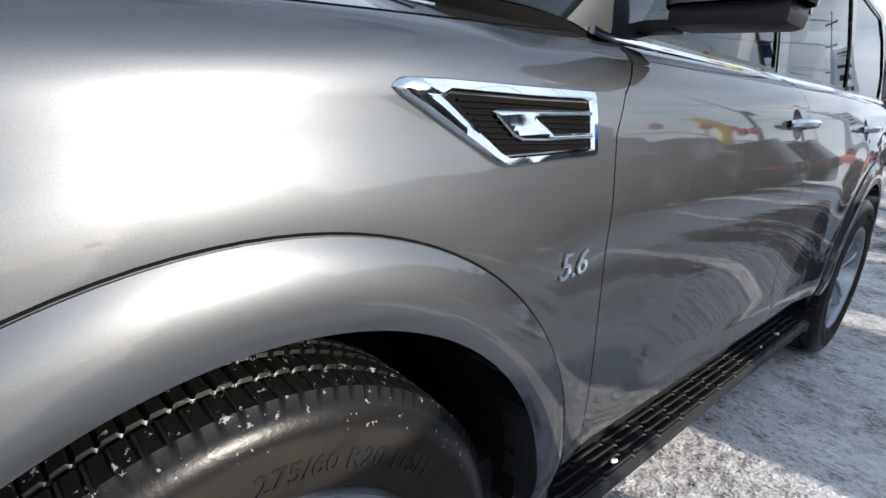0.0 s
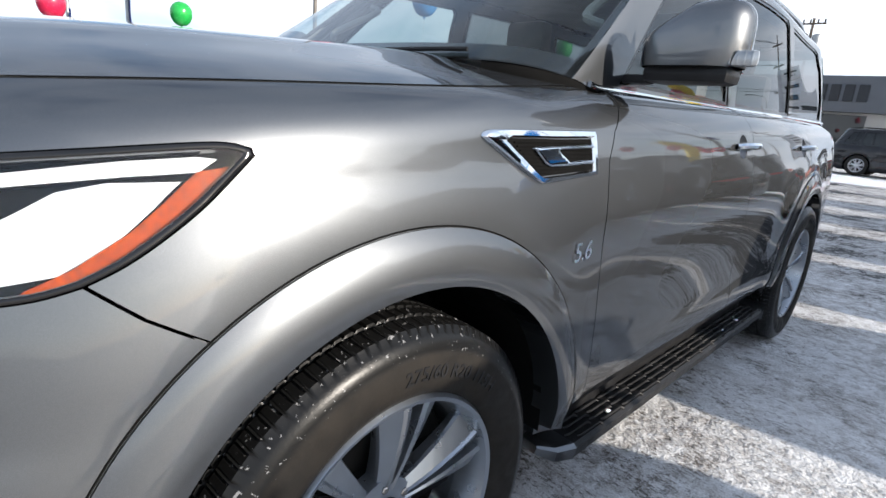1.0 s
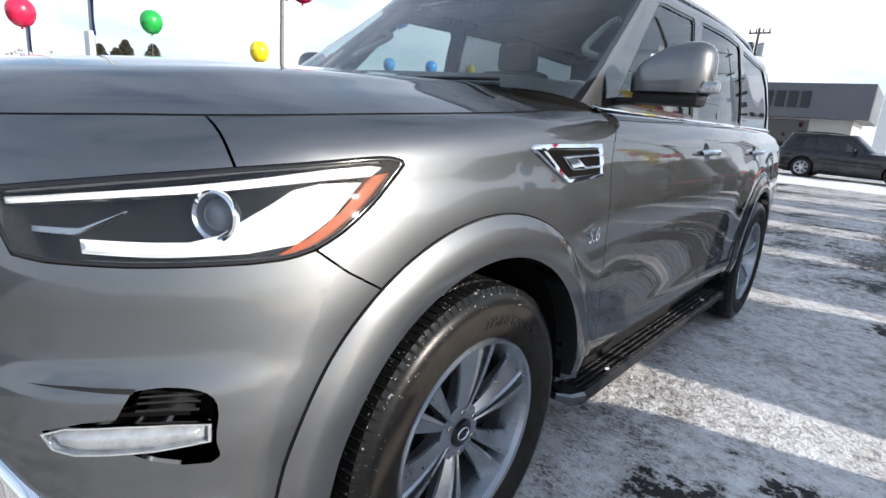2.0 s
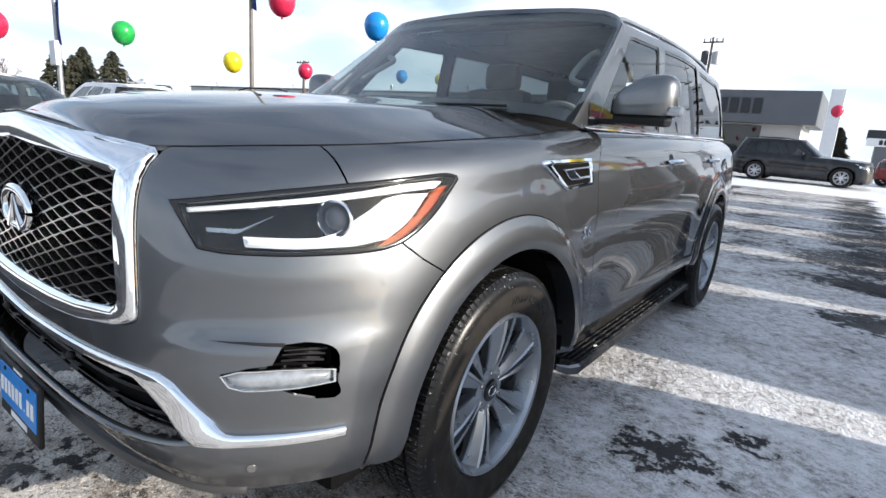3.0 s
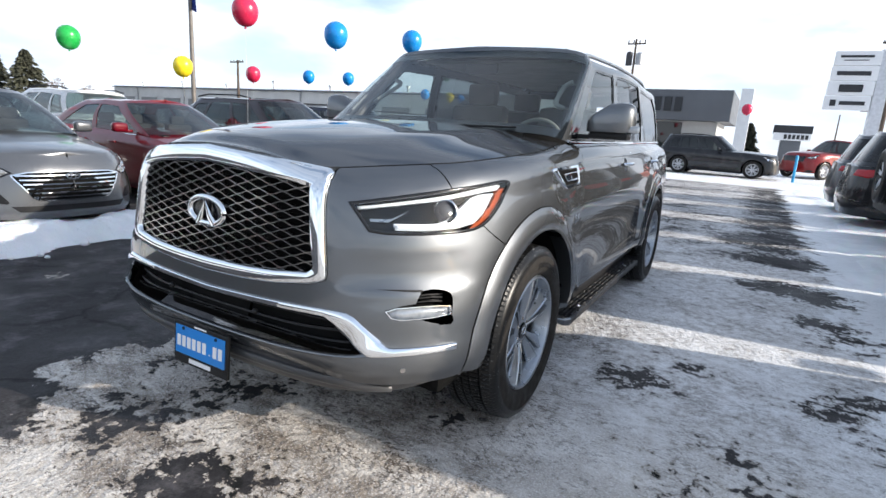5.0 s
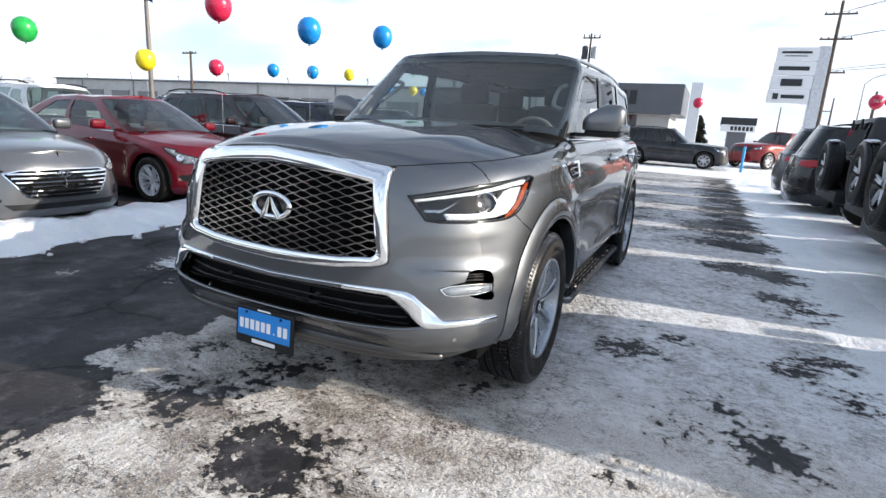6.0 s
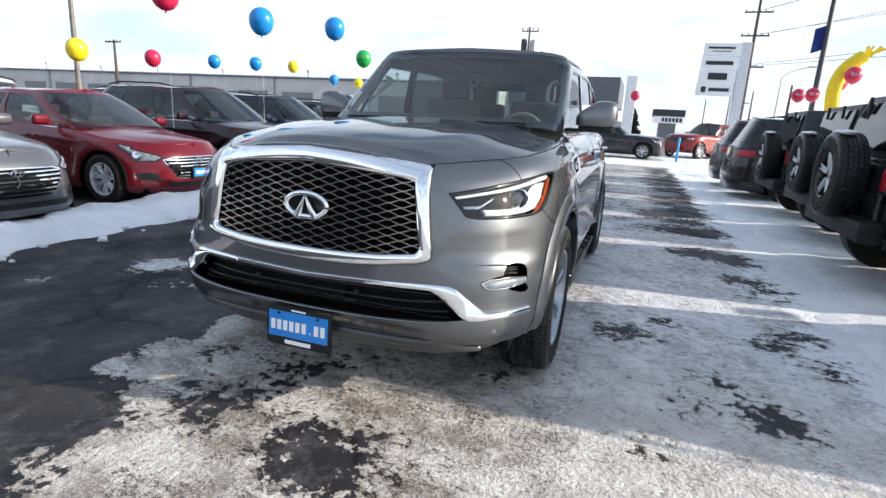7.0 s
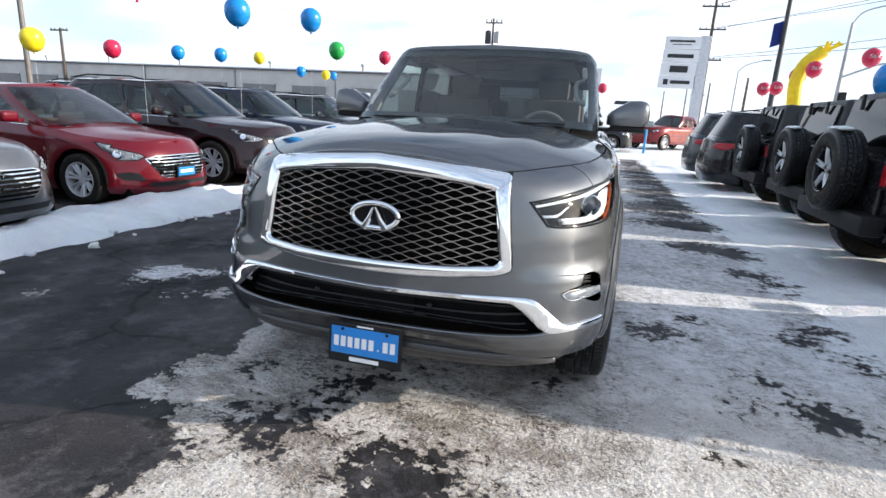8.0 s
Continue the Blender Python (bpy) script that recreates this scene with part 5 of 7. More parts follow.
# fender vents and badge
for s in (1, -1):
    m = (lambda q: q) if s > 0 else mirrored
    vent_out = sides(*spline([(0.168, 1.147), (0.178, 1.157), (0.205, 1.161), (0.30, 1.163), (0.44, 1.165), (0.585, 1.167)], 5)) + sides((0.590, 1.158), (0.592, 1.070), (0.585, 1.063)) + sides(*spline([(0.48, 1.058), (0.375, 1.052), (0.345, 1.057), (0.30, 1.078), (0.235, 1.110), (0.18, 1.137)], 4))
    vent_in = sides((0.246, 1.141), (0.256, 1.147), (0.42, 1.147), (0.572, 1.150), (0.574, 1.076), (0.42, 1.069), (0.362, 1.067), (0.345, 1.074), (0.30, 1.106))
    vent = new("fender_vent")
    vent.parent = suv
    surround(body, clean(m(vent_out)), clean(m(vent_in)), "vent_frame", CHROME, vent, fine=0.005, height=0.010, lift=0.001, depth=0.016, label="polished chrome vent surround")
    panel(body, m(vent_in), "vent_backing", CAVITY, vent, 0.02, lift=0.0012, flange=0.0)
    for k in range(9):
        z = 1.0745 + 0.0078 * k
        y0 = 0.352 - (z - 1.072) * 1.30
        panel(body, m(sides((y0, z), (0.575, z), (0.572, z + 0.0022), (y0, z + 0.0022))), "vent_slat", CAVITY, vent, 0.05, lift=0.0055, flange=0.004, gap=0.0, edge=0.05)
    hook = sides((0.328, 1.127), (0.345, 1.130), (0.45, 1.133), (0.578, 1.136), (0.578, 1.126), (0.445, 1.122), (0.432, 1.120), (0.470, 1.099), (0.578, 1.102), (0.578, 1.091), (0.45, 1.086), (0.395, 1.086), (0.375, 1.092))
    panel(body, m(hook), "vent_hook", CHROME, vent, 0.006, lift=0.007, flange=0.012, pillow=(0.003, 0.003), edge=0.005)
me = text_mesh("5.6", 0.070, 0.0015, 0.0004)
for v in me.vertices:
    yy, zz = 0.545 + v.co.x * 1.05 + 0.25 * v.co.y, 0.885 + v.co.y * 0.9
    u, q = S(yy, zz)
    v.co = body.at(u, q) + body.normal(u, q) * (0.004 + v.co.z)
me.materials.clear()
me.materials.append(CHROME)
badge = new("engine_badge", me)
badge.parent = suv
tagged(badge, "small chrome number badge")

# greenhouse
GH_LOW = curve([(0.0, 1.325), (0.5, 1.318), (0.8, 1.292), (1.0, 1.272), (1.5, 1.275), (3.0, 1.295), (4.0, 1.30)])
GH_HIGH = curve([(0.0, 1.862), (0.08, 1.8618), (0.2, 1.860), (0.5, 1.845), (0.85, 1.805), (1.0, 1.795), (2.0, 1.825), (3.0, 1.79), (4.0, 1.80)])
house = Wrap(width=curve([(0, 0.822), (0.15, 0.815), (0.5, 0.79), (0.8, 0.765), (0.93, 0.752), (1.0, 0.726)]),
             nose=curve([(0, 0.40), (0.5, 0.80), (0.9, 1.105), (1.0, 1.16)]), tail=curve([(0, 4.26), (0.5, 4.20), (1.0, 4.02)]),
             square=lambda v: 3.4, y0=curve([(0, 0.78), (1, 1.32)]), y1=curve([(0, 3.7), (1, 3.5)]), low=GH_LOW, high=GH_HIGH, square_tail=lambda v: 4.5, dent=lambda x, y, z: -tail_taper(y, 0.05))
house.su, house.sv = 1.0, 0.6


def H(y, z):
    return house.side(y, z)


ws_u = 0.80
screen = [(u, 0.0) for u in np.linspace(-ws_u, ws_u, 24)] + [(ws_u, 0.5)] + [(u, 0.955) for u in np.linspace(ws_u, -ws_u, 24)] + [(-ws_u, 0.5)]
glass = panel(house, screen, "windscreen", GLASS_CLEAR, suv, 0.05, flange=0.0, gap=0.0)
glass.visible_shadow = False
band = shrink([(u * house.su, v * house.sv) for u, v in screen], 0.05)
panel(house, screen, "screen_band", GLOSS_BLACK, suv, 0.03, lift=-0.004, flange=0.0, gap=0.0, holes=([(u / house.su, v / house.sv) for u, v in band],), label="black printed border of the windscreen")
panel(house, [(u, 0.955) for u in np.linspace(-ws_u, ws_u, 20)] + [(u, 1.0) for u in np.linspace(ws_u, -ws_u, 20)], "roof_header", PAINT, suv, 0.03, flange=0.004, gap=0.0)
WIN_TOP = 0.90
for s in (1, -1):
    m = (lambda q: q) if s > 0 else mirrored
    w1 = [H(0.90, 1.297), H(1.84, 1.297), H(1.82, 1.73)] + [(u, WIN_TOP) for u in np.linspace(H(1.80, 1.755)[0], H(1.42, 1.75)[0], 5)] + [H(1.34, 1.735), H(1.17, 1.58), H(1.01, 1.42)]
    w2 = [H(1.93, 1.297), H(2.86, 1.303), H(2.83, 1.5), H(2.74, 1.74)] + [(u, WIN_TOP) for u in np.linspace(H(2.70, 1.765)[0], H(1.93, 1.76)[0], 6)]
    w3 = [H(2.96, 1.303), H(3.85, 1.31), H(3.86, 1.45), H(3.76, 1.62), H(3.60, 1.72)] + [(u, WIN_TOP - 0.02) for u in np.linspace(H(3.5, 1.75)[0], H(2.84, 1.76)[0], 5)]
    panel(house, m([(ws_u, 0.0), (0.95, 0.0)] + [(u, 0.0) for u in np.linspace(1.0, 3.3, 40)] + [(u, 1.0) for u in np.linspace(3.3, ws_u, 44)]), "window_frame", PAINT, suv, 0.045, flange=0.02, gap=0.0, holes=(m(w1), m(w2), m(w3)), edge=0.025)
    for nm, w, g in (("front_side_window", w1, GLASS_SIDE), ("rear_side_window", w2, GLASS_DARK), ("quarter_window", w3, GLASS_DARK)):
        gl = panel(house, m(w), nm, g, suv, 0.08, lift=-0.008, flange=0.0)
        gl.visible_shadow = False
        panel(house, m(w), "window_seal", GLOSS_BLACK, gl, 0.02, lift=-0.003, flange=0.012, gap=0.0, holes=(m([(u / house.su, v / house.sv) for u, v in shrink([(u * house.su, v * house.sv) for u, v in w], 0.014)]),), edge=0.02)
    bm = bmesh.new()
    sweep(bm, [house.at(s * u, 0.0) + Vector((-s * 0.012, 0.012, -0.020)) for u in np.linspace(0.50, 1.04, 16)], round_section(0.03, 0.045, 8), up=(0, 0, 1))
    part("cowl_seal", bm, CAVITY, suv, smooth=True)
    bm = bmesh.new()
    sweep(bm, [house.at(s * u, 0.006) + Vector((s * 0.008, 0, 0)) for u in np.linspace(0.90, 3.55, 50)], round_section(0.012, 0.020, 8, 3))
    part("belt_moulding", bm, CHROME, suv, "chrome strip under the windows", True)
    # roof rail
    bm = bmesh.new()
    pts = [(s * 0.645, 1.34, 1.80), (s * 0.645, 1.42, 1.835), (s * 0.65, 1.60, 1.855), (s * 0.655, 2.4, 1.873), (s * 0.65, 3.2, 1.857), (s * 0.64, 3.42, 1.832), (s * 0.63, 3.5, 1.79)]
    sweep(bm, spline(pts, 6), round_section(0.036, 0.026, 10, 2.6), scales=[1.5 - 0.5 * min(1.0, min(k, 36 - k) / 9) for k in range(37)])
    part("roof_rail", bm, ALLOY, suv, "satin silver roof rail", True)
    # door mirror
    mir = new("door_mirror")
    mir.parent = suv
    mir.matrix_local = Matrix.Translation((s * 1.0, 0.95, 1.402)) @ Matrix.Diagonal((s, 1, 1, 1))
    bm = bmesh.new()
    bmesh.ops.create_uvsphere(bm, u_segments=32, v_segments=20, radius=1.0)
    for v in bm.verts:
        x, y, z = v.co
        sx = math.copysign(abs(x) ** 0.52, x)
        sy = math.copysign(abs(y) ** 0.8, y)
        sz = math.copysign(abs(z) ** 0.58, z)
        k = 1.0 - 0.16 * (sx < 0) * abs(sx)
        v.co = (0.135 * sx, 0.095 * sy if y < 0 else 0.05 * sy, 0.108 * sz * k + 0.012 * sx - 0.05 * max(0, -sx) * max(0, sz))
    bmesh.ops.bisect_plane(bm, geom=bm.verts[:] + bm.edges[:] + bm.faces[:], plane_co=(0, 0, -0.055), plane_no=(0, 0, -1), clear_outer=True)
    part("mirror_cap", bm, PAINT, mir, smooth=True)
    bm = bmesh.new()
    add_box(bm, (0.225, 0.115, 0.046), (0.0, -0.010, -0.073), 0.02)
    add_box(bm, (0.16, 0.06, 0.026), (-0.19, 0.0, -0.086), 0.010)
    part("mirror_base", bm, BLACK_PLASTIC, mir, "black lower shell and arm", True)
    part("mirror_glass", box((0.22, 0.006, 0.15), (0.0, 0.05, 0.01), 0.002), CHROME, mir)
    bm = bmesh.new()
    add_box(bm, (0.125, 0.03, 0.040), (0.088, -0.078, -0.034), 0.012, m=Matrix.Rotation(radians(16), 4, "Z"))
    for k in range(7):
        add_box(bm, (0.004, 0.006, 0.034), (0.040 + 0.016 * k, -0.094, -0.034), 0.0015, m=Matrix.Rotation(radians(16), 4, "Z"))
    part("turn_signal", bm, FOG_LENS, mir, "clear turn signal strip", True)

roof_cap = Cap(house, curve([(1.1, 0.0), (1.3, 0.022), (1.7, 0.040), (3.0, 0.045), (4.1, 0.02)]), 2.2)
cap_mesh(roof_cap, 0.03, 3.97, "roof", PAINT, suv, 70, 16, lift=0.001)
back = [(3.95, 0.12), (4.0, 0.12), (4.0, 0.85), (3.95, 0.85)]
rear_pane = panel(house, [(u, 0.10) for u in np.linspace(3.3, 4.0, 8)] + [(u, 0.86) for u in np.linspace(4.0, 3.3, 8)], "rear_window", GLASS_SIDE, suv, 0.06, lift=0.004, flange=0.0, gap=0.0)
rear_pane.visible_shadow = False
rear_pane2 = panel(house, [(-u, 0.86) for u in np.linspace(3.3, 4.0, 8)] + [(-u, 0.10) for u in np.linspace(4.0, 3.3, 8)], "rear_window", GLASS_SIDE, suv, 0.06, lift=0.004, flange=0.0, gap=0.0)
rear_pane2.visible_shadow = False
for s in (1, -1):
    m = (lambda q: q) if s > 0 else mirrored
    panel(house, m([(u, 0.0) for u in np.linspace(3.3, 4.0, 8)] + [(u, 0.10) for u in np.linspace(4.0, 3.3, 8)]), "tail_panel", PAINT, suv, 0.06, flange=0.0, gap=0.0)
    panel(house, m([(u, 0.86) for u in np.linspace(3.3, 4.0, 8)] + [(u, 1.0) for u in np.linspace(4.0, 3.3, 8)]), "tail_header", PAINT, suv, 0.06, flange=0.0, gap=0.0)
    part("door_card", box((0.05, 2.3, 0.40), (s * 0.84, 2.0, 1.04), 0.02), TRIM_GREY, suv)
part("headliner", box((1.16, 2.3, 0.02), (0, 2.55, 1.80), 0.008), TRIM_GREY, suv)
bm = bmesh.new()
sweep(bm, [(0.46, 1.55, 1.86), (0.46, 1.60, 1.89), (0.46, 1.66, 1.905)], round_section(0.018, 0.05, 8), scales=[1.3, 1.0, 0.4])
part("roof_aerial", bm, PAINT, suv, smooth=True)
# wipers
for x0, x1 in ((-0.62, -0.02), (-0.02, 0.62)):
    bm = bmesh.new()
    pts = []
    for k in range(12):
        x = x0 + (x1 - x0) * k / 11
        u, v = house.front(x, GH_LOW(abs(0.4)) + 0.004 + 0.012 * k / 11)
        pts.append(house.at(u, v) + Vector((0, -0.010, 0.004)))
    sweep(bm, pts, round_section(0.012, 0.012, 6))
    part("wiper", bm, BLACK_PLASTIC, suv)

# cabin: dash, steering wheel, seats
part("dashboard", box((1.40, 0.55, 0.22), (0, 0.98, 1.17), 0.06), BLACK_PLASTIC, suv)
part("cabin_floor", box((1.5, 3.2, 0.06), (0, 2.5, 0.62), 0.01), CAVITY, suv)
steer = bmesh.new()
sweep(steer, [(0.19 * math.cos(a), 0, 0.19 * math.sin(a)) for a in [2 * math.pi * i / 32 for i in range(32)]], round_section(0.028, 0.028, 8), up=(0, 1, 0), closed=True)
add_box(steer, (0.36, 0.02, 0.05), bevel=0.008)
add_box(steer, (0.14, 0.04, 0.12), bevel=0.02)
bmesh.ops.transform(steer, matrix=pose(0.40, 1.30, 1.24, -24), verts=steer.verts)
part("steering_wheel", steer, TRIM_GREY, suv, "grey leather steering wheel", True)
for sx, sy in ((0.40, 1.75), (-0.40, 1.75), (0.40, 2.75), (-0.40, 2.75)):
    seat = new("seat")
    seat.parent = suv
    part("cushion", box((0.52, 0.52, 0.18), (sx, sy, 0.86), 0.05), SEAT_LEATHER, seat, smooth=True)
    part("backrest", box((0.50, 0.15, 0.66), (sx, sy + 0.28, 1.20), 0.06, pose(0, 0, 0)), SEAT_LEATHER, seat, smooth=True)
    part("headrest", box((0.27, 0.10, 0.18), (sx, sy + 0.32, 1.62), 0.04), SEAT_LEATHER, seat, smooth=True)
bm = bmesh.new()
add_box(bm, (0.25, 0.03, 0.07), (0, 1.22, 1.73), 0.012)
part("rear_view_mirror", bm, BLACK_PLASTIC, suv, smooth=True)
for s in (1, -1):
    bm = bmesh.new()
    sweep(bm, [house.at(s * 0.86, v) + Vector((-s * 0.035, 0.05, 0)) for v in (0.0, 0.3, 0.6, 0.95)], round_section(0.06, 0.04, 8))
    part("pillar_trim", bm, SEAT_LEATHER, suv, smooth=True)
    bm = bmesh.new()
    a, b = house.at(s * 0.83, 0.35), house.at(s * 0.83, 0.68)
    sweep(bm, spline([a + Vector((-s * 0.09, 0.06, 0)), a + Vector((-s * 0.14, 0.05, 0.03)), b + Vector((-s * 0.14, 0.05, -0.03)), b + Vector((-s * 0.09, 0.06, 0))], 5), round_section(0.03, 0.03, 8))
    part("grab_handle", bm, TRIM_GREY, suv, smooth=True)

for s in (1, -1):
    for yc in (AX_F, AX_R):
        turn = 0 if s > 0 else 180
        make_wheel("wheel", pose(s * 0.86, yc, 0.410, 0, 0, turn), suv, 0.410, 0.266, 0.275, 6, 4, 112 if yc == AX_F or s > 0 else 0, s > 0 or yc == AX_F, words="275/60 R20 115H" if s > 0 else "")


# ---- other vehicles ----
def make_car(name, m, label, colour, L=4.4, W=1.73, Hh=1.45, base=2.58, overhang=0.84, belt=0.92, nose_h=0.78, cowl=1.05, roof0=1.75, roof1=3.05, back=3.75,
             wheel_r=0.31, kind_of="sedan", glass=None, tail_lamps=False, grille="wide", group="", near=True, spokes=7, rails=False, head=True, clearance=0.2, plate=False):
    """A car with its front axle at y 0 and its nose towards -y: body skin, bonnet, roof, panes, lamps, grille, mirrors, wheels."""
    car = thing(name, m, label, "car", group)
    paint = colour
    w = W / 2
    nose_y, tail_y = -overhang, L - overhang
    hub = wheel_r
    high_end = belt + 0.03 if kind_of != "sedan" else belt + 0.06
    low = curve([(0.0, clearance), (4.0, clearance + 0.02)])
    high = curve([(0.0, nose_h), (0.4, nose_h + 0.02), (0.8, nose_h + 0.07), (1.0, nose_h + 0.5 * (belt - nose_h) + 0.05), (1.35, belt), (3.0, high_end), (4.0, high_end - 0.02)])

    def relief(x, y, z):
        d = 0.0
        for yc in (0.0, base):
            r = math.hypot(y - yc, z - hub)
            d += 0.018 * math.exp(-((r - wheel_r - 0.1) / 0.10) ** 2)
        d += 0.010 * math.exp(-((z - belt * 0.86) / 0.03) ** 2) - 0.02 * math.exp(-((z - belt * 0.55) / 0.12) ** 2) * (1 if 0.5 < y < base - 0.4 else 0.3)
        return d

    skin = Wrap(width=curve([(0, w * 0.93), (0.15, w * 0.985), (0.5, w * 0.985), (0.75, w * 0.97), (0.9, w * 0.935), (1.0, w * 0.86)]),
                nose=curve([(0, nose_y + 0.06), (0.12, nose_y), (0.45, nose_y), (0.75, nose_y + 0.03), (1.0, nose_y + 0.11)]),
                tail=curve([(0, tail_y - 0.06), (0.3, tail_y), (1.0, tail_y - 0.08)]),
                square=curve([(0, 3.4), (1, 2.6)]), y0=lambda v: 0.45, y1=lambda v: base + 0.25, low=low, high=high, square_tail=lambda v: 3.6, dent=relief)
    arch = wheel_r + 0.055

    def ring(yc):
        return [skin.side(yc + arch * math.cos(radians(a)), hub + arch * math.sin(radians(a))) for a in np.linspace(-22, 202, 26) if hub + arch * math.sin(radians(a)) > clearance + 0.03]
    step = 0.05 if near else 0.09
    for s in (1, -1):
        mm = (lambda q: q) if s > 0 else mirrored
        line = [(u, 0.0) for u in np.linspace(0.0, skin.side(-arch, clearance)[0], 10)] + ring(0.0)[::-1] + [(u, 0.0) for u in np.linspace(skin.side(arch, clearance)[0], skin.side(base - arch, clearance)[0], 12)] + ring(base)[::-1] + [(u, 0.0) for u in np.linspace(skin.side(base + arch, clearance)[0], 4.0, 8)] + [(u, 1.0) for u in np.linspace(4.0, 0.0, 50)]
        panel(skin, mm(line), "body_side", paint, car, step, flange=0.03, gap=0.0, edge=0.05)
        for yc in (0.0, base):
            wheel_well("wheel_liner", car, w * 0.95, yc, hub, arch + 0.02, 0.32, s)
            make_wheel("wheel", pose(s * (w - 0.115), yc, wheel_r, 0, 0, 0 if s > 0 else 180), car, wheel_r, wheel_r * 0.66, 0.21, spokes, 2, alloy=HUBCAP)
        # door shut lines, handle, mirror
        if near:
            for yy in (0.50, 0.50 + (base - 0.65) * 0.52, base - 0.32):
                a = skin.side(yy, clearance + 0.12)
                b = skin.side(yy, belt - 0.005)
                d = 0.0022
                panel(skin, mm([(a[0] - d, a[1]), (a[0] + d, a[1]), (b[0] + d, b[1]), (b[0] - d, b[1])]), "shut_line", CAVITY, car, 0.05, lift=0.0012, flange=0.0, gap=0.0)
            for yy in (0.50 + (base - 0.65) * 0.42, base - 0.45):
                q = skin.side(yy, belt * 0.87)
                p = skin.at(s * q[0], q[1])
                bm = bmesh.new()
                add_box(bm, (0.035, 0.19, 0.035), p + Vector((s * 0.015, 0, 0)), 0.012)
                part("door_handle", bm, paint, car, smooth=True)
        bm = bmesh.new()
        add_box(bm, (0.21, 0.11, 0.135), (s * (w + 0.09), cowl + 0.26, belt + 0.10), 0.048, segs=3)
        add_box(bm, (0.12, 0.05, 0.04), (s * (w - 0.04), cowl + 0.28, belt + 0.05), 0.015)
        part("door_mirror", bm, paint, car, smooth=True)
        # lamps
        if head:
            hl = [skin.side(-overhang + 0.66, nose_h + 0.005), skin.side(-overhang + 0.44, nose_h - 0.025), skin.front(w * 0.80, nose_h - 0.055), skin.front(w * 0.62, nose_h - 0.120), skin.front(w * 0.555, nose_h - 0.165), skin.front(w * 0.66, nose_h - 0.215), skin.front(w * 0.84, nose_h - 0.215), skin.side(-overhang + 0.34, nose_h - 0.175), skin.side(-overhang + 0.54, nose_h - 0.085)]
            core = [(u / skin.su, v / skin.sv) for u, v in shrink([(u * skin.su, v * skin.sv) for u, v in hl[::-1]], 0.016)]
            hp = panel(skin, mm(hl[::-1]), "headlamp", GLOSS_BLACK, car, 0.03, lift=0.003, flange=0.02, label="clear swept headlamp")
            panel(skin, mm(core), "lamp_lens", HEAD_LENS, hp, 0.02, lift=0.005, flange=0.004, pillow=(0.014, 0.03), edge=0.015)
            for fx, fz, fr in ((0.80, 0.135, 0.050), (0.68, 0.165, 0.034)):
                q = skin.front(w * fx, nose_h - fz)
                c, nn = skin.at(s * q[0], q[1]), skin.normal(s * q[0], q[1])
                bm = bmesh.new()
                lathe(bm, [(0.010, fr), (0.021, fr * 0.94), (0.019, fr * 0.8), (0.014, fr * 0.45), (0.018, fr * 0.2), (0.019, 0.001)], 20, "z")
                bmesh.ops.transform(bm, matrix=Matrix.Translation(c) @ nn.to_track_quat("Z", "Y").to_matrix().to_4x4(), verts=bm.verts)
                part("lamp_bowl", bm, CHROME, hp, smooth=True)
            fog = [skin.front(w * 0.68, 0.435), skin.front(w * 0.76, 0.450), skin.front(w * 0.845, 0.435), skin.front(w * 0.865, 0.405), skin.front(w * 0.82, 0.35), skin.front(w * 0.64, 0.335), skin.front(w * 0.62, 0.355)]
            panel(skin, mm(fog[::-1]), "fog_recess", BLACK_PLASTIC, car, 0.04, lift=0.003, flange=0.01)
        if tail_lamps:
            tl = [skin.rear(w * 0.97, belt - 0.02), skin.rear(w * 0.68, belt - 0.03), skin.rear(w * 0.68, belt - 0.14), skin.rear(w * 0.9, belt - 0.17)]
            panel(skin, mm(tl), "tail_lamp", TAIL_RED, car, 0.03, lift=0.006, flange=0.02, pillow=(0.012, 0.03), label="red tail lamp")
    # bonnet and boot skin
    deck = Cap(skin, curve([(nose_y, 0.0), (nose_y + 0.2, 0.05), (nose_y + 0.6, 0.075), (cowl, 0.07), (back, 0.05), (tail_y, 0.0)]), 2.4)
    cap_mesh(deck, 0.002, 3.97, "bonnet_and_deck", paint, car, 60 if near else 30, 10, lift=0.001)
    # greenhouse
    top = Hh
    sed = kind_of == "sedan"
    gh = Wrap(width=curve([(0, w * 0.86), (0.5, w * 0.79), (0.85, w * 0.68), (1.0, w * 0.60)]), nose=curve([(0, cowl - 0.36), (1.0, roof0 - 0.26)]), tail=curve([(0, back), (1.0, roof1)]),
              square=lambda v: 3.2, y0=curve([(0, cowl + 0.12), (1, roof0 + 0.10)]), y1=curve([(0, back - 0.5), (1, roof1 - 0.4)]),
              low=curve([(0, belt + 0.045), (1, belt - 0.01), (3.0, high_end - 0.01), (4, high_end + 0.02)]), high=curve([(0, top - 0.03), (0.8, top - 0.055), (1, top - 0.065), (2, top - 0.055), (3, top - 0.075), (4, top - 0.04)]), square_tail=lambda v: 3.2)
    gh.su, gh.sv = 0.9, 0.45
    gl = glass or GLASS_CAR
    span = roof1 - roof0
    scr = [(u, 0.03) for u in np.linspace(-0.74, 0.74, 14)] + [(u, 0.93) for u in np.linspace(0.74, -0.74, 14)]
    g0 = panel(gh, scr, "windscreen", gl, car, 0.08, lift=0.002, flange=0.0, gap=0.0)
    g0.visible_shadow = False
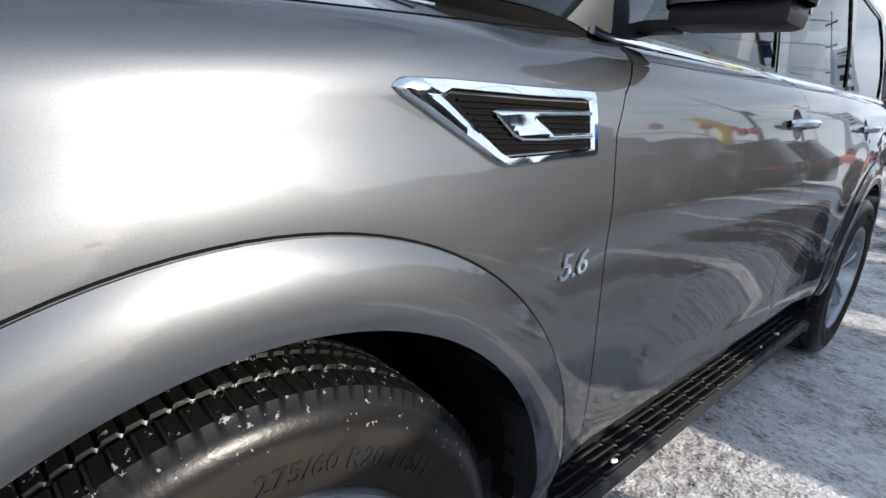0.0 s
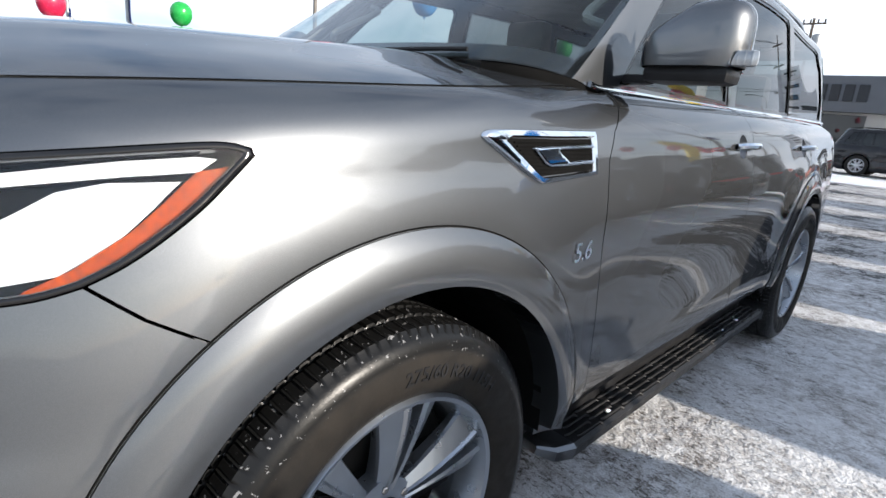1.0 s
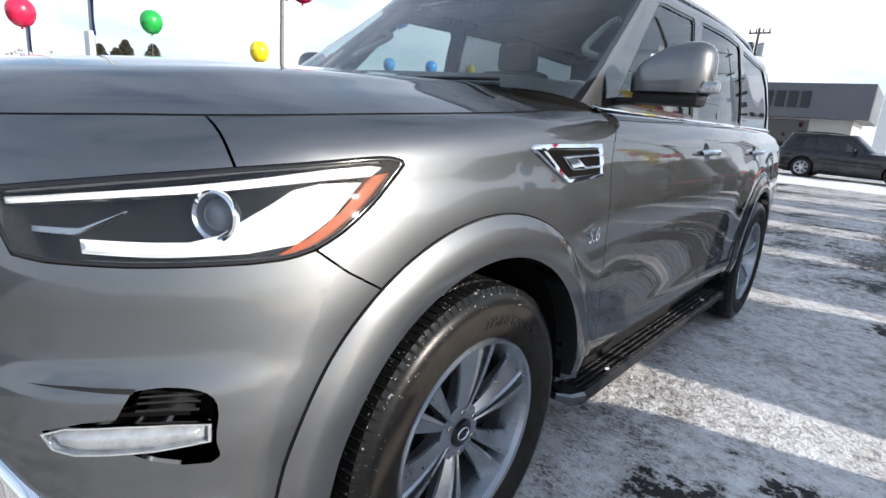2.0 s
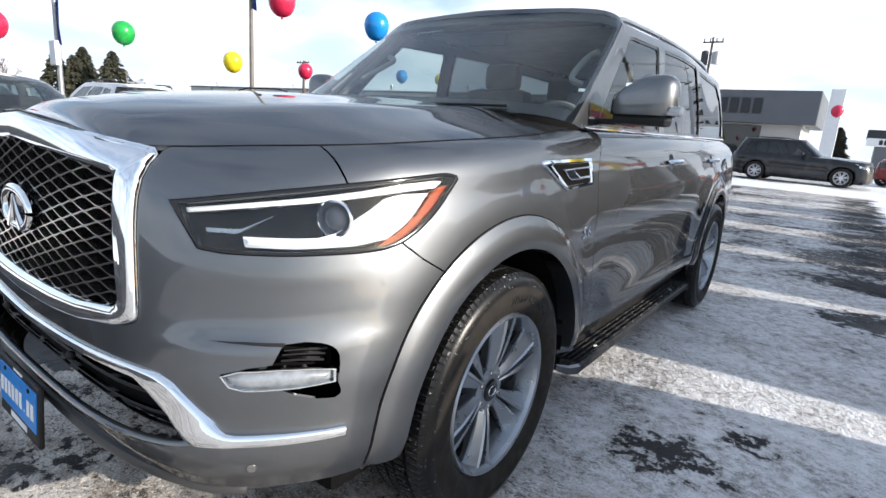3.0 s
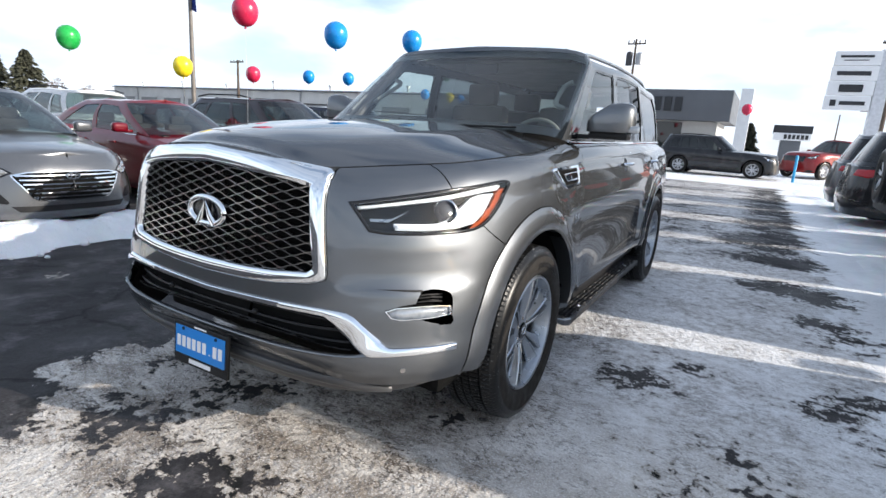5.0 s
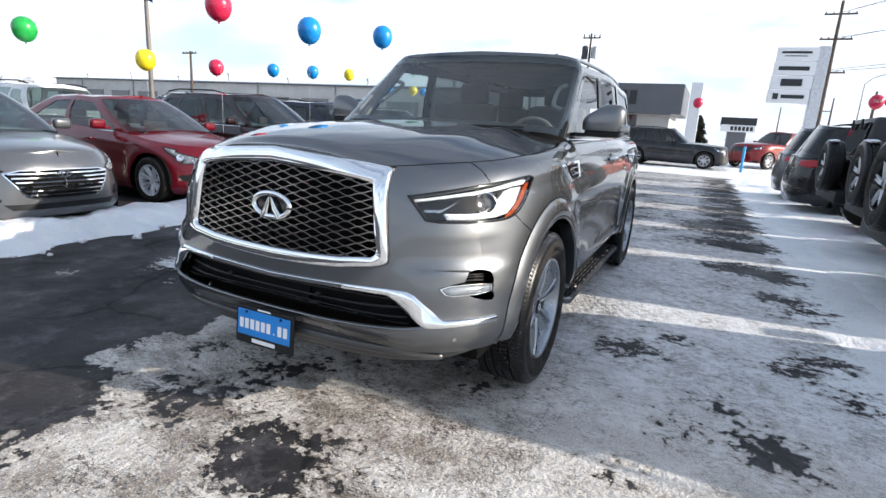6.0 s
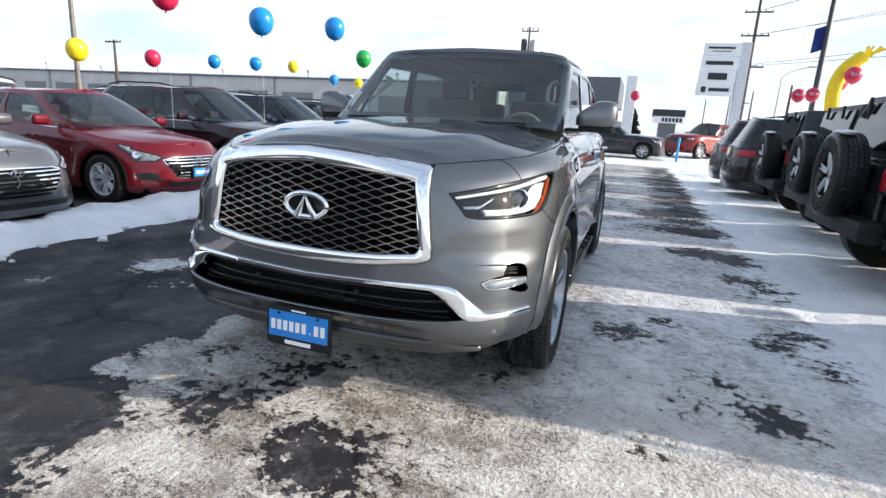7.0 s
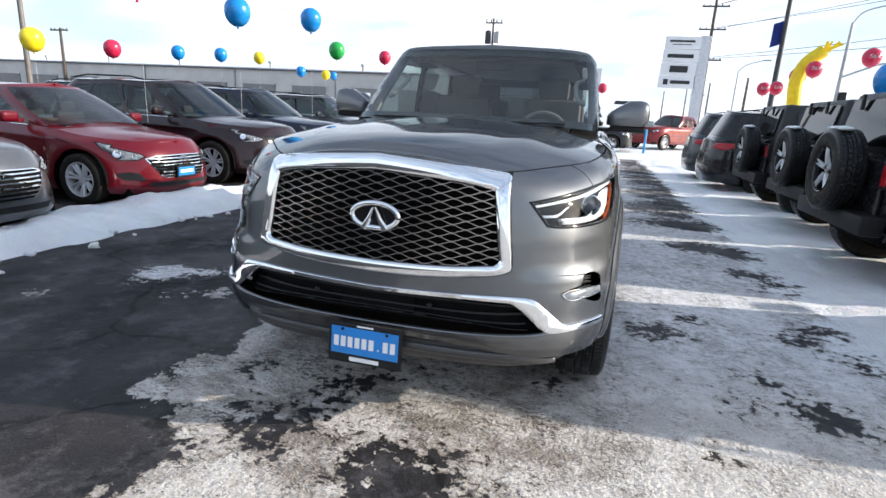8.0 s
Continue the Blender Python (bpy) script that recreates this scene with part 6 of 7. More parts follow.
    panel(gh, [(u, 0.93) for u in np.linspace(-0.74, 0.74, 10)] + [(u, 1.0) for u in np.linspace(0.74, -0.74, 10)], "roof_header", paint, car, 0.05, flange=0.0, gap=0.0)
    for s in (1, -1):
        mm = (lambda q: q) if s > 0 else mirrored
        mid = 1.0 + 2 * 0.52
        wins = [[(0.98, 0.07), (mid - 0.06, 0.07), (mid - 0.06, 0.86), (1.10, 0.84)], [(mid + 0.06, 0.07), (2.90, 0.09), (2.80, 0.83), (mid + 0.06, 0.86)]]
        if not sed:
            wins = [[(0.98, 0.07), (1.75, 0.07), (1.75, 0.86), (1.10, 0.84)], [(1.83, 0.07), (2.55, 0.09), (2.55, 0.85), (1.83, 0.86)], [(2.63, 0.10), (3.14, 0.14), (3.06, 0.80), (2.63, 0.84)]]
        panel(gh, mm([(u, 0.0) for u in np.linspace(0.74, 3.30, 26)] + [(u, 1.0) for u in np.linspace(3.30, 0.74, 26)]), "window_frame", paint, car, 0.07, flange=0.01, gap=0.0, holes=[mm(q) for q in wins], edge=0.05)
        for q in wins:
            g = panel(gh, mm(q), "side_window", gl, car, 0.12, lift=-0.006, flange=0.0, gap=0.0)
            g.visible_shadow = False
        bm = bmesh.new()
        sweep(bm, [gh.at(s * u, 0.02) + Vector((s * 0.004, 0, 0)) for u in np.linspace(1.02, 3.1, 20)], round_section(0.010, 0.014, 6))
        part("belt_moulding", bm, CHROME if near else BLACK_PLASTIC, car)
        if rails:
            bm = bmesh.new()
            sweep(bm, [(s * w * 0.62, y, top - 0.02 + (0.03 if 0 < k < 5 else -0.02)) for k, y in enumerate(np.linspace(roof0 + 0.1, roof1 - 0.2, 6))], round_section(0.03, 0.03, 6))
            part("roof_rail", bm, BLACK_PLASTIC, car)
    g1 = panel(gh, [(u, 0.12) for u in np.linspace(3.3, 4.0, 8)] + [(u, 0.90) for u in np.linspace(4.0, 3.3, 8)], "rear_window", gl, car, 0.1, flange=0.0, gap=0.0)
    g2 = panel(gh, [(-u, 0.90) for u in np.linspace(3.3, 4.0, 8)] + [(-u, 0.12) for u in np.linspace(4.0, 3.3, 8)], "rear_window", gl, car, 0.1, flange=0.0, gap=0.0)
    g1.visible_shadow = g2.visible_shadow = False
    for s in (1, -1):
        mm = (lambda q: q) if s > 0 else mirrored
        panel(gh, mm([(u, 0.0) for u in np.linspace(3.3, 4.0, 8)] + [(u, 0.12) for u in np.linspace(4.0, 3.3, 8)]), "tail_panel", paint, car, 0.1, flange=0.0, gap=0.0)
        panel(gh, mm([(u, 0.90) for u in np.linspace(3.3, 4.0, 8)] + [(u, 1.0) for u in np.linspace(4.0, 3.3, 8)]), "tail_header", paint, car, 0.1, flange=0.0, gap=0.0)
    cap_mesh(Cap(gh, curve([(roof0 - 0.7, 0.0), (roof0 - 0.4, 0.025), (roof0, 0.035), (roof1, 0.03), (back, 0.0)]), 2.2), 0.03, 3.97, "roof", paint, car, 40, 8, lift=0.001)
    # nose details
    if grille == "wide":
        go = [skin.front(x, z) for x, z in spline([(-w * 0.44, 0.648), (0, 0.655), (w * 0.44, 0.648)], 6)] + [skin.front(w * 0.585, 0.615), skin.front(w * 0.575, 0.585), skin.front(w * 0.42, 0.385)] + [skin.front(x, z) for x, z in spline([(w * 0.36, 0.362), (0, 0.355), (-w * 0.36, 0.362)], 6)] + [skin.front(-w * 0.42, 0.385), skin.front(-w * 0.575, 0.585), skin.front(-w * 0.585, 0.615)]
        panel(skin, clean(go[::-1]), "grille_backing", CAVITY, car, 0.05, lift=0.003, flange=0.0)
        inner = [(u / skin.su, v / skin.sv) for u, v in shrink([(u * skin.su, v * skin.sv) for u, v in clean(go[::-1])], 0.016)]
        panel(skin, clean(go[::-1]), "grille_surround", CHROME, car, 0.03, lift=0.006, flange=0.02, holes=(inner,), edge=0.03, label="chrome grille surround")
        for k in range(6):
            z = 0.392 + 0.042 * k
            lim = w * (0.415 + 0.026 * k)
            ln = [skin.front(x, z) for x in np.linspace(-lim, lim, 14)] + [skin.front(x, z + 0.014) for x in np.linspace(lim, -lim, 14)]
            panel(skin, ln, "grille_bar", CHROME, car, 0.04, lift=0.012, flange=0.012, gap=0.0)
        bm = bmesh.new()
        p = skin.at(0, skin.front(0.001, 0.605)[1])
        sweep(bm, [(p.x + 0.062 * math.cos(a), p.y - 0.025, p.z + 0.032 * math.sin(a)) for a in [2 * math.pi * i / 24 for i in range(24)]], round_section(0.012, 0.012, 6), up=(0, 1, 0), closed=True)
        for q in (-0.022, 0.022):
            sweep(bm, [(p.x + q - 0.008, p.y - 0.026, p.z - 0.024), (p.x + q + 0.008, p.y - 0.026, p.z + 0.024)], round_section(0.010, 0.010, 6), up=(0, 1, 0))
        part("oval_emblem", bm, CHROME, car, smooth=True)
        low_in = [skin.front(x, 0.315) for x in np.linspace(-w * 0.62, w * 0.62, 12)] + [skin.front(x, 0.255) for x in np.linspace(w * 0.55, -w * 0.55, 12)]
        panel(skin, low_in[::-1], "lower_intake", BLACK_PLASTIC, car, 0.05, lift=0.004, flange=0.01)
    if grille == "dark":
        go = [skin.front(x, nose_h - 0.10) for x in np.linspace(-w * 0.55, w * 0.55, 10)] + [skin.front(x, nose_h - 0.36) for x in np.linspace(w * 0.5, -w * 0.5, 10)]
        panel(skin, go[::-1], "grille_backing", GLOSS_BLACK, car, 0.05, lift=0.006, flange=0.01)
    if plate:
        pp = skin.at(0, skin.front(0.001, 0.44)[1])
        hold = part("plate_holder", box((0.32, 0.02, 0.16), (0.0, pp.y - 0.03, 0.43), 0.006), BLACK_PLASTIC, car)
        part("plate_face", box((0.29, 0.006, 0.11), (0.0, pp.y - 0.042, 0.435), 0.002), PLATE_BLUE, hold, "plain blue dealer plate")
        part("white_bar", box((0.23, 0.004, 0.04), (0.0, pp.y - 0.046, 0.437), 0.001), WHITE_PAINT, hold)
    part("underbody", box((W * 0.8, L * 0.86, 0.16), (0, base / 2, clearance + 0.06), 0.03), CAVITY, car)
    if near:
        part("dashboard", box((W * 0.72, 0.4, 0.16), (0, cowl - 0.05, belt - 0.06), 0.05), BLACK_PLASTIC, car)
        for sx in (-1, 1):
            for sy in (cowl + 0.62, cowl + 1.42):
                st = new("seat")
                st.parent = car
                part("cushion", box((0.46, 0.46, 0.14), (sx * w * 0.42, sy, 0.52), 0.04), DARK_CLOTH, st)
                part("backrest", box((0.44, 0.13, 0.56), (sx * w * 0.42, sy + 0.26, 0.83), 0.05), DARK_CLOTH, st)
                part("headrest", box((0.24, 0.09, 0.15), (sx * w * 0.42, sy + 0.3, 1.17), 0.035), DARK_CLOTH, st)
    return car


RED_PAINT = car_paint("red_paint", (0.145, 0.0015, 0.010), 0.12, 0.36, 0.0)
SILVER_PAINT = car_paint("silver_grey_paint", (0.18, 0.185, 0.195), 0.7, 0.30)
MAROON_PAINT = car_paint("maroon_paint", (0.014, 0.003, 0.005), 0.1, 0.35, 0.0)
NAVY_PAINT = car_paint("navy_paint", (0.006, 0.010, 0.030), 0.1, 0.35, 0.0)
SLATE_PAINT = car_paint("slate_paint", (0.055, 0.058, 0.065), 0.5, 0.3, 0.10)
GRAPHITE_PAINT = car_paint("dark_graphite_paint", (0.016, 0.016, 0.019), 0.4, 0.3, 0.08)
BLACK_PAINT = car_paint("black_paint", (0.010, 0.010, 0.012), 0.2, 0.28, 0.05)
WHITE_CAR = car_paint("white_car_paint", (0.78, 0.78, 0.78), 0.0, 0.35, 0.03)
SCARLET_PAINT = car_paint("scarlet_paint", (0.21, 0.006, 0.008), 0.2, 0.3, 0.10)

FACE_LANE = 90      # nose towards +x
sedan = dict(L=4.40, W=1.73, Hh=1.49, base=2.58, overhang=0.84, belt=0.95, nose_h=0.80, cowl=0.62, roof0=1.52, roof1=2.85, back=3.70, wheel_r=0.325, clearance=0.17)
make_car("sedan", pose(-5.33, 3.06, 0, 0, 0, FACE_LANE), "glossy dark red sedan nosed into a snow bank", RED_PAINT, group="cars in the left row", plate=True, **sedan)
make_car("sedan", pose(-5.16, 0.58, 0, 0, 0, FACE_LANE), "silver grey sedan nosed into a snow bank", SILVER_PAINT, group="cars in the left row", **sedan)
crossover = dict(L=4.75, W=1.92, Hh=1.70, base=2.85, overhang=0.93, belt=1.06, nose_h=0.94, cowl=0.66, roof0=1.45, roof1=3.35, back=3.78, wheel_r=0.36, kind_of="suv", grille="dark", rails=True)
make_car("crossover", pose(-5.38, 5.62, 0, 0, 0, FACE_LANE), "dark maroon crossover with chrome window trim", MAROON_PAINT, group="cars in the left row", **crossover)
make_car("crossover", pose(-5.8, 8.5, 0, 0, 0, FACE_LANE), "dark navy crossover with tinted windows", NAVY_PAINT, group="cars in the left row", near=False, **crossover)
make_car("crossover", pose(-5.9, 12.0, 0, 0, 0, FACE_LANE), "dark crossover with a roof rack", SLATE_PAINT, group="cars in the left row", near=False, **crossover)
make_car("crossover", pose(-14.4, 4.4, 0, 0, 0, FACE_LANE + 180), "white SUV with a roof rack in the back row", WHITE_CAR, group="cars in the back row", near=False, **crossover)
make_car("sedan", pose(-14.0, 1.3, 0, 0, 0, FACE_LANE + 180), "white sedan in the back row", WHITE_CAR, group="cars in the back row", near=False, **sedan)
make_car("crossover", pose(-14.6, 8.8, 0, 0, 0, FACE_LANE + 180), "dark crossover in the back row", BLACK_PAINT, group="cars in the back row", near=False, **crossover)
make_car("crossover", pose(-14.6, 14.5, 0, 0, 0, FACE_LANE + 180), "dark slate crossover in the back row", SLATE_PAINT, group="cars in the back row", near=False, **crossover)


# ---- the row of off-roaders with spare wheels ----
DARK_PANE = plain("dark_pane", (0.012, 0.014, 0.016), 0.06)
OFFROAD_BLACK = plain("satin_black_body", (0.016, 0.016, 0.018), 0.28, 0, 0.2, 5)
HARDTOP = plain("grained_hardtop", (0.022, 0.023, 0.025), 0.5, 0, 0.2, 6, 0.2, 200)


def make_offroader(m, label):
    """A boxy off-roader with its tail towards -y and its rear face at y 0: tub, hard top, gate, spare wheel, lamps, bumper."""
    car = thing("off_roader", m, label, "car", "off-roaders in the right row")
    w = 0.78
    part("tub", box((1.56, 2.9, 0.72), (0, 1.48, 0.86), 0.05), OFFROAD_BLACK, car, smooth=True)
    part("bonnet", box((1.46, 1.25, 0.22), (0, 3.45, 1.10), 0.06), OFFROAD_BLACK, car, smooth=True)
    part("grille_panel", box((1.40, 0.08, 0.5), (0, 4.08, 0.94), 0.02), OFFROAD_BLACK, car)
    # hard top: a tapered shell with recessed panes
    bm = bmesh.new()
    top = [(-w, 0.03, 1.20), (w, 0.03, 1.20), (w, 2.45, 1.20), (-w, 2.45, 1.20), (-w * 0.86, 0.13, 1.80), (w * 0.86, 0.13, 1.80), (w * 0.86, 2.0, 1.80), (-w * 0.86, 2.0, 1.80)]
    vs = [bm.verts.new(p) for p in top]
    for f in ((0, 1, 5, 4), (1, 2, 6, 5), (2, 3, 7, 6), (3, 0, 4, 7), (4, 5, 6, 7), (3, 2, 1, 0)):
        bm.faces.new([vs[i] for i in f])
    bmesh.ops.bevel(bm, geom=bm.edges[:], offset=0.055, segments=3, profile=0.6, affect="EDGES")
    part("hard_top", bm, HARDTOP, car, "black hard top", True)
    part("rear_pane", box((1.22, 0.02, 0.46), (0, 0, 0), 0.008, pose(0, 0.055, 1.50, -9.5)), GLASS_DARK, car, "tinted rear window")
    for s in (1, -1):
        for y0, y1 in ((0.30, 1.0), (1.15, 1.95)):
            part("side_pane", box((0.02, y1 - y0, 0.40), (0, 0, 0), 0.008, pose(s * 0.735, (y0 + y1) / 2, 1.50, 0, -s * 10.5)), DARK_PANE, car)
        part("pane_hinge", box((0.05, 0.03, 0.16), (s * 0.30, 0.045, 1.70), 0.012), BLACK_PLASTIC, car)
        # flared arches
        for yc in (0.62, 3.40):
            bm = bmesh.new()
            sweep(bm, [(s * 0.86, yc + 0.52 * math.cos(a), 0.42 + 0.47 * math.sin(a)) for a in np.linspace(0.05, math.pi - 0.05, 14)], [(-0.11, -0.025), (0.11, -0.02), (0.11, 0.02), (-0.11, 0.03)], up=(1, 0, 0))
            part("wheel_flare", bm, BLACK_PLASTIC, car)
            make_wheel("wheel", pose(s * 0.80, yc, 0.41, 0, 0, 0 if s > 0 else 180), car, 0.41, 0.225, 0.26, 5, 2, 44, rough_terrain=True, star=True)
        lamp_ob = part("tail_lamp", box((0.13, 0.07, 0.24), (s * 0.70, -0.01, 1.03), 0.012), BLACK_PLASTIC, car)
        part("red_lens", box((0.09, 0.02, 0.18), (s * 0.70, -0.048, 1.03), 0.008), TAIL_RED, lamp_ob, "red lens")
        part("door_mirror", box((0.18, 0.08, 0.16), (s * 0.98, 2.35, 1.26), 0.03), BLACK_PLASTIC, car)
    part("gate", box((1.18, 0.05, 0.60), (0, 0.0, 0.86), 0.02), OFFROAD_BLACK, car)
    part("rear_bumper", box((1.62, 0.20, 0.18), (0, -0.09, 0.58), 0.03), BLACK_PLASTIC, car, smooth=True)
    part("bumper_snow", box((0.5, 0.10, 0.05), (-0.35, -0.08, 0.69), 0.02), SNOW, car, "strip of snow on the bumper")
    part("spare_carrier", box((0.22, 0.16, 0.22), (0.05, -0.09, 1.02), 0.03), BLACK_PLASTIC, car)
    make_wheel("spare_wheel", pose(0.05, -0.20, 1.02, 0, 0, -90), car, 0.41, 0.225, 0.26, 5, 2, 44, rough_terrain=True, star=True)
    bm = bmesh.new()
    random.seed(8)
    for k in range(7):
        bmesh.ops.create_icosphere(bm, subdivisions=2, radius=random.uniform(0.04, 0.07), matrix=Matrix.Translation((random.uniform(-0.10, 0.2), -0.20 + random.uniform(-0.06, 0.06), 1.425)) @ Matrix.Diagonal((1.4, 1, 0.45, 1)))
    part("snow_cap", bm, SNOW, car, "snow on the spare tyre", True)
    part("chassis", box((1.2, 3.6, 0.18), (0, 1.9, 0.45), 0.03), CAVITY, car)
    part("windscreen", box((1.30, 0.03, 0.55), (0, 0, 0), 0.02, pose(0, 2.32, 1.48, 26)), DARK_PANE, car)
    return car


first = make_offroader(pose(3.34, 3.39, 0, 0, 0, -90), "black off-roader with a spare wheel on its tailgate, dusted with snow")
for x, y in ((3.62, 5.72), (3.61, 8.02)):
    copy_thing(first, pose(x, y, 0, 0, 0, -90))

wagon = dict(L=5.10, W=1.93, Hh=1.78, base=3.04, overhang=0.92, belt=1.08, nose_h=0.98, cowl=1.15, roof0=1.8, roof1=3.75, back=4.05, wheel_r=0.38, kind_of="suv", grille="dark", rails=True, tail_lamps=True, near=False, glass=GLASS_DARK)
make_car("wagon", pose(7.28, 10.7, 0, 0, 0, 90), "glossy black family SUV with red tail lamps", BLACK_PAINT, group="cars in the right row", **wagon)
make_car("wagon", pose(7.45, 0.95, 0, 0, 0, 90), "black family SUV standing beside the off-roaders", BLACK_PAINT, group="cars in the right row", **wagon)
make_car("wagon", pose(7.30, 13.3, 0, 0, 0, 90), "grey family SUV with red tail lamps", SLATE_PAINT, group="cars in the right row", **wagon)
make_car("wagon", pose(1.5, 25.5, 0, 0, 0, 84), "dark grey SUV standing across the end of the lane", GRAPHITE_PAINT, **{**wagon, "tail_lamps": False})
make_car("pickup", pose(3.57, 29.9, 0, 0, 0, -40), "red pickup truck facing the lane", SCARLET_PAINT, L=5.9, W=2.05, Hh=1.95, base=3.7, overhang=0.95, belt=1.25, nose_h=1.18, cowl=1.30, roof0=2.0, roof1=3.2, back=3.6, wheel_r=0.42, kind_of="suv", grille="dark", near=False, glass=GLASS_DARK, clearance=0.32)


# ---- buildings, signs, poles, balloons ----
GREY_PANEL = plain("grey_metal_cladding", (0.105, 0.112, 0.125), 0.5, 0.2, 0.08, 0.6)
PALE_WALL = plain("pale_block_wall", (0.50, 0.495, 0.48), 0.8, 0, 0.1, 0.8, 0.2, 12)
DARK_LETTER = plain("dark_letter", (0.014, 0.016, 0.02), 0.5)
DOOR_GREY = plain("roller_door_grey", (0.20, 0.20, 0.20), 0.6, 0, 0.08)
STEEL = plain("galvanised_steel", (0.34, 0.35, 0.36), 0.45, 0.7, 0.12)
TIMBER = plain("pole_timber", (0.085, 0.065, 0.05), 0.85, 0, 0.2)
SIGN_WHITE = plain("sign_white", (0.72, 0.73, 0.74), 0.4, 0, 0.03)
BLUE_POST = plain("blue_post_paint", (0.02, 0.28, 0.55), 0.45)

ware = thing("warehouse", pose(-40, 37, 0), "long pale grey warehouse with dark roller doors and a snowy roof", "building")
part("wall", box((62, 14, 4.0), (0, 7, 2.0), 0.05), PALE_WALL, ware)
part("roof", box((62.4, 14.4, 0.10), (0, 7, 4.05), 0.02), GREY_PANEL, ware, "thin grey metal roof edge")
part("roof_snow", box((62.0, 14.0, 0.10), (0, 7.0, 4.15), 0.04), SNOW, ware, "snow on the roof")
for k in range(9):
    part("downpipe", box((0.14, 0.12, 3.9), (-25.7 + 9.2 * k if k < 7 else 29.0, -0.07, 2.0), 0.02), STEEL, ware)
for k, (x, h) in enumerate(((-27, 0.5), (-19.5, 0.7), (-12, 0.5), (-3.5, 0.8), (4.0, 0.5), (13.0, 0.6), (22.0, 0.5))):
    bm = bmesh.new()
    lathe(bm, [(4.1, 0.09), (4.1 + h, 0.09), (4.12 + h, 0.20), (4.3 + h, 0.16), (4.31 + h, 0.001)], 10, "z")
    bmesh.ops.translate(bm, vec=(x, 1.5 + 0.4 * (k % 3), 0), verts=bm.verts)
    part("roof_vent", bm, STEEL, ware)
for k in range(13):
    d = part("roller_door", box((3.0, 0.12, 2.9), (-28 + 4.6 * k, -0.05, 1.45), 0.02), DOOR_GREY, ware)
    part("door_frame", box((3.2, 0.08, 0.12), (-28 + 4.6 * k, -0.06, 2.96), 0.02), PALE_WALL, d)

show = thing("showroom", pose(-6.2, 40.0, 0), "car showroom with a broad dark grey fascia and block lettering", "building")
part("fascia", box((11.0, 9.0, 2.1), (0, 4.5, 4.0), 0.04), GREY_PANEL, show)
part("wall", box((10.0, 7.5, 3.0), (-0.3, 5.0, 1.5), 0.02), PALE_WALL, show)
part("shop_window", box((7.6, 0.1, 2.75), (-1.4, 1.22, 1.45), 0.02), GLASS_DARK, show, "dark glazing")
for k in range(6):
    part("sign_letter", box((0.50 if k else 0.62, 0.12, 0.98), (0.1 + 0.70 * k - 1.5, -0.05, 4.05), 0.02), DARK_LETTER if k else BLUE_POST, show)
pil = thing("pylon", pose(0.1, 40.6, 0), "tall plain pale pylon beside the showroom", "sign")
part("slab", box((0.75, 0.5, 5.2), (0, 0, 2.6), 0.03), SIGN_WHITE, pil)

sign = thing("brand_sign", pose(5.55, 38, 0, 0, 0, 4), "tall white roadside sign with four panels of dark marks", "sign")
part("mast", box((0.62, 0.5, 7.22), (1.33, 0.1, 3.61), 0.03), plain("sign_mast_grey", (0.52, 0.54, 0.57), 0.4), sign)
for k in range(4):
    pn = part("sign_panel", box((2.25, 0.3, 0.80), (-0.16 + 0.04 * k, 0, 4.23 + 0.84 * k), 0.03), SIGN_WHITE, sign)
    bars = bmesh.new()
    if k == 0:
        add_box(bars, (0.30, 0.03, 0.36), (-0.85, -0.16, 4.23), 0.01)
        add_box(bars, (1.25, 0.03, 0.22), (0.08, -0.16, 4.23), 0.01)
    elif k == 1:
        add_box(bars, (1.15, 0.03, 0.42), (-0.12, -0.16, 4.23 + 0.84), 0.05)
    elif k == 2:
        add_box(bars, (1.65, 0.03, 0.24), (-0.12, -0.16, 4.23 + 1.68), 0.02)
    else:
        add_box(bars, (1.6, 0.03, 0.13), (-0.12, -0.16, 4.33 + 2.52), 0.01)
        add_box(bars, (1.2, 0.03, 0.05), (-0.12, -0.16, 4.12 + 2.52), 0.01)
    part("sign_bar", bars, DARK_LETTER, pn)

for p in ((2.95, 24.6), (5.55, 24.9)):
    post = thing("bollard", pose(*p, 0), "slim bright blue steel bollard", "bollard", "blue bollards")
    bm = bmesh.new()
    lathe(bm, [(-0.02, 0.055), (1.08, 0.055), (1.12, 0.04), (1.13, 0.001)], 16, "z")
    part("tube", bm, BLUE_POST, post, smooth=True)

BALLOONS = {"yellow": plain("yellow_balloon", (0.80, 0.62, 0.02), 0.25), "red": plain("red_balloon", (0.55, 0.02, 0.07), 0.25), "blue": plain("blue_balloon", (0.01, 0.22, 0.60), 0.25), "green": plain("green_balloon", (0.02, 0.33, 0.06), 0.25)}
STRING = plain("white_string", (0.6, 0.6, 0.6), 0.7)


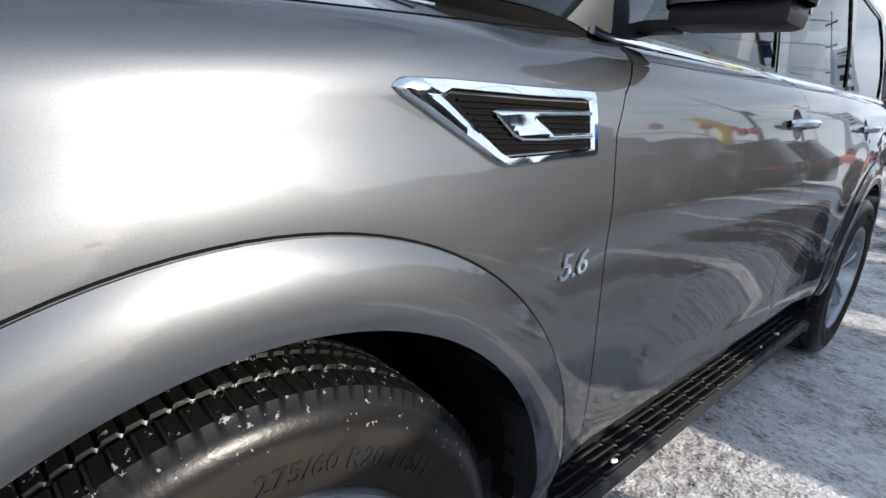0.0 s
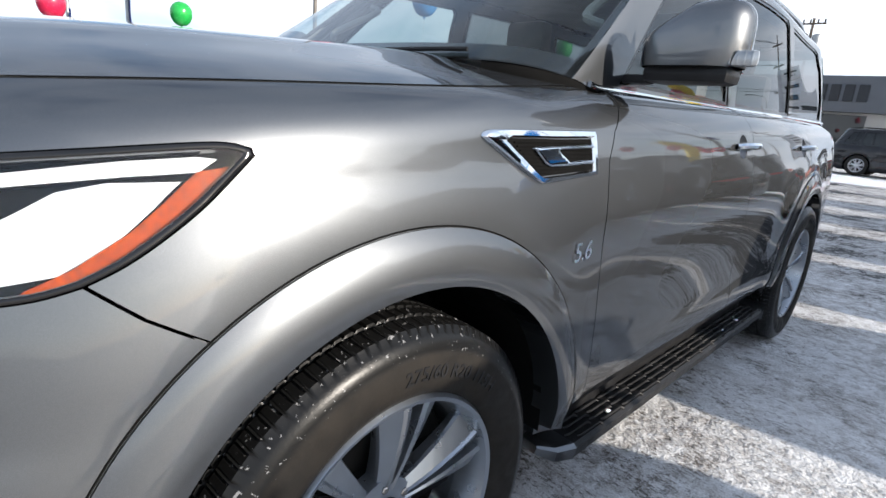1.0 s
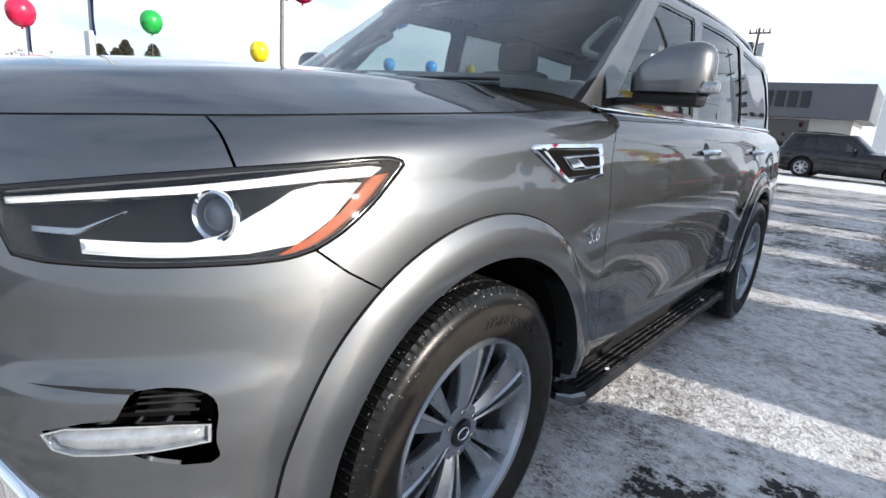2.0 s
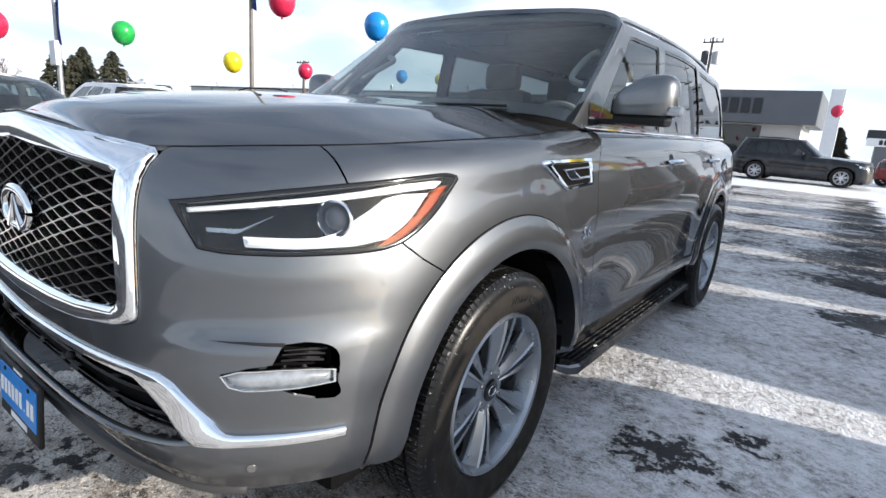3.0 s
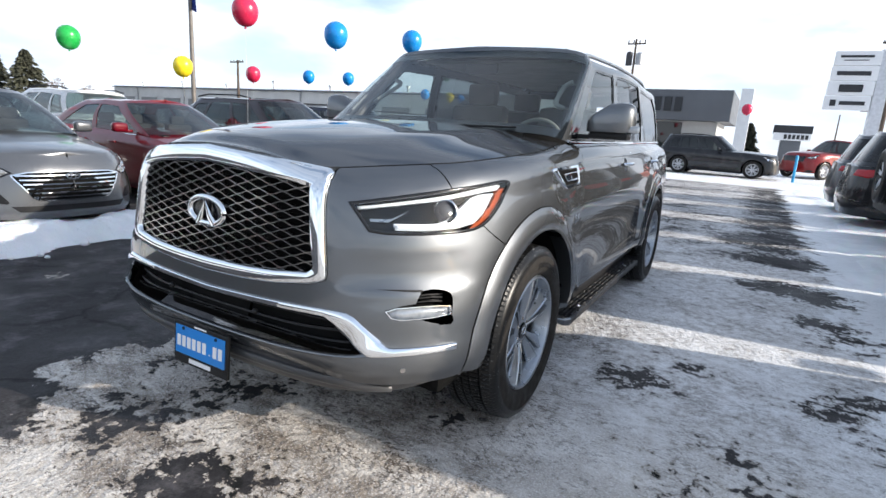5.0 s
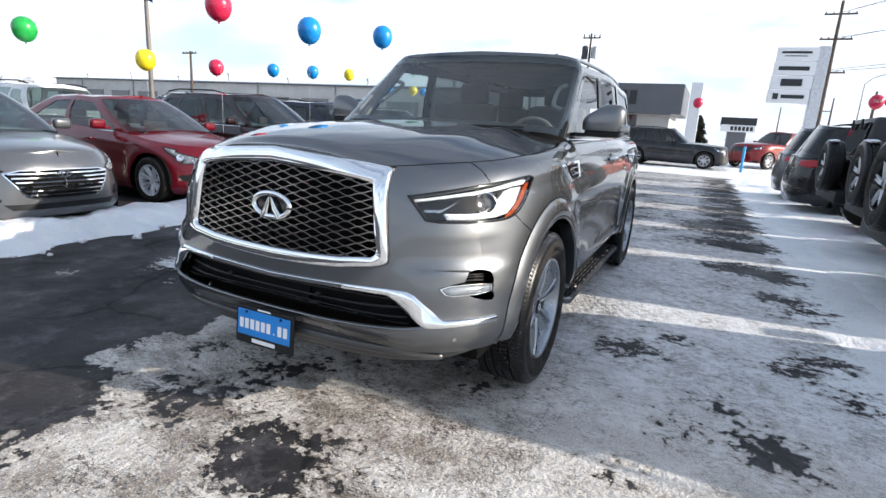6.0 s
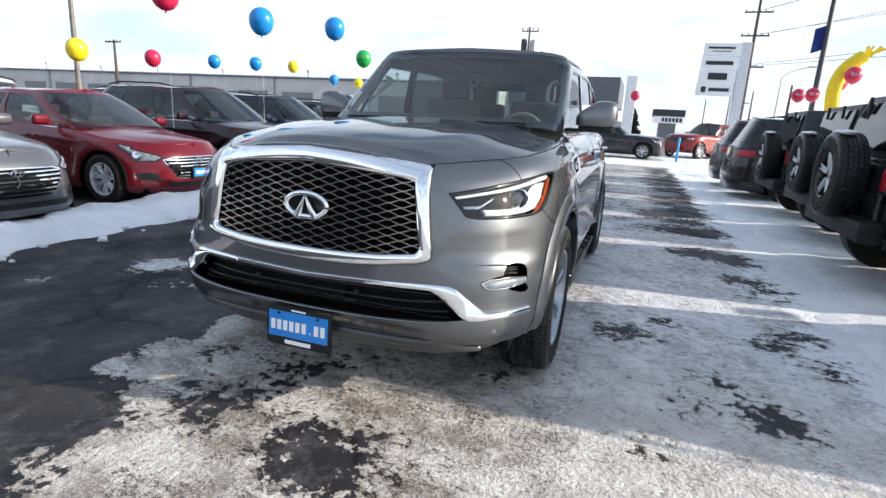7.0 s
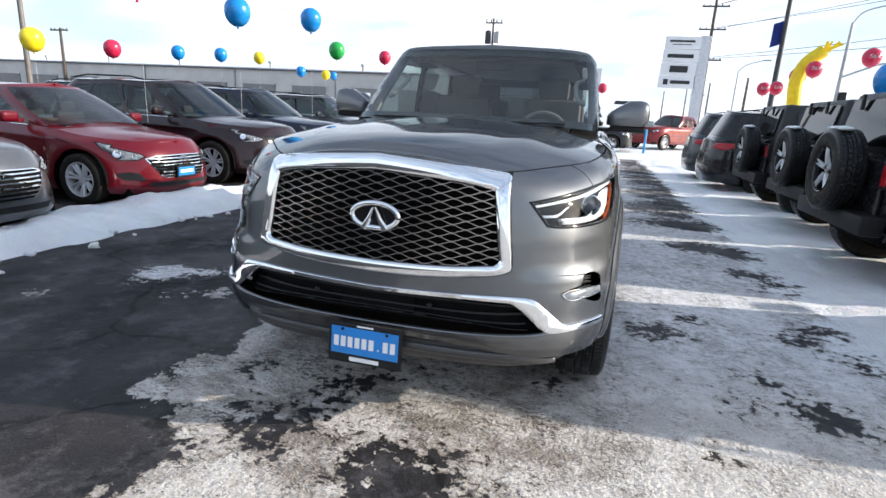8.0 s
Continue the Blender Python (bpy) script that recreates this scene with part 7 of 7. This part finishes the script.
def make_balloon(x, y, z, colour, size=0.40, foot=0.0, words=""):
    b = thing("balloon", pose(x, y, z), "glossy %s balloon on a thin string" % colour, "balloon", "balloons over the cars")
    bm = bmesh.new()
    lathe(bm, [(size * 0.5 * math.cos(a) * (1.0 if a < 1.57 else 1.22), max(0.001, size * 0.5 * math.sin(a) ** (1.0 if a < 1.57 else 0.92))) for a in np.linspace(0.0, math.pi, 18)], 28, "z")
    skin = part("skin", bm, BALLOONS[colour], b, smooth=True)
    bm = bmesh.new()
    lathe(bm, [(-size * 0.60, 0.012), (-size * 0.68, 0.026), (-size * 0.67, 0.002)], 10, "z")
    part("knot", bm, BALLOONS[colour], b)
    bm = bmesh.new()
    sweep(bm, [(0.02 * math.sin(3 * t), 0.0, -size * 0.65 - (z - foot - size * 0.65) * t) for t in np.linspace(0, 1, 6)], round_section(0.005, 0.005, 4), up=(0, 1, 0))
    part("string", bm, STRING, b)
    if words:
        me = text_mesh(words, 0.36 * size, 0.002, 0.002)
        for v in me.vertices:
            px, pz = v.co.x, v.co.y + 0.12 * v.co.x
            v.co = (px, -math.sqrt(max(0.001, (size * 0.505) ** 2 - px * px - pz * pz)), pz)
        me.materials.clear()
        me.materials.append(WHITE_PAINT)
        t = new("lettering", me)
        t.parent = skin
    return b


for x, y, z, c, size in ((-12.1, 7.1, 2.55, "yellow", 0.50), (-13.6, 10.7, 2.75, "red", 0.48), (-12.9, 12.6, 2.87, "blue", 0.42), (-5.94, 6.31, 3.02, "blue", 0.47), (-5.84, 8.84, 3.3, "blue", 0.47), (-6.65, 4.7, 3.17, "red", 0.46), (-12.84, 4.67, 2.91, "green", 0.50),
                         (-7.1, 12.6, 3.05, "green", 0.47), (-13.3, 17.7, 3.23, "yellow", 0.46), (-13.1, 15.0, 3.06, "blue", 0.46), (-13.4, 21.2, 2.97, "blue", 0.46), (-13.3, 23.5, 3.0, "yellow", 0.46), (-15.7, 29.0, 3.3, "blue", 0.46), (-7.5, 17.4, 3.35, "red", 0.46), (0.7, 27.5, 3.1, "red", 0.46), (-11.4, 1.8, 2.52, "red", 0.48), (5.2, 7.5, 2.27, "blue", 0.55)):
    make_balloon(x, y, z, c, size)
for x, y, z, size in ((5.5, 16.2, 2.62, 0.42), (5.95, 16.6, 2.68, 0.44), (7.69, 20.8, 3.42, 0.66), (6.92, 16.74, 3.28, 0.52), (8.0, 15.8, 3.55, 0.55)):
    make_balloon(x, y, z, "red", size * 0.86, words="Sale")

# inflatable yellow tube
YELLOW_CLOTH = plain("yellow_cloth", (0.80, 0.60, 0.01), 0.6, 0, 0.1, 8)
tube = thing("air_tube", pose(6.85, 17.2, 0), "tall yellow inflatable tube with a ragged fringe on top", "inflatable")
bm = bmesh.new()
lathe(bm, [(0.0, 0.30), (0.35, 0.30), (0.36, 0.001)], 20, "z")
part("blower", bm, BLACK_PLASTIC, tube)
bm = bmesh.new()
sweep(bm, spline([(0, 0, 0.3), (-0.05, 0, 1.2), (-0.16, 0, 2.2), (-0.22, 0, 2.9), (-0.06, 0, 3.45), (0.36, 0, 3.85)], 6), round_section(0.40, 0.40, 14), up=(0, 1, 0))
part("tube_skin", bm, YELLOW_CLOTH, tube, smooth=True)
for k in range(9):
    bm = bmesh.new()
    a = 0.7 * math.sin(2.3 * k)
    sweep(bm, [(0.38 + 0.16 * math.sin(1.7 * k), 0.18 * math.cos(k), 3.83), (0.52 + 0.2 * a, 0.2 * math.cos(k), 3.96), (0.64 + 0.34 * a, 0.25 * math.cos(k), 4.02 + 0.12 * abs(math.sin(k)))], [(-0.03, -0.004), (0.03, -0.004), (0.03, 0.004), (-0.03, 0.004)], up=(0, 1, 0.2))
    part("streamer", bm, YELLOW_CLOTH, tube)

# poles, flags, wires
FLAG_BLUE = plain("blue_flag_cloth", (0.015, 0.04, 0.22), 0.7, 0, 0.2, 4)
DARK_STEEL = plain("dark_steel", (0.05, 0.05, 0.055), 0.5, 0.5, 0.15)


def make_pole(name, x, y, height, r, material, label, category="pole"):
    p = thing(name, pose(x, y, 0), label, category)
    bm = bmesh.new()
    lathe(bm, [(0.0, r * 1.25), (height * 0.5, r), (height, r * 0.7), (height + 0.02, 0.001)], 14, "z")
    part("shaft", bm, material, p, smooth=True)
    return p


def banner(parent, z, h, w, d=1):
    bm = bmesh.new()
    n = 8
    grid = [[bm.verts.new((d * (0.06 + w * i / n), 0.05 * math.sin(4.0 * i / n + 2.2 * j / n), z - h * j / n - 0.15 * i / n)) for i in range(n + 1)] for j in range(n + 1)]
    for j in range(n):
        for i in range(n):
            bm.faces.new((grid[j][i], grid[j][i + 1], grid[j + 1][i + 1], grid[j + 1][i]))
    bmesh.ops.solidify(bm, geom=bm.faces[:], thickness=0.006)
    return part("flag", bm, FLAG_BLUE, parent, "dark blue cloth flag", True)


POLE_PAINT = plain("weathered_pole_paint", (0.17, 0.155, 0.14), 0.6, 0.2, 0.15)
lp = make_pole("light_pole", -19.1, 12.25, 10.0, 0.08, POLE_PAINT, "tall weathered light pole with a dark blue flag")
banner(lp, 6.6, 1.2, 0.35)
lp2 = make_pole("light_pole", -18.97, 5.25, 8.0, 0.07, STEEL, "slim grey pole with a flag and a small sign box")
banner(lp2, 4.3, 1.3, 0.32)
part("sign_box", box((0.5, 0.16, 0.75), (0.02, -0.1, 2.62), 0.03), SIGN_WHITE, lp2, "small white sign box")
lp3 = make_pole("light_pole", -21.3, 4.07, 8.0, 0.06, STEEL, "slim grey pole with a dark blue flag")
banner(lp3, 3.45, 1.1, 0.3)
fp = make_pole("flag_pole", 7.83, 24.2, 9.0, 0.10, DARK_STEEL, "dark flag pole with a dark blue flag")
banner(fp, 5.9, 0.95, 0.4, -1)
for (x, y), hgt, arms in (((8.45, 46.5), 11.5, (10.6, 8.9, 6.6)), ((-46.2, 36.2), 6.9, (6.7,)), ((11.7, 80.0), 6.7, (6.4,)), ((11.2, 60.0), 5.8, ()), ((9.0, 82.0), 6.0, ()), ((14.6, 90.0), 6.4, (6.1,))):
    up = make_pole("utility_pole", x, y, hgt, 0.14 if hgt > 6.8 else 0.09, TIMBER, "weathered timber utility pole with crossarms", "pole")
    for z in arms:
        part("crossarm", box((2.0, 0.10, 0.12), (0, -0.12, z), 0.01), TIMBER, up)
        for q in (-0.9, -0.45, 0.45, 0.9):
            bm = bmesh.new()
            lathe(bm, [(z + 0.06, 0.03), (z + 0.12, 0.045), (z + 0.18, 0.03), (z + 0.19, 0.001)], 8, "z")
            bmesh.ops.translate(bm, vec=(q, -0.12, 0), verts=bm.verts)
            part("insulator", bm, DARK_STEEL, up)
trafo = make_pole("transformer_pole", -12.0, 60.0, 11.9, 0.15, TIMBER, "tall timber pole with a transformer can and a short crossarm", "pole")
for x, z, r, hh, mt in ((0.55, 9.3, 0.38, 1.1, STEEL), (-0.5, 9.2, 0.34, 1.3, DARK_STEEL)):
    bm = bmesh.new()
    lathe(bm, [(z, 0.001), (z, r), (z + hh, r), (z + hh + 0.12, r * 0.5), (z + hh + 0.13, 0.001)], 16, "z")
    bmesh.ops.translate(bm, vec=(x, -0.1, 0), verts=bm.verts)
    part("transformer", bm, mt, trafo, smooth=True)
part("crossarm", box((1.9, 0.12, 0.14), (0.1, -0.15, 11.4), 0.01), TIMBER, trafo)
for q in (-0.75, -0.2, 0.4, 0.95):
    part("insulator", box((0.12, 0.12, 0.34), (q, -0.15, 11.62), 0.03), DARK_STEEL, trafo)
st = make_pole("street_lamp", 9.8, 41.2, 5.4, 0.06, STEEL, "slim steel street lamp with a curved arm", "street lamp")
bm = bmesh.new()
sweep(bm, spline([(0, 0, 5.35), (0.5, 0, 5.8), (1.5, 0, 6.1)], 5), round_section(0.06, 0.06, 6), up=(0, 1, 0))
part("arm", bm, STEEL, st)
part("lamp_head", box((0.55, 0.2, 0.10), (1.7, 0, 6.12), 0.03), STEEL, st)
make_pole("timber_post", 10.48, 41.0, 4.9, 0.10, TIMBER, "plain weathered timber post", "pole")
sg = make_pole("signal_pole", 13.98, 34.9, 7.6, 0.11, STEEL, "steel traffic signal pole with an arm", "traffic signal")
bm = bmesh.new()
sweep(bm, [(0, 0, 4.6), (1.5, -0.5, 5.3), (6.0, -2.0, 6.0)], round_section(0.12, 0.12, 8), up=(0, 0, 1))
part("signal_arm", bm, STEEL, sg)
bm = bmesh.new()
sweep(bm, spline([(0, 0, 7.5), (0.5, -0.1, 8.2), (2.2, -0.5, 8.6)], 5), round_section(0.08, 0.08, 8), up=(0, 1, 0))
part("lamp_arm", bm, STEEL, sg)
part("signal_head", box((0.34, 0.25, 0.95), (0.25, -0.15, 3.3), 0.04), BLACK_PLASTIC, sg, "black signal head")
wires = thing("power_lines", pose(0, 0, 0), "thin sagging power lines between the poles", "cable")
for k, (z0, z1, x1) in enumerate(((10.7, 12.5, 30.0), (10.7, 14.0, 32.0), (9.0, 9.5, 30.0), (8.9, 11.0, 33.0), (6.8, 7.6, 30.0), (6.7, 6.6, 31.0))):
    bm = bmesh.new()
    pts = [(8.45 + (x1 - 8.45) * t, 46.4 - (46.4 - 14.0) * t, z0 + (z1 - z0) * t - 1.2 * t * (1 - t)) for t in np.linspace(0, 1, 12)]
    sweep(bm, pts, round_section(0.035, 0.035, 4), up=(0, 0, 1))
    part("wire", bm, DARK_STEEL, wires)

# second dealer building far off
far_b = thing("dealer_building", pose(3.75, 62, 0), "small white dealer building with a dark roof band", "building")
part("wall", box((1.7, 6, 2.6), (0, 3, 1.3), 0.03), GREY_PANEL, far_b)
part("roof_band", box((3.3, 6.4, 0.75), (0, 3, 3.35), 0.03), DARK_LETTER, far_b)
part("sign_board", box((3.2, 0.3, 0.72), (0, -0.12, 2.62), 0.03), SIGN_WHITE, far_b)
for k in range(6):
    part("sign_letter", box((0.26, 0.06, 0.42), (-0.55 + 0.36 * k, -0.28, 2.62), 0.01), DARK_LETTER, far_b)

# trees
BARK = plain("bark", (0.09, 0.07, 0.055), 0.9, 0, 0.25, 5, 0.5, 20)
NEEDLES = plain("conifer_needles", (0.050, 0.052, 0.032), 0.8, 0, 0.45, 2.0)
TWIGS = plain("bare_twigs", (0.16, 0.125, 0.10), 0.9, 0, 0.25, 2.0)


def make_conifer(x, y, h, r, seed):
    t = thing("conifer", pose(x, y, 0), "dark green conifer with ragged drooping boughs", "tree", "conifers beyond the lot")
    rng = random.Random(seed)
    bm = bmesh.new()
    lathe(bm, [(0.0, h * 0.022), (h * 0.5, h * 0.014), (h * 0.98, 0.01)], 8, "z")
    part("trunk", bm, BARK, t)
    verts, faces = [], []
    for k in range(520):
        f = rng.random() ** 0.75
        z = h * (0.10 + 0.88 * f)
        reach = r * (1 - f) ** 0.85 * rng.uniform(0.65, 1.1) + 0.12
        a = rng.uniform(0, 2 * math.pi)
        for q in range(7):
            d = reach * (0.35 + 0.65 * q / 6)
            c = Vector((d * math.cos(a), d * math.sin(a), z - 0.35 * d * (0.3 + 0.5 * d / max(0.3, r)) + rng.uniform(-0.08, 0.08)))
            s = rng.uniform(0.20, 0.40)
            p = Vector((rng.uniform(-1, 1), rng.uniform(-1, 1), rng.uniform(-0.5, 0.5))).normalized() * s
            o = Vector((math.cos(a), math.sin(a), -0.4)) * s
            n0 = len(verts)
            verts += [c - p * 0.5, c + o, c + p * 0.5, c - o * 0.4 + Vector((0, 0, 0.06))]
            faces.append((n0, n0 + 1, n0 + 2, n0 + 3))
    tagged(link_mesh("crown", verts, faces, NEEDLES, t, smooth=False), kind="stuff")
    return t


for x, y, h, r, sd in ((-67.8, 26.2, 6.9, 3.1, 1), (-73.7, 25.3, 7.4, 2.7, 2), (-74.5, 22.7, 6.6, 2.5, 3), (-72.6, 23.9, 6.2, 2.4, 4), (-0.2, 68.0, 4.0, 1.3, 5)):
    make_conifer(x, y, h, r, sd)


def make_bare_tree(x, y, h, seed):
    t = thing("bare_tree", pose(x, y, 0), "leafless winter tree with a haze of brown twigs", "tree", "bare trees beyond the lot")
    rng = random.Random(seed)
    trunk, twigs = bmesh.new(), bmesh.new()

    def grow(p, d, ln, r, depth):
        q = p + d * ln
        sweep(trunk if depth < 2 else twigs, [p, (p + q) / 2 + Vector((rng.uniform(-1, 1), rng.uniform(-1, 1), 0)) * ln * 0.06, q], round_section(2 * r, 2 * r, 5), up=(0.3, 0.9, 0.1), scales=[1.0, 0.85, 0.65])
        if depth < 5:
            for _ in range(3 if depth < 4 else 4):
                nd = (d + Vector((rng.uniform(-1, 1), rng.uniform(-1, 1), rng.uniform(-0.2, 0.7))) * 0.75).normalized()
                grow(q, nd, ln * rng.uniform(0.58, 0.8), r * 0.62, depth + 1)
    grow(Vector((0, 0, 0)), Vector((0.02, 0.03, 1)), h * 0.27, h * 0.022, 0)
    part("trunk", trunk, BARK, t)
    tagged(part("twigs", twigs, TWIGS, t), kind="stuff")
    return t


tree = make_bare_tree(-76, 18.5, 6.2, 7)
for x, y, sc in ((-72, 31.0, 0.85), (-80, 16.0, 1.0), (-70, 33.5, 0.75), (-84, 27.0, 1.1), (-66, 45.0, 0.9), (-90, 14.0, 1.2)):
    c = copy_thing(tree, pose(x, y, 0, 0, 0, 40 * sc))
    c.scale = (sc, sc, sc)
